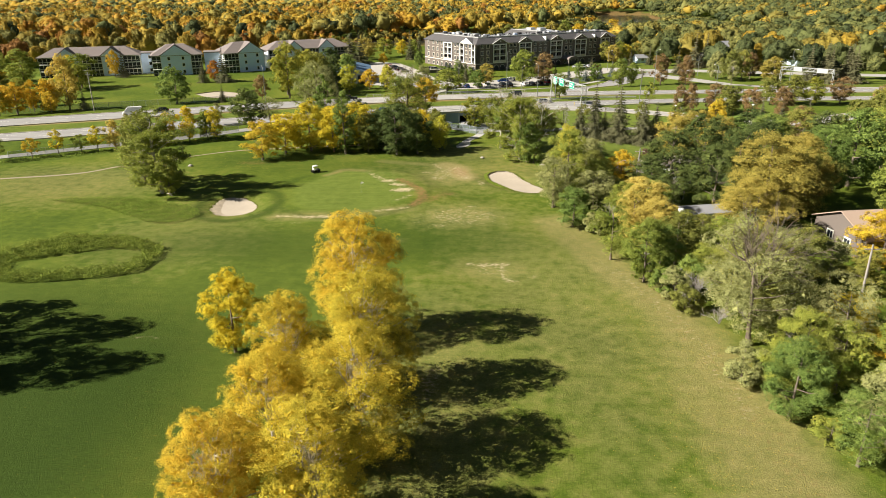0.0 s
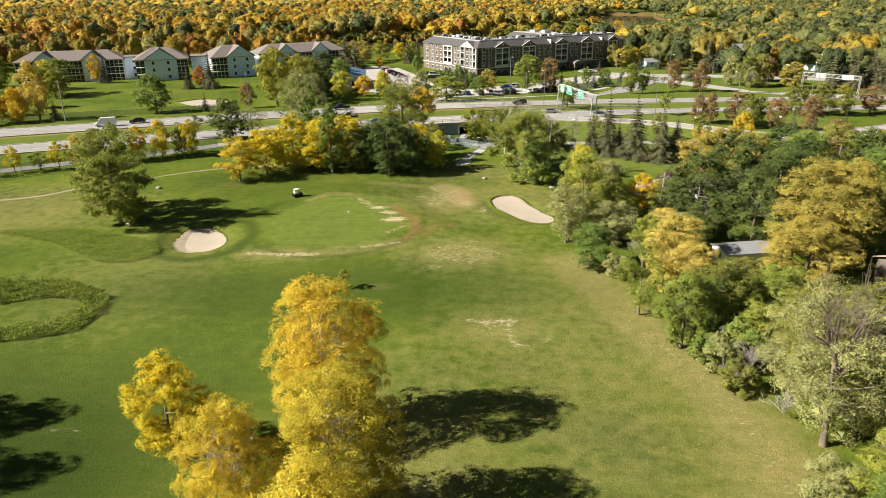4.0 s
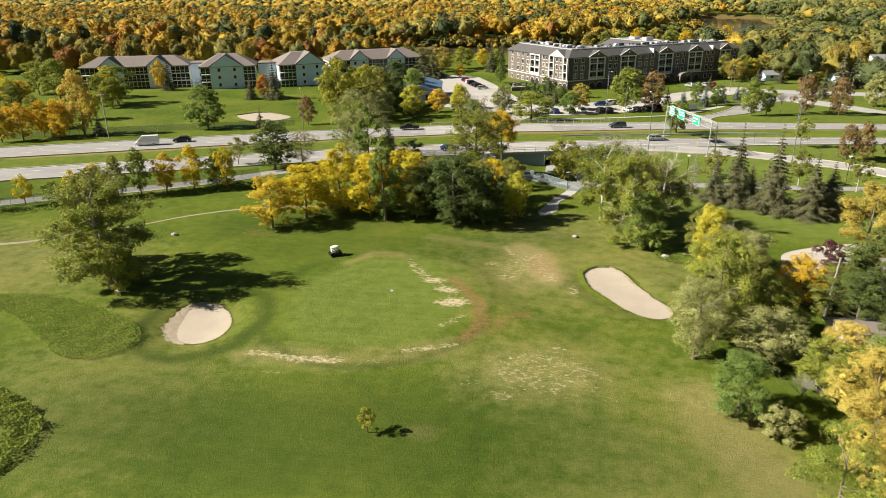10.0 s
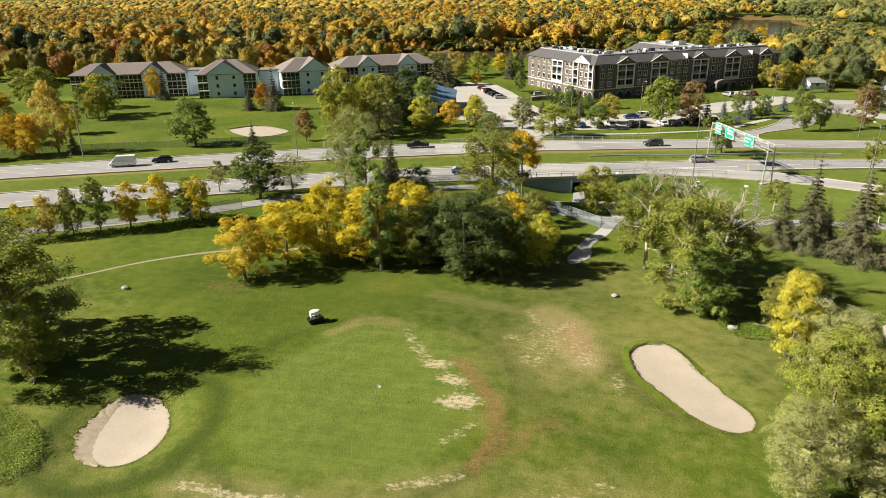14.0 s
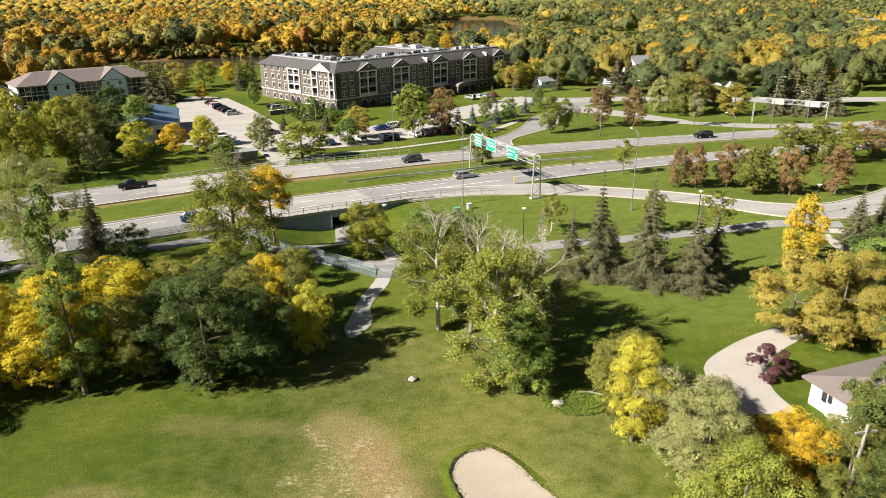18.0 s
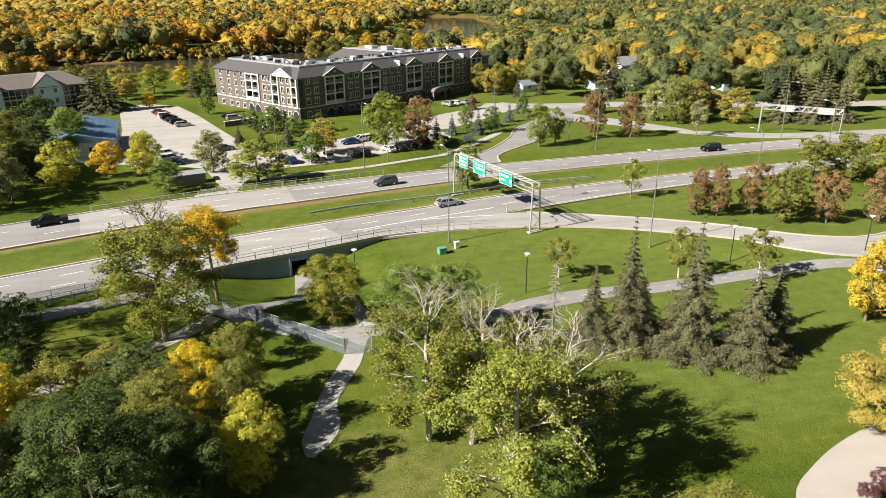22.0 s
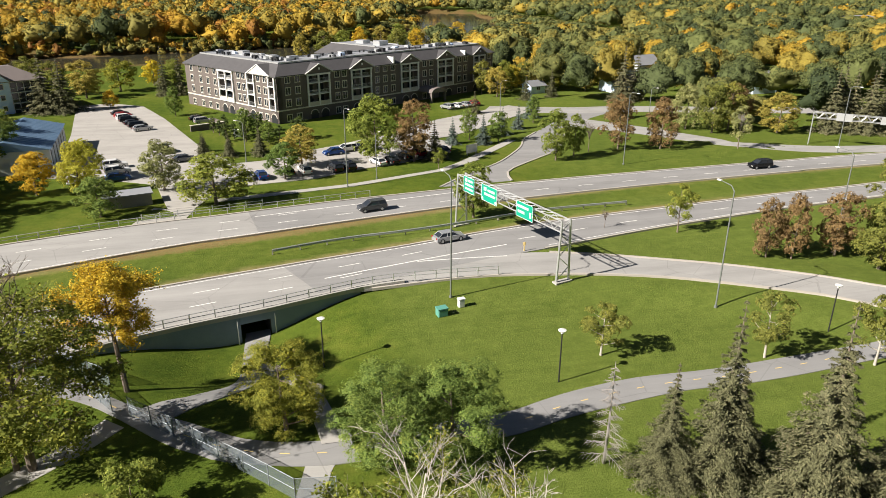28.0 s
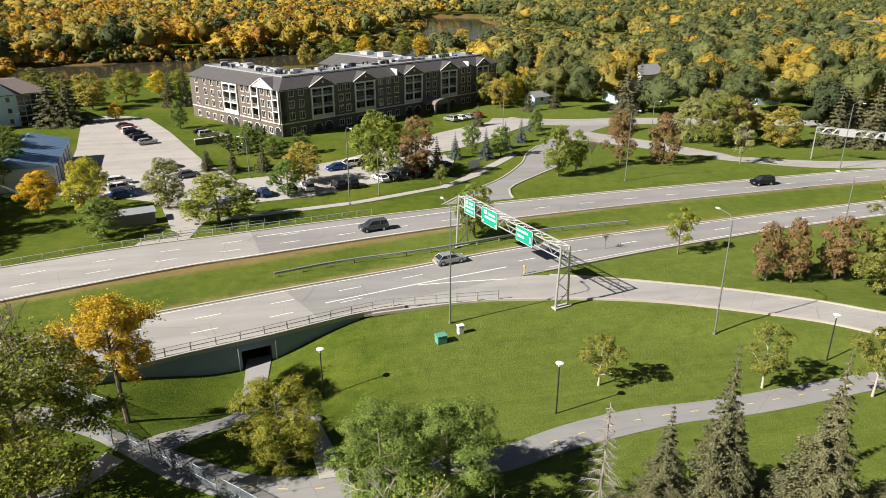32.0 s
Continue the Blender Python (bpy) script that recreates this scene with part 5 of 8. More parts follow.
VERGE = "on the highway verge"
for a in ((-45.3, 199, 18.4, 6.6, "sage", "sparse"), (-50, 205, 16, 5.6, "lime", "sparse"), (-41.5, 193, 16.5, 3.2, "green", "tall"), (-68.7, 255, 20, 7.6, "turning", "big"), (-43.3, 279.4, 7.8, 4.3, "gold", "mid"),
          (-37, 287, 8.2, 4.0, "lemon", "mid"), (-57.6, 278, 9.5, 5.6, "dark", "big"), (-62, 268, 12, 5.6, "olive", "big"), (-66, 272, 16, 6.2, "turning", "big"), (-70.4, 300, 12.6, 8.4, "olive", "far"), (-64.8, 197.4, 11, 6.2, "dark", "round"),
          (-60, 202, 8, 4, "sage", "sparse"), (-75, 200, 6.6, 2.5, "sage", "small"), (-80, 318, 10, 6, "olive", "far"), (-60, 290, 12, 6, "dark", "far"), (-76, 284, 12, 6, "lime", "far"), (-33, 196, 9, 4, "dark", "mid"), (-55, 298, 12, 6, "green", "far"), (-63, 282, 14, 6.4, "olive", "far"), (-74, 292, 13, 6.6, "dark", "far"), (-72, 264, 15, 6.4, "lime", "far"), (-58, 308, 11, 6, "lime", "far"), (-66, 316, 13, 8, "dark", "far")):
    tree(*a, VERGE)
spruce(-40.5, 206.2, 12.8, 3.3, where="beside the shared path")
ROWC = ("yellow", "lime", "yellow", "gold", "lime", "olive", "pale")
for i, a in enumerate(((-69.3, 183.2, 8.7, 3.0), (-72, 184, 8, 3.2), (-75.8, 181.4, 9.4, 3.0), (-80.5, 178.8, 8.2, 3.0), (-84.7, 176.3, 9.6, 2.9), (-88.2, 174, 8.6, 2.5), (-91.2, 171.8, 7.6, 2.7), (-94.6, 169.6, 6.6, 2.5), (-98, 168, 4.6, 2.6), (-102.7, 165.8, 6.2, 2.4), (-107, 162, 5, 2.4), (-113, 158, 6, 2.6))):
    tree(*a, ROWC[i % 7], "mid" if a[2] > 7 else "small", "in the row along the fence", group="row of young trees along the fence")
# hedge of trees between the fairway and the houses
HEDGE = "in the overgrown boundary hedge"
for a in ((15.8, 127.2, 9.8, 3.4, "sage", "sparse"), (23.6, 143.6, 9.6, 4.4, "sage", "mid"), (30.6, 143.2, 7.2, 3.8, "gold", "mid"), (17.9, 116, 7, 3.9, "green", "mid"), (15.4, 126.6, 9.2, 4.2, "sage", "sparse"), (18.5, 131.6, 13.6, 5.0, "lime", "mid"),
          (21.7, 101, 9.4, 3.4, "lime", "sparse"), (20.9, 113, 3.6, 2.6, "sage", "bush"), (26.2, 107.6, 9, 3.4, "pale", "mid"), (28.7, 104.6, 8.4, 4.4, "pale", "mid"), (29.5, 115.4, 8.6, 4.8, "pale", "mid"), 
          (21.3, 154, 9.6, 4.4, "olive", "mid"), (22.6, 125.8, 7.4, 4.8, "sage", "mid"), (34.0, 140.5, 7, 4.2, "olive", "mid"), (38.4, 144.6, 8, 3.0, "olive", "mid"), (24.9, 93, 9.4, 3.6, "lime", "mid"), (30.8, 99.6, 8.4, 4.2, "olive", "mid"), (24.4, 133, 8, 4.4, "lime", "mid"),
          (32, 121, 7, 4.2, "green", "mid"), (24.2, 140.6, 7.8, 3.6, "olive", "mid"), (50.5, 119, 15.5, 9.4, "locust", "big"), (44, 108, 11, 6.4, "locust", "big"), (46, 94, 8, 5.4, "olive", "mid"), (38, 100, 7.4, 4.8, "lime", "mid"), (37, 109, 4.6, 3.0, "olive", "mid"), (33, 92, 6, 4.2, "lime", "mid"), (37, 78, 7, 4.4, "olive", "mid"), (30, 125, 6.4, 3.8, "pale", "mid"), (27, 121, 6.4, 3.6, "lime", "mid"), (28, 84, 3.6, 2.6, "olive", "bush"), (26.6, 90, 3.4, 2.4, "green", "bush"), (35, 136, 8, 4.4, "dark", "mid"), (37, 128, 7, 4, "dark", "mid"), (27.4, 95.4, 7.6, 3.6, "green", "mid"), (32.7, 83, 8.6, 4.4, "sage", "sparse"),
          (32.1, 62, 8.2, 3.6, "green", "mid"), (34, 58, 2.6, 2.0, "lime", "bush"), (34.9, 54.8, 7.4, 3.4, "green", "sparse"), (44.3, 76.6, 6.4, 4.2, "yellow", "mid"), (41.2, 90, 8, 5.2, "olive", "mid"), (41.6, 72.6, 9.8, 4.6, "sage", "sparse"),
          (34.2, 66, 9.4, 3.8, "lime", "mid"), (29.6, 68, 4.4, 3.2, "sage", "bush"), (28, 88, 4, 3, "sage", "bush"), (38, 66, 8, 4, "lime", "mid"), (39, 58, 8.6, 4, "sage", "mid"), (42, 64, 9, 4, "lime", "mid"), (31, 90, 5, 3.4, "green", "bush"),
          (36, 86, 7, 4, "pale", "mid"), (40, 82, 7, 4.4, "olive", "mid"), (47, 70, 8, 4.4, "gold", "mid")):
    tree(*a, HEDGE)
tree(32.9, 75.6, 15, 6.6, "sage", "sparse", HEDGE, 1.35, "bark")
tree(35, 84, 12, 5.4, "olive", "sparse", HEDGE, 1.15, "bark")
for a in ((28.6, 84.5, 5.0), (30.4, 87.0, 6.0), (33.8, 79.5, 6.2), (30.8, 79.4, 4.6), (38.4, 88.6, 6.4), (33.0, 94.5, 5.6), (24.6, 119.5, 5.0), (36.6, 72.0, 5.4), (26.6, 128.6, 4.8), (25.0, 150.6, 4.6)):
    ob = thing("bare_shrub", Matrix.LocRotScale((a[0], a[1], lz(a[0], a[1]) - 0.2 * a[2]), Euler((0, 0, a[0] * 3)), (a[2] / 8, a[2] / 8, a[2] / 10)), "tangled bare grey shrub in the overgrown boundary hedge", "shrub")
    part("brush", TWIGS[int(a[0]) % 2], None, ob, at=Matrix())
GARDEN = "in the gardens behind the houses"
for a in ((40, 141, 11.6, 6.4, "dark", "round"), (48.3, 147.6, 13.6, 6.4, "dark", "round"), (44, 126, 12, 5.6, "dark", "round"), (52, 138, 13, 6.4, "dark", "round"), (75.8, 143, 15.6, 8.2, "green", "big"), (89.6, 157, 14.5, 8, "lime", "big"),
          (68.1, 176, 9.8, 6.4, "dark", "round"), (62, 172, 9, 5.4, "green", "round"), (61, 150, 12, 6.2, "dark", "round"), (66, 134, 14, 6.8, "green", "big"), (72, 118, 13, 6.2, "lime", "big"), (59.4, 99, 9.4, 5.2, "gold", "mid"), (50.6, 95.0, 6.2, 3.4, "sage", "mid"), (53.5, 91.5, 6, 3.6, "olive", "mid"), (70, 90, 11, 6, "gold", "mid"),
          (80, 176, 10, 6, "olive", "round"), (78, 160, 12, 6.4, "dark", "round"), (96, 182, 11, 6, "olive", "big"), (92, 138, 13, 7, "lime", "big"), (100, 166, 13, 6.4, "dark", "big"), (84, 186, 9, 5, "russet", "mid"), (108, 194, 11, 6, "olive", "mid"), (58, 126, 14, 7.4, "locust", "big"),
          (58, 122, 12, 6, "olive", "round"), (112, 152, 13, 7, "green", "far"), (118, 178, 12, 7, "gold", "far"), (128, 200, 11, 6.4, "olive", "far"), (106, 128, 13, 7, "green", "far"), (140, 190, 12, 7, "green", "far"), (134, 168, 13, 7, "lime", "far"), (90, 120, 12, 6, "green", "far"),
          (150, 206, 12, 7, "olive", "far"), (56, 84, 8, 5, "sage", "mid"), (64, 80, 9, 5, "gold", "mid"), (76, 104, 12, 6, "lime", "far"), (160, 225, 11, 7, "gold", "far"), (130, 230, 9, 5.4, "russet", "far"), (118, 214, 9, 5, "olive", "far"), (146, 238, 9, 5.4, "olive", "far"),
          (66, 160, 12, 6, "green", "round"), (56, 166, 10, 5, "olive", "round")):
    tree(*a, GARDEN)
for a in ((76, 192, 10, 3), (82, 194, 9, 2.8), (72, 182, 11, 3.2), (88, 192, 10, 3)):
    spruce(*a, where=GARDEN)


# woods out to the horizon

def canopy(rng, name, x, y, z, h, r, tint, fine, quads, leaf, label, lobes=18):
    """A body of rounded lobes for each tree, with leaf clumps over it; joined."""
    n = len(x)
    bm = bmesh.new()
    bmesh.ops.create_icosphere(bm, subdivisions=fine, radius=1.0)
    bv = np.array([v.co[:] for v in bm.verts])
    bf = np.array([[v.index for v in f.verts] for f in bm.faces])
    bm.free()
    k = len(bv)
    c = ball(rng, n * lobes).reshape(n, lobes, 3)
    c[:, :, 2] = np.where(c[:, :, 2] < -0.45, -c[:, :, 2], c[:, :, 2])
    c[:, 0] = (0, 0, 1)
    c = c * rng.uniform(0.52, 0.84, (n, lobes, 1))
    lr = rng.uniform(0.22, 0.40, (n, lobes)) * (18 / max(lobes, 18)) ** 0.5
    along = np.einsum("kc,nmc->nkm", bv, c)
    reach = along + np.sqrt(np.maximum(lr[:, None] ** 2 - (c ** 2).sum(2)[:, None] + along ** 2, 0))
    reach = np.where(lr[:, None] ** 2 - (c ** 2).sum(2)[:, None] + along ** 2 > 0, reach, 0).max(2)
    reach = np.maximum(reach, 0.50) * rng.uniform(0.93, 1.03, (n, k))
    size = np.stack([r, r, h * 0.5], 1)[:, None, :]
    at = np.stack([x, y, z + h * 0.5], 1)[:, None, :]
    body = bv[None] * (reach * (0.95 if quads else 1.05))[:, :, None] * size + at
    body[:, :, 2] = np.maximum(body[:, :, 2], z[:, None] + 0.4)
    faces = (bf[None] + (np.arange(n) * k)[:, None, None]).reshape(-1, 3)
    me = fast_mesh(name, body.reshape(-1, 3), faces, LEAF["forest"], dict(tint=np.repeat(tint, k)))
    tagged(new(name, me), label, "woods", kind="stuff")
    if quads:
        own = rng.integers(lobes, size=(n, quads))
        d = np.take_along_axis(c, own[:, :, None], 1)
        e = ball(rng, n * quads).reshape(n, quads, 3) + 1.1 * d
        e /= np.linalg.norm(e, axis=2)[:, :, None]
        rad = np.take_along_axis(lr, own, 1) * rng.uniform(0.93, 1.08, (n, quads))
        p = (d + e * rad[:, :, None]) * size + at
        p[:, :, 2] = np.maximum(p[:, :, 2], z[:, None] + 0.5)
        v, q = leaf_tris(rng, p.reshape(-1, 3), (1.0 * e + (0.42 if lobes > 24 else 0.24) * rng.normal(size=d.shape) + np.array([0, 0, 0.15])).reshape(-1, 3), leaf)
        tt = np.repeat(np.repeat(tint, quads) + rng.normal(0, 0.022, n * quads), 3)
        tagged(new("woods_leaves", fast_mesh("woods_leaves", v, q, LEAF["forest"], dict(tint=np.clip(tt, 0, 1)))), "leaf clumps of " + label, "woods", kind="stuff")


def build_woods(name, y0, y1, gap, quads, label, leaf=0.075, side=0, lo=-1.02, hi=1.1):
    rng = np.random.default_rng(int(y0) + side)
    xs = np.arange(lo * (y1 - 40), hi * (y1 - 60), gap)
    gx, gy = np.meshgrid(xs, np.arange(y0, y1, gap))
    x = gx.ravel() + rng.uniform(-0.5, 0.5, gx.size) * gap
    y = gy.ravel() + rng.uniform(-0.5, 0.5, gx.size) * gap
    keep = (x > lo * (y - 30)) & (x < hi * (y - 70))
    keep &= line_dist(x, y, RIVER) > 39
    # open ground round the buildings, streets and lawns
    near = line_dist(x, y, RIVER)
    south = (y < np.interp(x, RIVER[:, 0], RIVER[:, 1]))
    lawn = south & (x < 74) & (x > -215)
    keep &= ~(lawn & ~((y > 352) & (x < -112)))
    keep &= ~((x >= 62) & (x < 82) & (y < 400) & south)
    keep &= ~((y > 285) & (y < 352) & (x > 55) & (x < 112))
    street = np.array([(60, 348), (100, 339), (152, 326), (230, 313), (420, 295)])
    keep &= ~(line_dist(x, y, street) < 11)
    keep &= ~((x > 92) & (y < 305) & (x < 175))
    for cx, cy, r in ((80, 372, 9), (114, 372, 9), (137, 403, 9), (150, 371, 8), (207, 385, 10), (158, 361, 8), (330, 520, 26), (430, 640, 30)):
        keep &= np.hypot(x - cx, y - cy) > r
    keep &= ~((y < 430) & ((x > 60) | (x < -108)))
    x, y = x[keep], y[keep]
    n = len(x)
    h = rng.uniform(9, 17.5, n) * (1.0 + 0.08 * np.sin(x * 0.02) * np.cos(y * 0.017))
    h = np.where((x > 70) & (y < 620), h * 0.85, h)
    # the low bank before the river bend
    bend = (x > 50) & (x < 235) & (y > 540) & (y < 960) & (line_dist(x, y, RIVER) < 150) & (x > 0.30 * (y - 540) + 20)
    h = np.where(bend, h * 0.3, h)
    r = gap * rng.uniform(0.46, 0.76, n)
    golden = smoothstep(190, -30, x - 0.18 * (y - 500))
    patch = 0.5 + 0.5 * np.sin(x * 0.031 + 1.3 * np.sin(y * 0.021)) * np.cos(y * 0.027 + x * 0.006)
    tint = np.clip(rng.normal(0.27, 0.08 + 0.06 * golden) + 0.37 * golden + 0.22 * (patch - 0.5), 0.02, 1.0)
    tint = np.where(rng.uniform(size=n) < 0.20, rng.uniform(0.02, 0.22, n), tint)
    tint = np.where(rng.uniform(size=n) < 0.06, rng.uniform(0.52, 0.78, n), tint)
    z = land(x, y)
    canopy(rng, name, x, y, z, h, r, tint, 3 if y0 < 400 else 2 if y0 < 600 else 1, quads, leaf * gap, label)


build_woods("woods", 296, 470, 11.0, 900, "golden autumn woods along the river", 0.040)
build_woods("woods", 470, 720, 12.5, 340, "golden autumn woods beyond the river", 0.056)
build_woods("woods", 720, 1100, 14.0, 80, "golden and green autumn woods far off", 0.085)
build_woods("woods", 1100, 2300, 21.0, 0, "distant autumn woods out to the horizon", 0.1)


def fringe(x0, x1, y0, y1, gap, label, ok, seed, warm):
    """The nearest edge of the woods, leafier than the rest and joined."""
    rng = np.random.default_rng(seed)
    rows = []
    for yy in np.arange(y0, y1, gap):
        for xx in np.arange(x0, x1, gap):
            x, y = xx + rng.uniform(-0.42, 0.42) * gap, yy + rng.uniform(-0.42, 0.42) * gap
            h, r, t = rng.uniform(7, 17), rng.uniform(0.38, 0.64) * gap, np.clip(warm + rng.choice((-0.2, -0.06, 0.03, 0.24, 0.38), p=(0.32, 0.28, 0.22, 0.12, 0.06)) + rng.normal(0, 0.035), 0.03, 1)
            if ok(x, y):
                rows.append((x, y, lz(x, y), h, r, t))
    x, y, z, h, r, t = np.array(rows).T
    canopy(rng, "woods_edge", x, y, z, h, r, t, 3, 2600, 0.27, label, 40)


def bank_brush():
    """Low brush along the wooded far bank of the river; joined."""
    rng = np.random.default_rng(23)
    l = even(smooth_line(RIVER[:6], 10), 330)
    t = np.gradient(l, axis=0)
    nm = np.c_[-t[:, 1], t[:, 0]] / np.linalg.norm(t, axis=1)[:, None]
    p = np.concatenate([l + nm * rng.uniform(a, a + 4, len(l))[:, None] + rng.normal(size=l.shape) for a in (37, 41)])
    p = p[(p[:, 0] > -620) & (p[:, 1] > p[:, 0] * -0.95)]
    n = len(p)
    canopy(rng, "bank_brush", p[:, 0], p[:, 1], land(p[:, 0], p[:, 1]) - 0.5, rng.uniform(3.5, 8, n), rng.uniform(2.4, 4.2, n), np.clip(rng.normal(0.5, 0.25, n), 0.05, 1), 2, 120, 0.4, "low autumn brush along the river bank", 7)


bank_brush()
STREET = np.array([(60, 348), (100, 339), (152, 326), (230, 313), (420, 295)], float)
HOUSES = ((82, 372), (114, 373), (137, 404), (150, 371), (207, 385), (158, 361))


def east_ok(x, y):
    if line_dist(np.array(x), np.array(y), STREET) < 12 or (x < 112 and y < 356) or (x < 90 and y < 366) or (x < 78 and y < 398) or x > 1.0 * (y - 75) or (x < 178 and y < 304):
        return False
    for a, b in HOUSES:
        # a gap in the trees before each house, on the side of the park
        ux, uy = a / math.hypot(a, b - 140), (b - 140) / math.hypot(a, b - 140)
        along, across = (x - a) * ux + (y - b) * uy, abs((x - a) * uy - (y - b) * ux)
        if across < 3.6 and -16 < along < 8:
            return False
    return True


fringe(64, 400, 286, 432, 12.5, "olive and yellow garden trees among the houses", east_ok, 11, 0.28)
fringe(-340, -108, 356, 432, 11, "golden trees behind the riverside apartments", lambda x, y: line_dist(np.array(x), np.array(y), RIVER) > 38 and x > -1.0 * (y - 60) and (y > 372 or x < -212), 12, 0.6)


# rough grass, bunkers and stones

def tufts(name, inside, x0, x1, y0, y1, count, size, colour, label, height=0.0):
    rng = np.random.default_rng(len(name) + count)
    x, y = rng.uniform(x0, x1, count * 3), rng.uniform(y0, y1, count * 3)
    m = inside(x, y)
    x, y = x[m][:count], y[m][:count]
    n = len(x)
    hum = height * (0.55 + 0.45 * np.sin(x * 1.1 + 1.5 * np.sin(y * 0.7)) * np.cos(y * 1.3 + np.sin(x * 0.9)))
    p = np.c_[x, y, land(x, y) + 0.12 + hum * rng.uniform(0.1, 1, n)]
    nr = np.c_[rng.normal(size=n) * 0.5, rng.normal(size=n) * 0.5, np.abs(rng.normal(size=n)) * 0.6 + 0.5]
    v, q = leaf_tris(rng, p, nr, size)
    return tagged(new(name, fast_mesh(name, v, q, LEAF[colour])), label, "rough grass", kind="stuff")


def inside_of(pts):
    p = np.array(smooth_line(list(pts) + [pts[0]], 1.5))

    def test(x, y):
        c = np.zeros(np.shape(x), bool)
        for a, b in zip(p, np.roll(p, -1, 0)):
            c ^= ((a[1] > y) != (b[1] > y)) & (x < (b[0] - a[0]) * (y - a[1]) / (b[1] - a[1] + 1e-12) + a[0])
        return c
    return test


ISLAND = inside_of([(-82, 127.6), (-74, 129.4), (-66, 129.0), (-58, 126.6), (-51.4, 123.6), (-48.4, 119.6), (-50, 115.8), (-54.2, 114.6), (-60, 117.6), (-67, 122.4), (-75, 125.6)])
RING_OUT = inside_of([(-72, 101), (-67, 107), (-61, 108.6), (-54, 107), (-47.6, 103), (-46.6, 98), (-47.2, 93.6), (-54, 90.4), (-63, 88.6), (-70, 91), (-74, 96)])
RING_IN = inside_of([(-68, 96), (-63, 99.2), (-56, 102.6), (-50.4, 101.2), (-49.6, 98.4), (-51.6, 95), (-58, 93), (-65, 92.6)])
tufts("rough_grass", ISLAND, -92, -44, 110, 136, 42000, 0.066, "dry_grass", "long uncut rough grass in a tapering island", 0.75)
tufts("rough_grass", lambda x, y: RING_OUT(x, y) & ~RING_IN(x, y), -78, -42, 84, 112, 30000, 0.10, "weeds", "tall dark weeds round a sunken hollow", 1.25)
tufts("rough_grass", lambda x, y: blob(x, y, 17.8, 158.4, 3.6, 3.2, 0) > 0.5, 11, 25, 152, 164, 6000, 0.07, "dry_grass", "long grass under the cottonwoods", 0.4)
tufts("rough_grass", lambda x, y: np.abs(y - (0.62 * x + 226.4)) < 3.0, -112, -66, 152, 190, 7000, 0.14, "dry_grass", "long grass along the fence row", 0.4)


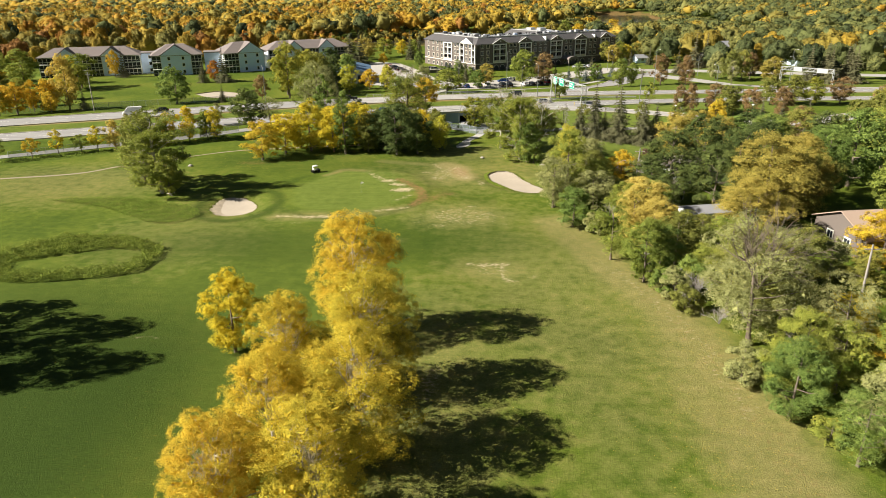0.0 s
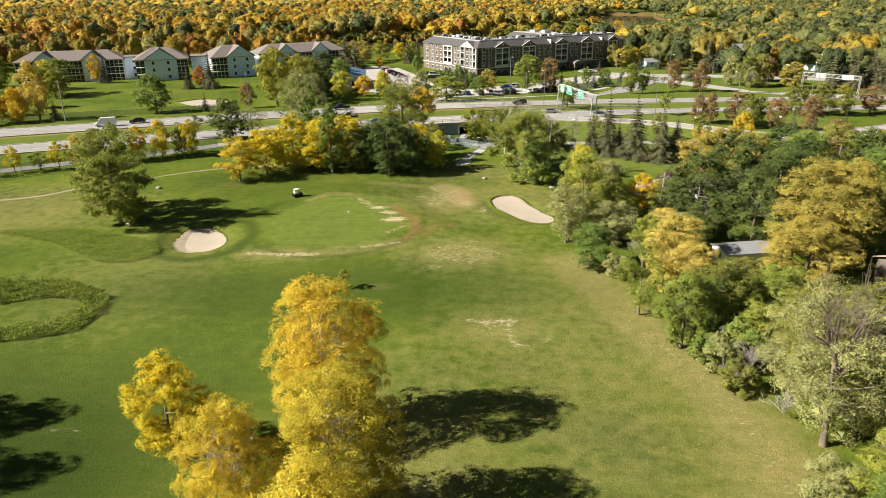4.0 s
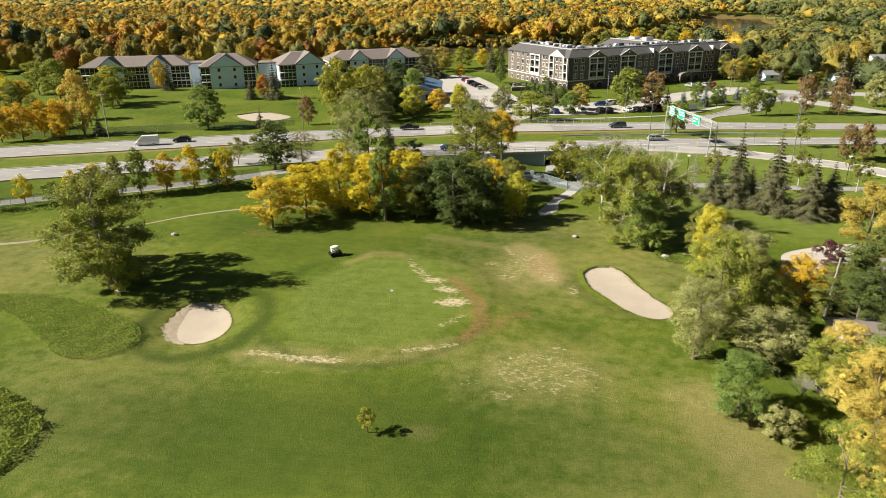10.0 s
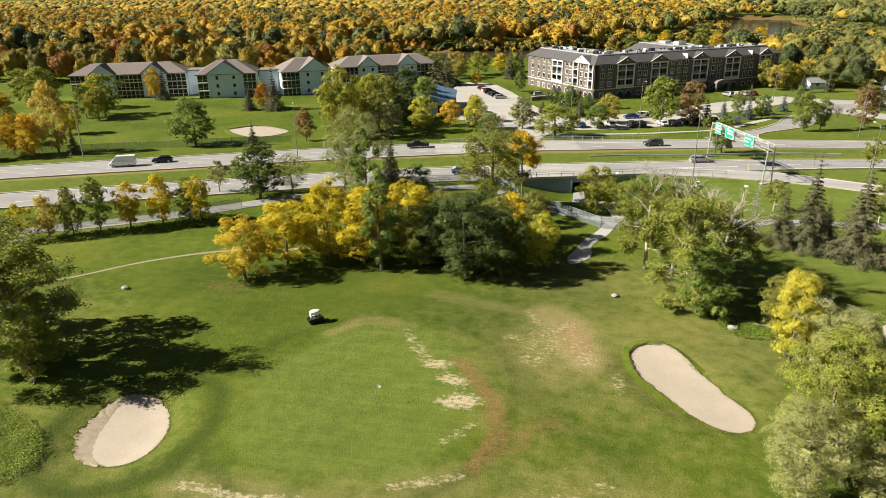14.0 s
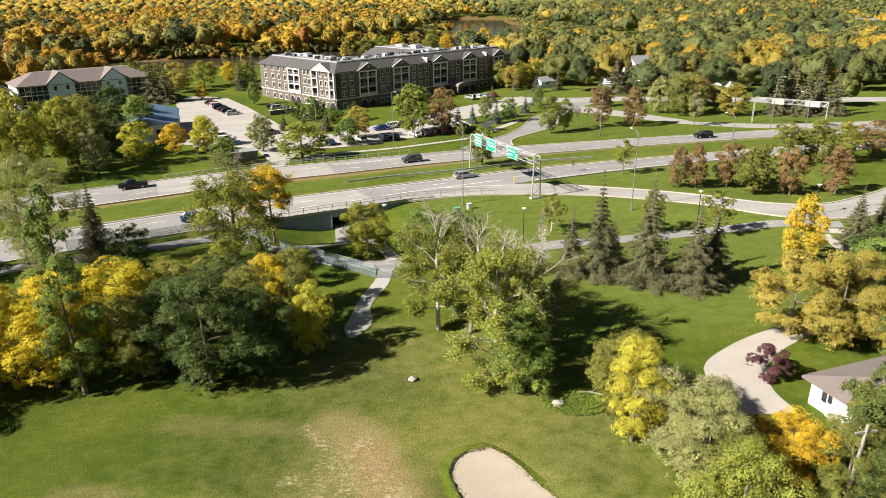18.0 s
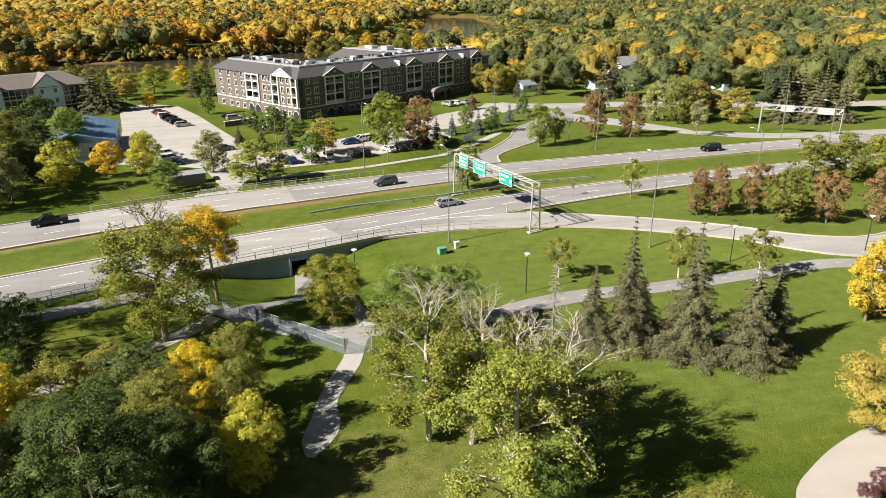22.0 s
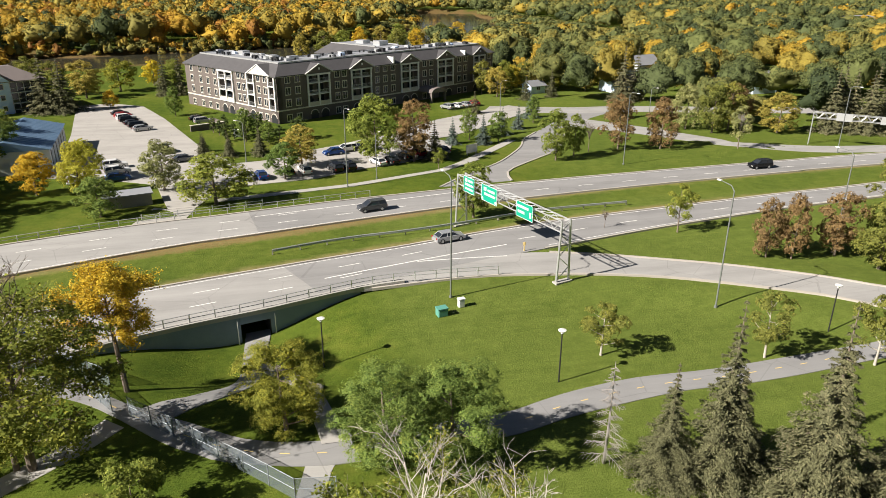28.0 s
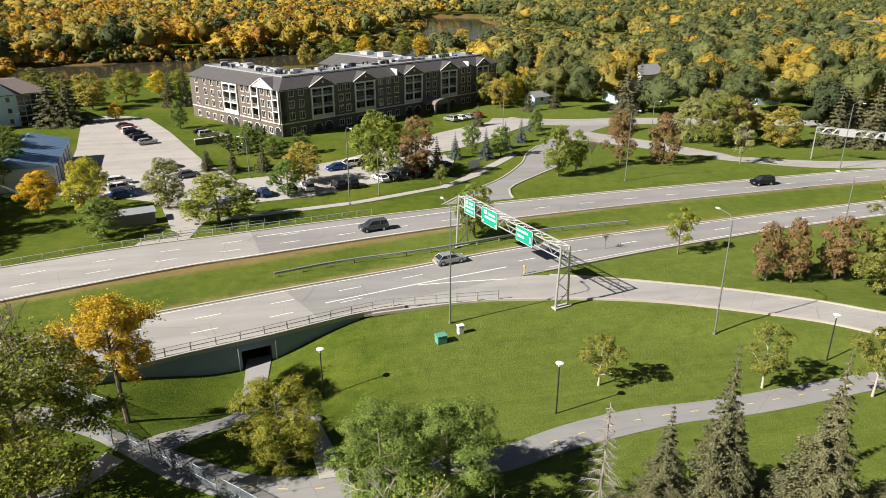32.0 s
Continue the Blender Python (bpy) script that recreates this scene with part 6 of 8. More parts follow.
def bunker(pts, label, lip=0.0, dirt=0.0, seed=1):
    """Raked sand with a ragged edge, a turf lip on the side away from the light's path and crumbled dirt beside it."""
    rng = np.random.default_rng(seed)
    line = np.array(smooth_line(list(pts) + [pts[0]], 0.35))[:-1]
    c = line.mean(0)
    n = len(line)
    d = (line - c) / np.linalg.norm(line - c, axis=1)[:, None]
    rough = rng.normal(size=n) * 0.055 + np.repeat(rng.normal(size=n // 4 + 1), 4)[:n] * 0.07
    line = line + d * rough[:, None]
    ob = thing("bunker", (c[0], c[1], 0), label, "sand bunker", kind="structure")

    def at(p, up):
        return (p[0] - c[0], p[1] - c[1], lz(*p) + up)
    g = Geo()
    for s, up in ((1.0, 0.035), (0.95, 0.07), (0.8, 0.10), (0.5, 0.11), (0.2, 0.12)):
        g.v += [at(c + (p - c) * s, up) for p in line]
    for k in range(4):
        g.f += [(k * n + i, k * n + (i + 1) % n, (k + 1) * n + (i + 1) % n, (k + 1) * n + i) for i in range(n)]
    g.f.append(tuple(4 * n + i for i in range(n)))
    part("sand", g.mesh("sand", MAT["sand"], True), None, ob)
    west = np.clip(0.30 - d[:, 0] + 0.35 * d[:, 1], 0, 1) ** 0.7
    if lip:
        turf_g, face = Geo(), Geo()
        for i, p in enumerate(line):
            h = lip * west[i] * (0.85 + 0.3 * rng.uniform())
            turf_g.v += [at(p + d[i] * 0.05, 0.03 + h), at(p + d[i] * 0.30, 0.02 + h * 0.82), at(p + d[i] * 0.75, h * 0.35), at(p + d[i] * 1.3, -0.04)]
            face.v += [at(p - d[i] * 0.03, 0.0), at(p + d[i] * 0.06, 0.025 + h)]
        for i in range(n):
            j = (i + 1) % n
            if west[i] > 0.05:
                turf_g.f += [(4 * i + k, 4 * j + k, 4 * j + k + 1, 4 * i + k + 1) for k in range(3)]
                face.f.append((2 * i, 2 * j, 2 * j + 1, 2 * i + 1))
        part("lip", turf_g.mesh("lip", MAT["turf"], True), None, ob, "rounded turf lip")
        part("face", face, MAT["soil"], ob, "cut soil face")
    if dirt:
        g = Geo()
        for i, p in enumerate(line):
            w = dirt * max(0.0, -d[i][0] * 0.9 - 0.25 * d[i][1]) * rng.uniform(0.75, 1.2)
            g.v += [at(p - d[i] * 0.35 * min(1, w), 0.085), at(p + d[i] * w * 0.5, 0.06 + rng.uniform(0, 0.05)), at(p + d[i] * w, 0.015)]
        for i in range(n):
            j = (i + 1) % n
            if d[i][0] < 0.1:
                g.f += [(3 * i + k, 3 * j + k, 3 * j + k + 1, 3 * i + k + 1) for k in range(2)]
        part("dirt", g, MAT["dirt"], ob, "crumbled brown dirt and pebbles")
    m = n * 16
    k = rng.integers(0, n, m)
    away = np.abs(rng.normal(0.05, 0.16, m)) - 0.04
    p = line[k] + d[k] * (away + np.where(d[k, 0] < 0, dirt * np.maximum(0, -d[k, 0] * 0.9), 0))[:, None] + rng.normal(size=(m, 2)) * 0.12
    q = np.c_[p - c, land(p[:, 0], p[:, 1]) + 0.05 + lip * west[k] * np.exp(-np.abs(away) * 1.5)]
    v, f = leaf_tris(rng, q, np.c_[rng.normal(size=(m, 2)) * 0.5, np.ones(m)], 0.055)
    part("grass_edge", fast_mesh("grass_edge", v, f, LEAF["fringe_grass"]), None, ob, "ragged grass edge")
    return ob


bunker([(-47.4, 126.2), (-47.9, 129.4), (-46.6, 131.5), (-43.6, 131.2), (-41.0, 128.4), (-39.8, 124.8), (-40.6, 121.8), (-43.2, 121.2), (-45.9, 123)], "pale sand bunker with a crumbling dirt edge", 0.0, 1.7, 4)
bunker([(3.4, 149.6), (4.9, 151.6), (8.0, 151.6), (10.4, 147.6), (12.8, 143.2), (14.7, 139.6), (14.2, 137.2), (12.2, 136.4), (9.9, 137.8), (6.8, 141.6), (4.2, 145.6)], "long pale sand bunker set in the turf", 0.26, 0.0, 5)
bunker([(-108.4, 264.4), (-102, 270.8), (-92, 268), (-88.6, 263), (-93.8, 256), (-102, 258)], "far pale sand bunker on the golf lawn", 0.3, 0.0, 6)


# buildings

def window_unit(parent, at, w=1.5, h=1.6, bars=1, trim="stone"):
    """A window with its trim, glass and glazing bar, facing local -y."""
    key = ("win", w, h, bars, trim)
    if key not in SHAPES:
        g = Geo()
        a, b = w / 2 + 0.14, w / 2
        out = [(-a, -0.2), (a, -0.2), (a, h + 0.22), (-a, h + 0.22)]
        inn = [(-b, 0.0), (b, 0.0), (b, h), (-b, h)]
        g.add([(x, y, z) for y in (-0.12, 0.01) for ring in (out, inn) for x, z in ring],
              [(i, (i + 1) % 4, 4 + (i + 1) % 4, 4 + i) for i in range(4)] + [(i, 8 + i, 8 + (i + 1) % 4, (i + 1) % 4) for i in range(4)] + [(4 + i, 4 + (i + 1) % 4, 12 + (i + 1) % 4, 12 + i) for i in range(4)])
        p = Geo().box(-w / 2, -0.03, 0, w / 2, 0.0, h)
        bar = Geo().box(-0.04, -0.07, 0, 0.04, -0.032, h)
        SHAPES[key] = (g.mesh("window", MAT[trim]), p.mesh("pane", MAT["glass"]), bar.mesh("glazing_bar", MAT["white"]))
    a, b, c = SHAPES[key]
    win = part("window", a, None, parent, at=at)
    part("pane", b, None, win, at=Matrix())
    if bars:
        part("glazing_bar", c, None, win, at=Matrix())
    return win


def hip(g, x0, y0, x1, y1, z0, z1, inset, over=0.5):
    x0, y0, x1, y1 = x0 - over, y0 - over, x1 + over, y1 + over
    i = inset + over
    v = [(x0, y0, z0 - 0.25), (x1, y0, z0 - 0.25), (x1, y1, z0 - 0.25), (x0, y1, z0 - 0.25), (x0, y0, z0), (x1, y0, z0), (x1, y1, z0), (x0, y1, z0),
         (x0 + i, y0 + i, z1), (x1 - i, y0 + i, z1), (x1 - i, y1 - i, z1), (x0 + i, y1 - i, z1)]
    return g.add(v, [(3, 2, 1, 0), (0, 1, 5, 4), (1, 2, 6, 5), (2, 3, 7, 6), (3, 0, 4, 7), (4, 5, 9, 8), (5, 6, 10, 9), (6, 7, 11, 10), (7, 4, 8, 11), (8, 9, 10, 11)])


def gable(g, m, w, z0, z1, depth):
    """A gabled roof end over a bay; local x along the front, -y outwards."""
    v = [(-w / 2, -0.5, z0), (w / 2, -0.5, z0), (0, -0.5, z1), (-w / 2, depth, z0), (w / 2, depth, z0), (0, depth, z1)]
    return g.add([m @ Vector(p) for p in v], [(0, 1, 2), (5, 4, 3), (0, 2, 5, 3), (2, 1, 4, 5), (1, 0, 3, 4)])


def brick_apartments():
    """Four storeys round a corner: two street wings and one at the back, with white loggias under gables."""
    ob = thing("apartment_building", pose(-1.9, 336.4, 0.0, 0, 0, 35.2), "long four-storey brown brick apartment building with white balconies and charcoal roof", "apartment building")
    F, EAVE, TOP, DEEP = 3.05, 12.3, 15.0, 1.7
    L, W, D = 89.0, 47.5, 17.0
    south = [(13.5, 8.0), (28.8, 8.0), (48.4, 8.0), (64.6, 8.0), (81.5, 6.5)]
    west = [(2.0, 3.4), (11.8, 4.0), (24.5, 8.0)]

    def side(m, length, bays, gables, wins, pair):
        """One facade; local x runs along it, -y is outwards."""
        edges, x = [], 0.0
        for c, w in sorted(bays):
            edges.append((x, c - w / 2 + 0.35))
            x = c + w / 2 - 0.35
        edges.append((x, length))
        for a, b in edges:
            if b - a > 0.1:
                part("wall", Geo().box(a, 0, F + 0.5, b, DEEP, EAVE, m), MAT["brick"], ob)
        part("base_wall", Geo().box(0, 0.0, -1.0, length, DEEP, F + 0.5, m), MAT["brick"], ob)
        part("stone_band", Geo().box(-0.06, -0.1, F + 0.15, length + 0.06, -0.002, F + 0.5, m), MAT["stone"], ob, "pale stone band")
        part("cornice", Geo().box(-0.3, -0.3, EAVE - 0.35, length + 0.3, -0.002, EAVE - 0.002, m), MAT["white"], ob, "white painted cornice")
        for c, w in bays:
            half = w / 2 - 0.35
            n = 2 if w > 5 else 1
            for k in (1, 2, 3):
                z = F * k + 0.5
                bal = part("balcony", Geo().box(c - half, -0.35, z - 0.22, c + half, DEEP, z, m), MAT["white"], ob)
                g = Geo().box(c - half, -0.33, z + 1.0, c + half, -0.27, z + 1.07, m)
                if k == 1 and w > 5:
                    g.box(c - half, -0.33, z, c + half, -0.2, z + 0.95, m)
                for i in range(int(w * 3)):
                    px = c - half + 2 * half * (i + 0.5) / int(w * 3)
                    g.box(px - 0.02, -0.32, z, px + 0.02, -0.28, z + 1.0, m)
                part("railing", g, MAT["stone"] if k == 1 and w > 5 else MAT["metal"], bal)
                for i in range(n):
                    cx = c - half + 2 * half * (i + 0.5) / n
                    part("patio_door", Geo().box(cx - 1.1, DEEP - 0.04, z + 0.05, cx + 1.1, DEEP - 0.004, z + 2.25, m), MAT["glass"], bal)
            for i in range(n + 1):
                px = c - half + 2 * half * i / n
                part("column", Geo().box(px - 0.19, -0.42, F + 0.3, px + 0.19, -0.04, EAVE - 0.3, m), MAT["white"], ob)
            if w > 5:
                part("lintel", Geo().box(c - half - 0.3, -0.45, EAVE - 0.75, c + half + 0.3, -0.02, EAVE - 0.36, m), MAT["white"], ob)
            for i in range(n):
                px = c - half + 2 * half * (i + 0.5) / n
                arch = [(px - 1.25, -0.8)] + [(px - 1.25 * math.cos(math.pi * q / 8), 1.3 + 1.05 * math.sin(math.pi * q / 8)) for q in range(9)] + [(px + 1.25, -0.8)]
                # flat near-black face on the solid wall paints the shade inside an arch
                g = Geo().add([m @ Vector((a, -0.06, b)) for a, b in arch], [tuple(range(len(arch)))])
                part("arch_opening", g, MAT["dark"], ob)
                ring = [(px - 1.35 * math.cos(math.pi * q / 8), 1.3 + 1.15 * math.sin(math.pi * q / 8)) for q in range(9)]
                g = Geo().tube([m @ Vector((a, -0.09, b)) for a, b in ring], [0.12] * 9, 4)
                part("arch_trim", g, MAT["stone"], ob)
        for c, w, rise in gables:
            g = gable(Geo(), m @ Matrix.Translation((c, 0, 0)), w + 1.4, EAVE - 0.02, EAVE + rise, 5.0)
            part("gable_roof", g, MAT["shingle"], ob)
            tri = [(-w / 2 - 0.3, EAVE - 0.1), (w / 2 + 0.3, EAVE - 0.1), (0, EAVE + rise - 0.35)]
            g = Geo().add([m @ Vector((c + a, y, b)) for y in (-0.62, -0.5) for a, b in tri], [(0, 1, 2), (5, 4, 3), (0, 3, 4, 1), (1, 4, 5, 2), (2, 5, 3, 0)])
            ped = part("pediment", g, MAT["stone"] if not pair else MAT["brick"], ob)
            for s in (-1, 1):
                g = Geo().tube([m @ Vector((c + s * (w / 2 + 0.65), -0.68, EAVE - 0.1)), m @ Vector((c, -0.68, EAVE + rise - 0.05))], [0.16, 0.16], 4)
                part("rake_board", g, MAT["white"], ped)
            g = Geo().tube([m @ Vector((c, -0.66, EAVE + rise * 0.42)), m @ Vector((c, -0.74, EAVE + rise * 0.42))], [0.32, 0.32], 10)
            part("roundel", g, MAT["white"], ped)
        for c in wins:
            for k in range(4):
                window_unit(ob, m @ Matrix.Translation((c, 0.0, F * k + (1.25 if k else 0.5))), 1.5, 1.7 if k else 1.5)

    ms = Matrix()
    side(ms, L, south, [(c, w, 2.3) for c, w in south], (3.4, 6.6, 20.0, 22.6, 35.0, 38.2, 41.4, 55.0, 58.0, 71.5, 74.5, 87.0), True)
    # the west wing looks out along local -x
    mw = Matrix.Rotation(radians(-90), 4, "Z") @ Matrix.Translation((-W, 0, 0))
    wbays = [(W - c, w) for c, w in west]
    side(mw, W, wbays, [(W - 7.5, 9.5, 2.6)], [W - c for c in (5.2, 8.2, 15.5, 18.0, 30.5, 34.5, 38.5, 43.5)], False)
    part("core", Geo().box(DEEP, DEEP + 0.002, -1, L - 0.02, D, EAVE - 0.01), MAT["brick"], ob)
    part("core", Geo().box(DEEP + 0.003, D - 0.02, -1, D, W - 0.02, EAVE - 0.015), MAT["brick"], ob)
    part("rear_wing", Geo().box(46, D, -1, 64, D + 26, EAVE - 0.02), MAT["brick"], ob)
    part("roof", hip(Geo(), 0, 0, L, D, EAVE, TOP, 3.6), MAT["shingle"], ob)
    part("roof", hip(Geo(), 0.02, 0.02, D, W, EAVE + 0.01, TOP + 0.015, 3.6), MAT["shingle"], ob)
    part("roof", hip(Geo(), 46, 4, 64, D + 26, EAVE + 0.02, TOP + 0.5, 3.6), MAT["shingle"], ob)
    part("flat_roof", Geo().box(4.2, 4.2, TOP, L - 4.2, D - 4.2, TOP + 0.05), MAT["flat_roof"], ob)
    part("flat_roof", Geo().box(4.25, 4.25, TOP + 0.02, D - 4.2, W - 4.2, TOP + 0.08), MAT["flat_roof"], ob)
    part("flat_roof", Geo().box(50, 8, TOP + 0.5, 60, D + 22, TOP + 0.56), MAT["flat_roof"], ob)
    for a in ((3.5, 3.5, L - 3.5, 3.9), (3.5, D - 3.9, L - 3.5, D - 3.5), (3.5, 3.9, 3.9, W - 3.9), (D - 3.9, D, D - 3.5, W - 3.9), (3.5, W - 3.9, D - 3.5, W - 3.5), (L - 3.9, 3.9, L - 3.5, D - 3.9), (49.6, D, 50, D + 22.4), (60, D, 60.4, D + 22.4)):
        part("parapet", Geo().box(a[0], a[1], TOP - 0.2, a[2], a[3], TOP + (0.8 if a[0] > 49 and a[2] < 61 else 0.3)), MAT["metal"], ob)
    for x, h in ((41.5, 1.9), (74, 1.6)):
        part("fire_wall", Geo().box(x - 0.25, -0.45, EAVE, x + 0.25, 4.5, EAVE + h), MAT["white"], ob)
    rng = random.Random(4)
    for i in range(34):
        x, y = rng.uniform(6, L - 6), rng.choice((5.6, 6.6, D - 6.2, D - 5.2))
        part("roof_vent", Geo().tube([(x, y, TOP), (x, y, TOP + 0.7), (x, y, TOP + 0.75)], [0.28, 0.28, 0.42], 6), MAT["black"], ob)
    for i in range(16):
        x, y = rng.choice((5.8, 6.8, D - 5.8)), rng.uniform(8, W - 6)
        part("roof_vent", Geo().tube([(x, y, TOP), (x, y, TOP + 0.8), (x, y, TOP + 0.85)], [0.28, 0.28, 0.42], 6), MAT["black"], ob)
    for x, y, sx, sy, h in ((9, 14, 3, 4, 1.6), (9, 22, 2.4, 5, 1.4), (10, 30, 3, 3, 1.8), (12, 9, 4, 2, 1.5), (20, 9, 3, 2, 1.2), (31, 10, 4, 2.4, 1.4), (44, 9, 3, 2, 1.3), (55, 20, 5, 4, 2.2), (56, 30, 4, 5, 1.6), (70, 9, 4, 2, 1.4)):
        part("roof_unit", Geo().box(x - sx / 2.6, y - sy / 2.6, TOP + 0.04, x + sx / 2.6, y + sy / 2.6, TOP + h * 0.7 + (0.5 if x in (55, 56) else 0)), MAT["metal"], ob)
    for i in range(30):
        x, y = (rng.uniform(6, L - 6), rng.uniform(7, D - 7)) if i < 18 else (rng.uniform(7, D - 7), rng.uniform(10, W - 6))
        sx, sy, h = rng.uniform(0.4, 1.1), rng.uniform(0.4, 0.9), rng.uniform(0.5, 1.2)
        part("roof_unit", Geo().box(x - sx, y - sy, TOP + 0.1, x + sx, y + sy, TOP + h), MAT[rng.choice(("metal", "black", "siding", "flat_roof"))], ob)
    g = Geo()
    ring = [(55 + 3.4 * math.cos(math.pi * q / 10), 3.0 + 1.5 * math.sin(math.pi * q / 10)) for q in range(11)]
    g.add([(a, y, b) for y in (-6.5, 0.0) for a, b in ring], [(i, i + 1, 12 + i, 11 + i) for i in range(10)] + [tuple(range(10, -1, -1))])
    for x in (52, 58):
        g.box(x - 0.3, -6.3, -1, x + 0.3, -5.7, 3.1)
    part("entrance_canopy", g, MAT["brown_shingle"], ob, "curved brown canopy over the entrance")
    return ob


brick_apartments()


def lodge(x, y, turn, length, depth, gables, plain=False, eave=9.0, top=13.2):
    """A three-storey wing of blue grey siding with hipped shingle roof and screened balconies."""
    ob = thing("apartment_block", pose(x, y, lz(x, y), 0, 0, turn), "three-storey apartment block with blue grey siding and brown roof", "apartment block", "riverside apartment blocks")
    part("wall", Geo().box(0, 1.5, -1, length, depth, eave), MAT["white_siding"], ob)
    inset = min(length, depth) * 0.42
    part("roof", hip(Geo(), 0, 0, length, depth, eave, top - 0.6, inset, 0.6), MAT["brown_shingle"], ob)
    for c, w in gables:
        part("bay_wall", Geo().box(c - w / 2, 0, -1, c + w / 2, 1.5, eave), MAT["siding"], ob)
        part("gable_roof", gable(Geo(), Matrix.Translation((c, -0.2, 0)), w + 1.6, eave - 0.02, top - 0.2, depth * 0.5), MAT["brown_shingle"], ob)
        tri = [(-w / 2 - 0.1, eave - 0.05), (w / 2 + 0.1, eave - 0.05), (0, top - 0.6)]
        g = Geo().add([Vector((c + a, yy, b)) for yy in (-0.78, -0.68) for a, b in tri], [(0, 1, 2), (5, 4, 3), (0, 3, 4, 1), (1, 4, 5, 2), (2, 5, 3, 0)])
        part("gable_end", g, MAT["siding"], ob)
        for s in (-1, 1):
            for k in range(3):
                if w > 6:
                    window_unit(ob, Matrix.Translation((c + s * w * 0.24, 0, 0.9 + 3 * k)), 1.0, 1.3, 0, "white")
    x0 = 0.0
    spans = []
    for c, w in sorted(gables):
        spans.append((x0, c - w / 2))
        x0 = c + w / 2
    spans.append((x0, length))
    for a, b in spans:
        if b - a < 1.5:
            continue
        for k in range(3):
            z = 3.0 * k
            bal = part("balcony", Geo().box(a + 0.05, 0.05, z + 2.6, b - 0.05, 1.5, z + 2.85), MAT["white"], ob)
            g = Geo().box(a + 0.1, 0.1, z + 0.9, b - 0.1, 0.18, z + 1.0)
            n = max(2, int((b - a) / 1.6))
            for i in range(n + 1):
                px = a + 0.15 + (b - a - 0.3) * i / n
                g.box(px - 0.07, 0.06, z, px + 0.07, 0.2, z + 2.6)
            part("screen_frame", g, MAT["white"], bal)
            part("screen", Geo().box(a + 0.1, 0.3, z, b - 0.1, 0.34, z + 2.6), MAT["glass"], bal)
    return ob


lodge(-199.6, 312.5, 21.5, 43, 15, [(12, 9), (31, 9)])
lodge(-150.6, 321.0, 24, 22, 17, [(10.5, 13)], top=14)
lodge(-120.4, 331.6, 36, 20, 17, [(13, 12)], top=14)
lodge(-104.4, 349.4, 32, 43, 15, [(13, 8), (30, 8)])
_ob = thing("link_building", pose(-160.5, 331, 0, 0, 0, 21), "flat-roofed blue grey link between apartment blocks", "link building")
part("wall", Geo().box(0, 0, -1, 10, 9, 9.2), MAT["siding"], _ob)
part("roof", Geo().box(-0.2, -0.2, 9.2, 10.2, 9.2, 9.6), MAT["brown_shingle"], _ob)
for _k in range(3):
    window_unit(_ob, Matrix.Translation((4, 0, 0.9 + 3 * _k)), 1.2, 1.3, 0, "white")
_ob = thing("link_building", pose(-131, 334, 0, 0, 0, 20), "flat-roofed blue grey link between apartment blocks", "link building")
part("wall", Geo().box(0, 0, -1, 12, 9, 9.2), MAT["siding"], _ob)
part("roof", Geo().box(-0.2, -0.2, 9.2, 12.2, 9.2, 9.6), MAT["brown_shingle"], _ob)


def simple_house(x, y, turn, w, d, eave, ridge, wall, roof, label, wins=(), chimney=False, over=0.5):
    ob = thing("house", pose(x, y, lz(x, y), 0, 0, turn), label, "house")
    part("wall", Geo().box(0, 0, -0.5, w, d, eave), MAT[wall], ob)
    g = Geo().add([(0.01, 0.01, eave), (0.01, d - 0.01, eave), (0.01, d / 2, ridge - 0.15), (w - 0.01, 0.01, eave), (w - 0.01, d - 0.01, eave), (w - 0.01, d / 2, ridge - 0.15)], [(0, 2, 1), (3, 4, 5), (0, 3, 5, 2), (1, 2, 5, 4)])
    part("gable_wall", g, MAT[wall], ob)
    for s in (0, 1):
        y0, y1 = (-over, d / 2) if s == 0 else (d + over, d / 2)
        ze = eave - (ridge - eave) * over / (d / 2)
        v = [(-over, y0, ze), (w + over, y0, ze), (w + over, y1, ridge), (-over, y1, ridge)]
        g = Geo().add(v + [(a, b, c + 0.16) for a, b, c in v], [(3, 2, 1, 0), (4, 5, 6, 7), (0, 1, 5, 4), (1, 2, 6, 5), (2, 3, 7, 6), (3, 0, 4, 7)])
        part("roof", g, MAT[roof], ob)
    for wx, wz, face in wins:
        m = Matrix.Translation((wx, 0, wz)) if face == "s" else Matrix.Rotation(radians(-90), 4, "Z") @ Matrix.Translation((-wx, 0, wz))
        window_unit(ob, m, 1.3, 1.1, 1, "white")
    if chimney:
        part("chimney", Geo().box(w * 0.6, d * 0.35, eave, w * 0.6 + 0.7, d * 0.35 + 0.7, ridge + 0.8), MAT["brick"], ob)
    return ob


BUNGALOW = thing("house", pose(42.2, 142.8, 0, 0, 0, 10), "white-sided bungalow with a low hipped brown roof", "house")
part("wall", Geo().box(0, 0, -0.5, 15, 11, 2.85), MAT["white_siding"], BUNGALOW)
part("roof", hip(Geo(), 0, 0, 15, 11, 2.86, 4.7, 5.2, 0.7), MAT["brown_shingle"], BUNGALOW)
part("chimney", Geo().box(8, 4.5, 3.5, 8.8, 5.3, 5.6), MAT["brick"], BUNGALOW)
for _y in (2.5, 5.5, 9.0):
    window_unit(BUNGALOW, Matrix.Rotation(radians(-90), 4, "Z") @ Matrix.Translation((-_y, 0, 1.1)), 1.2, 1.1, 1, "white")
_ob = thing("deck_rail", pose(40.4, 146.4, lz(40.4, 146.4)), "white slatted rail round a small deck", "deck rail")
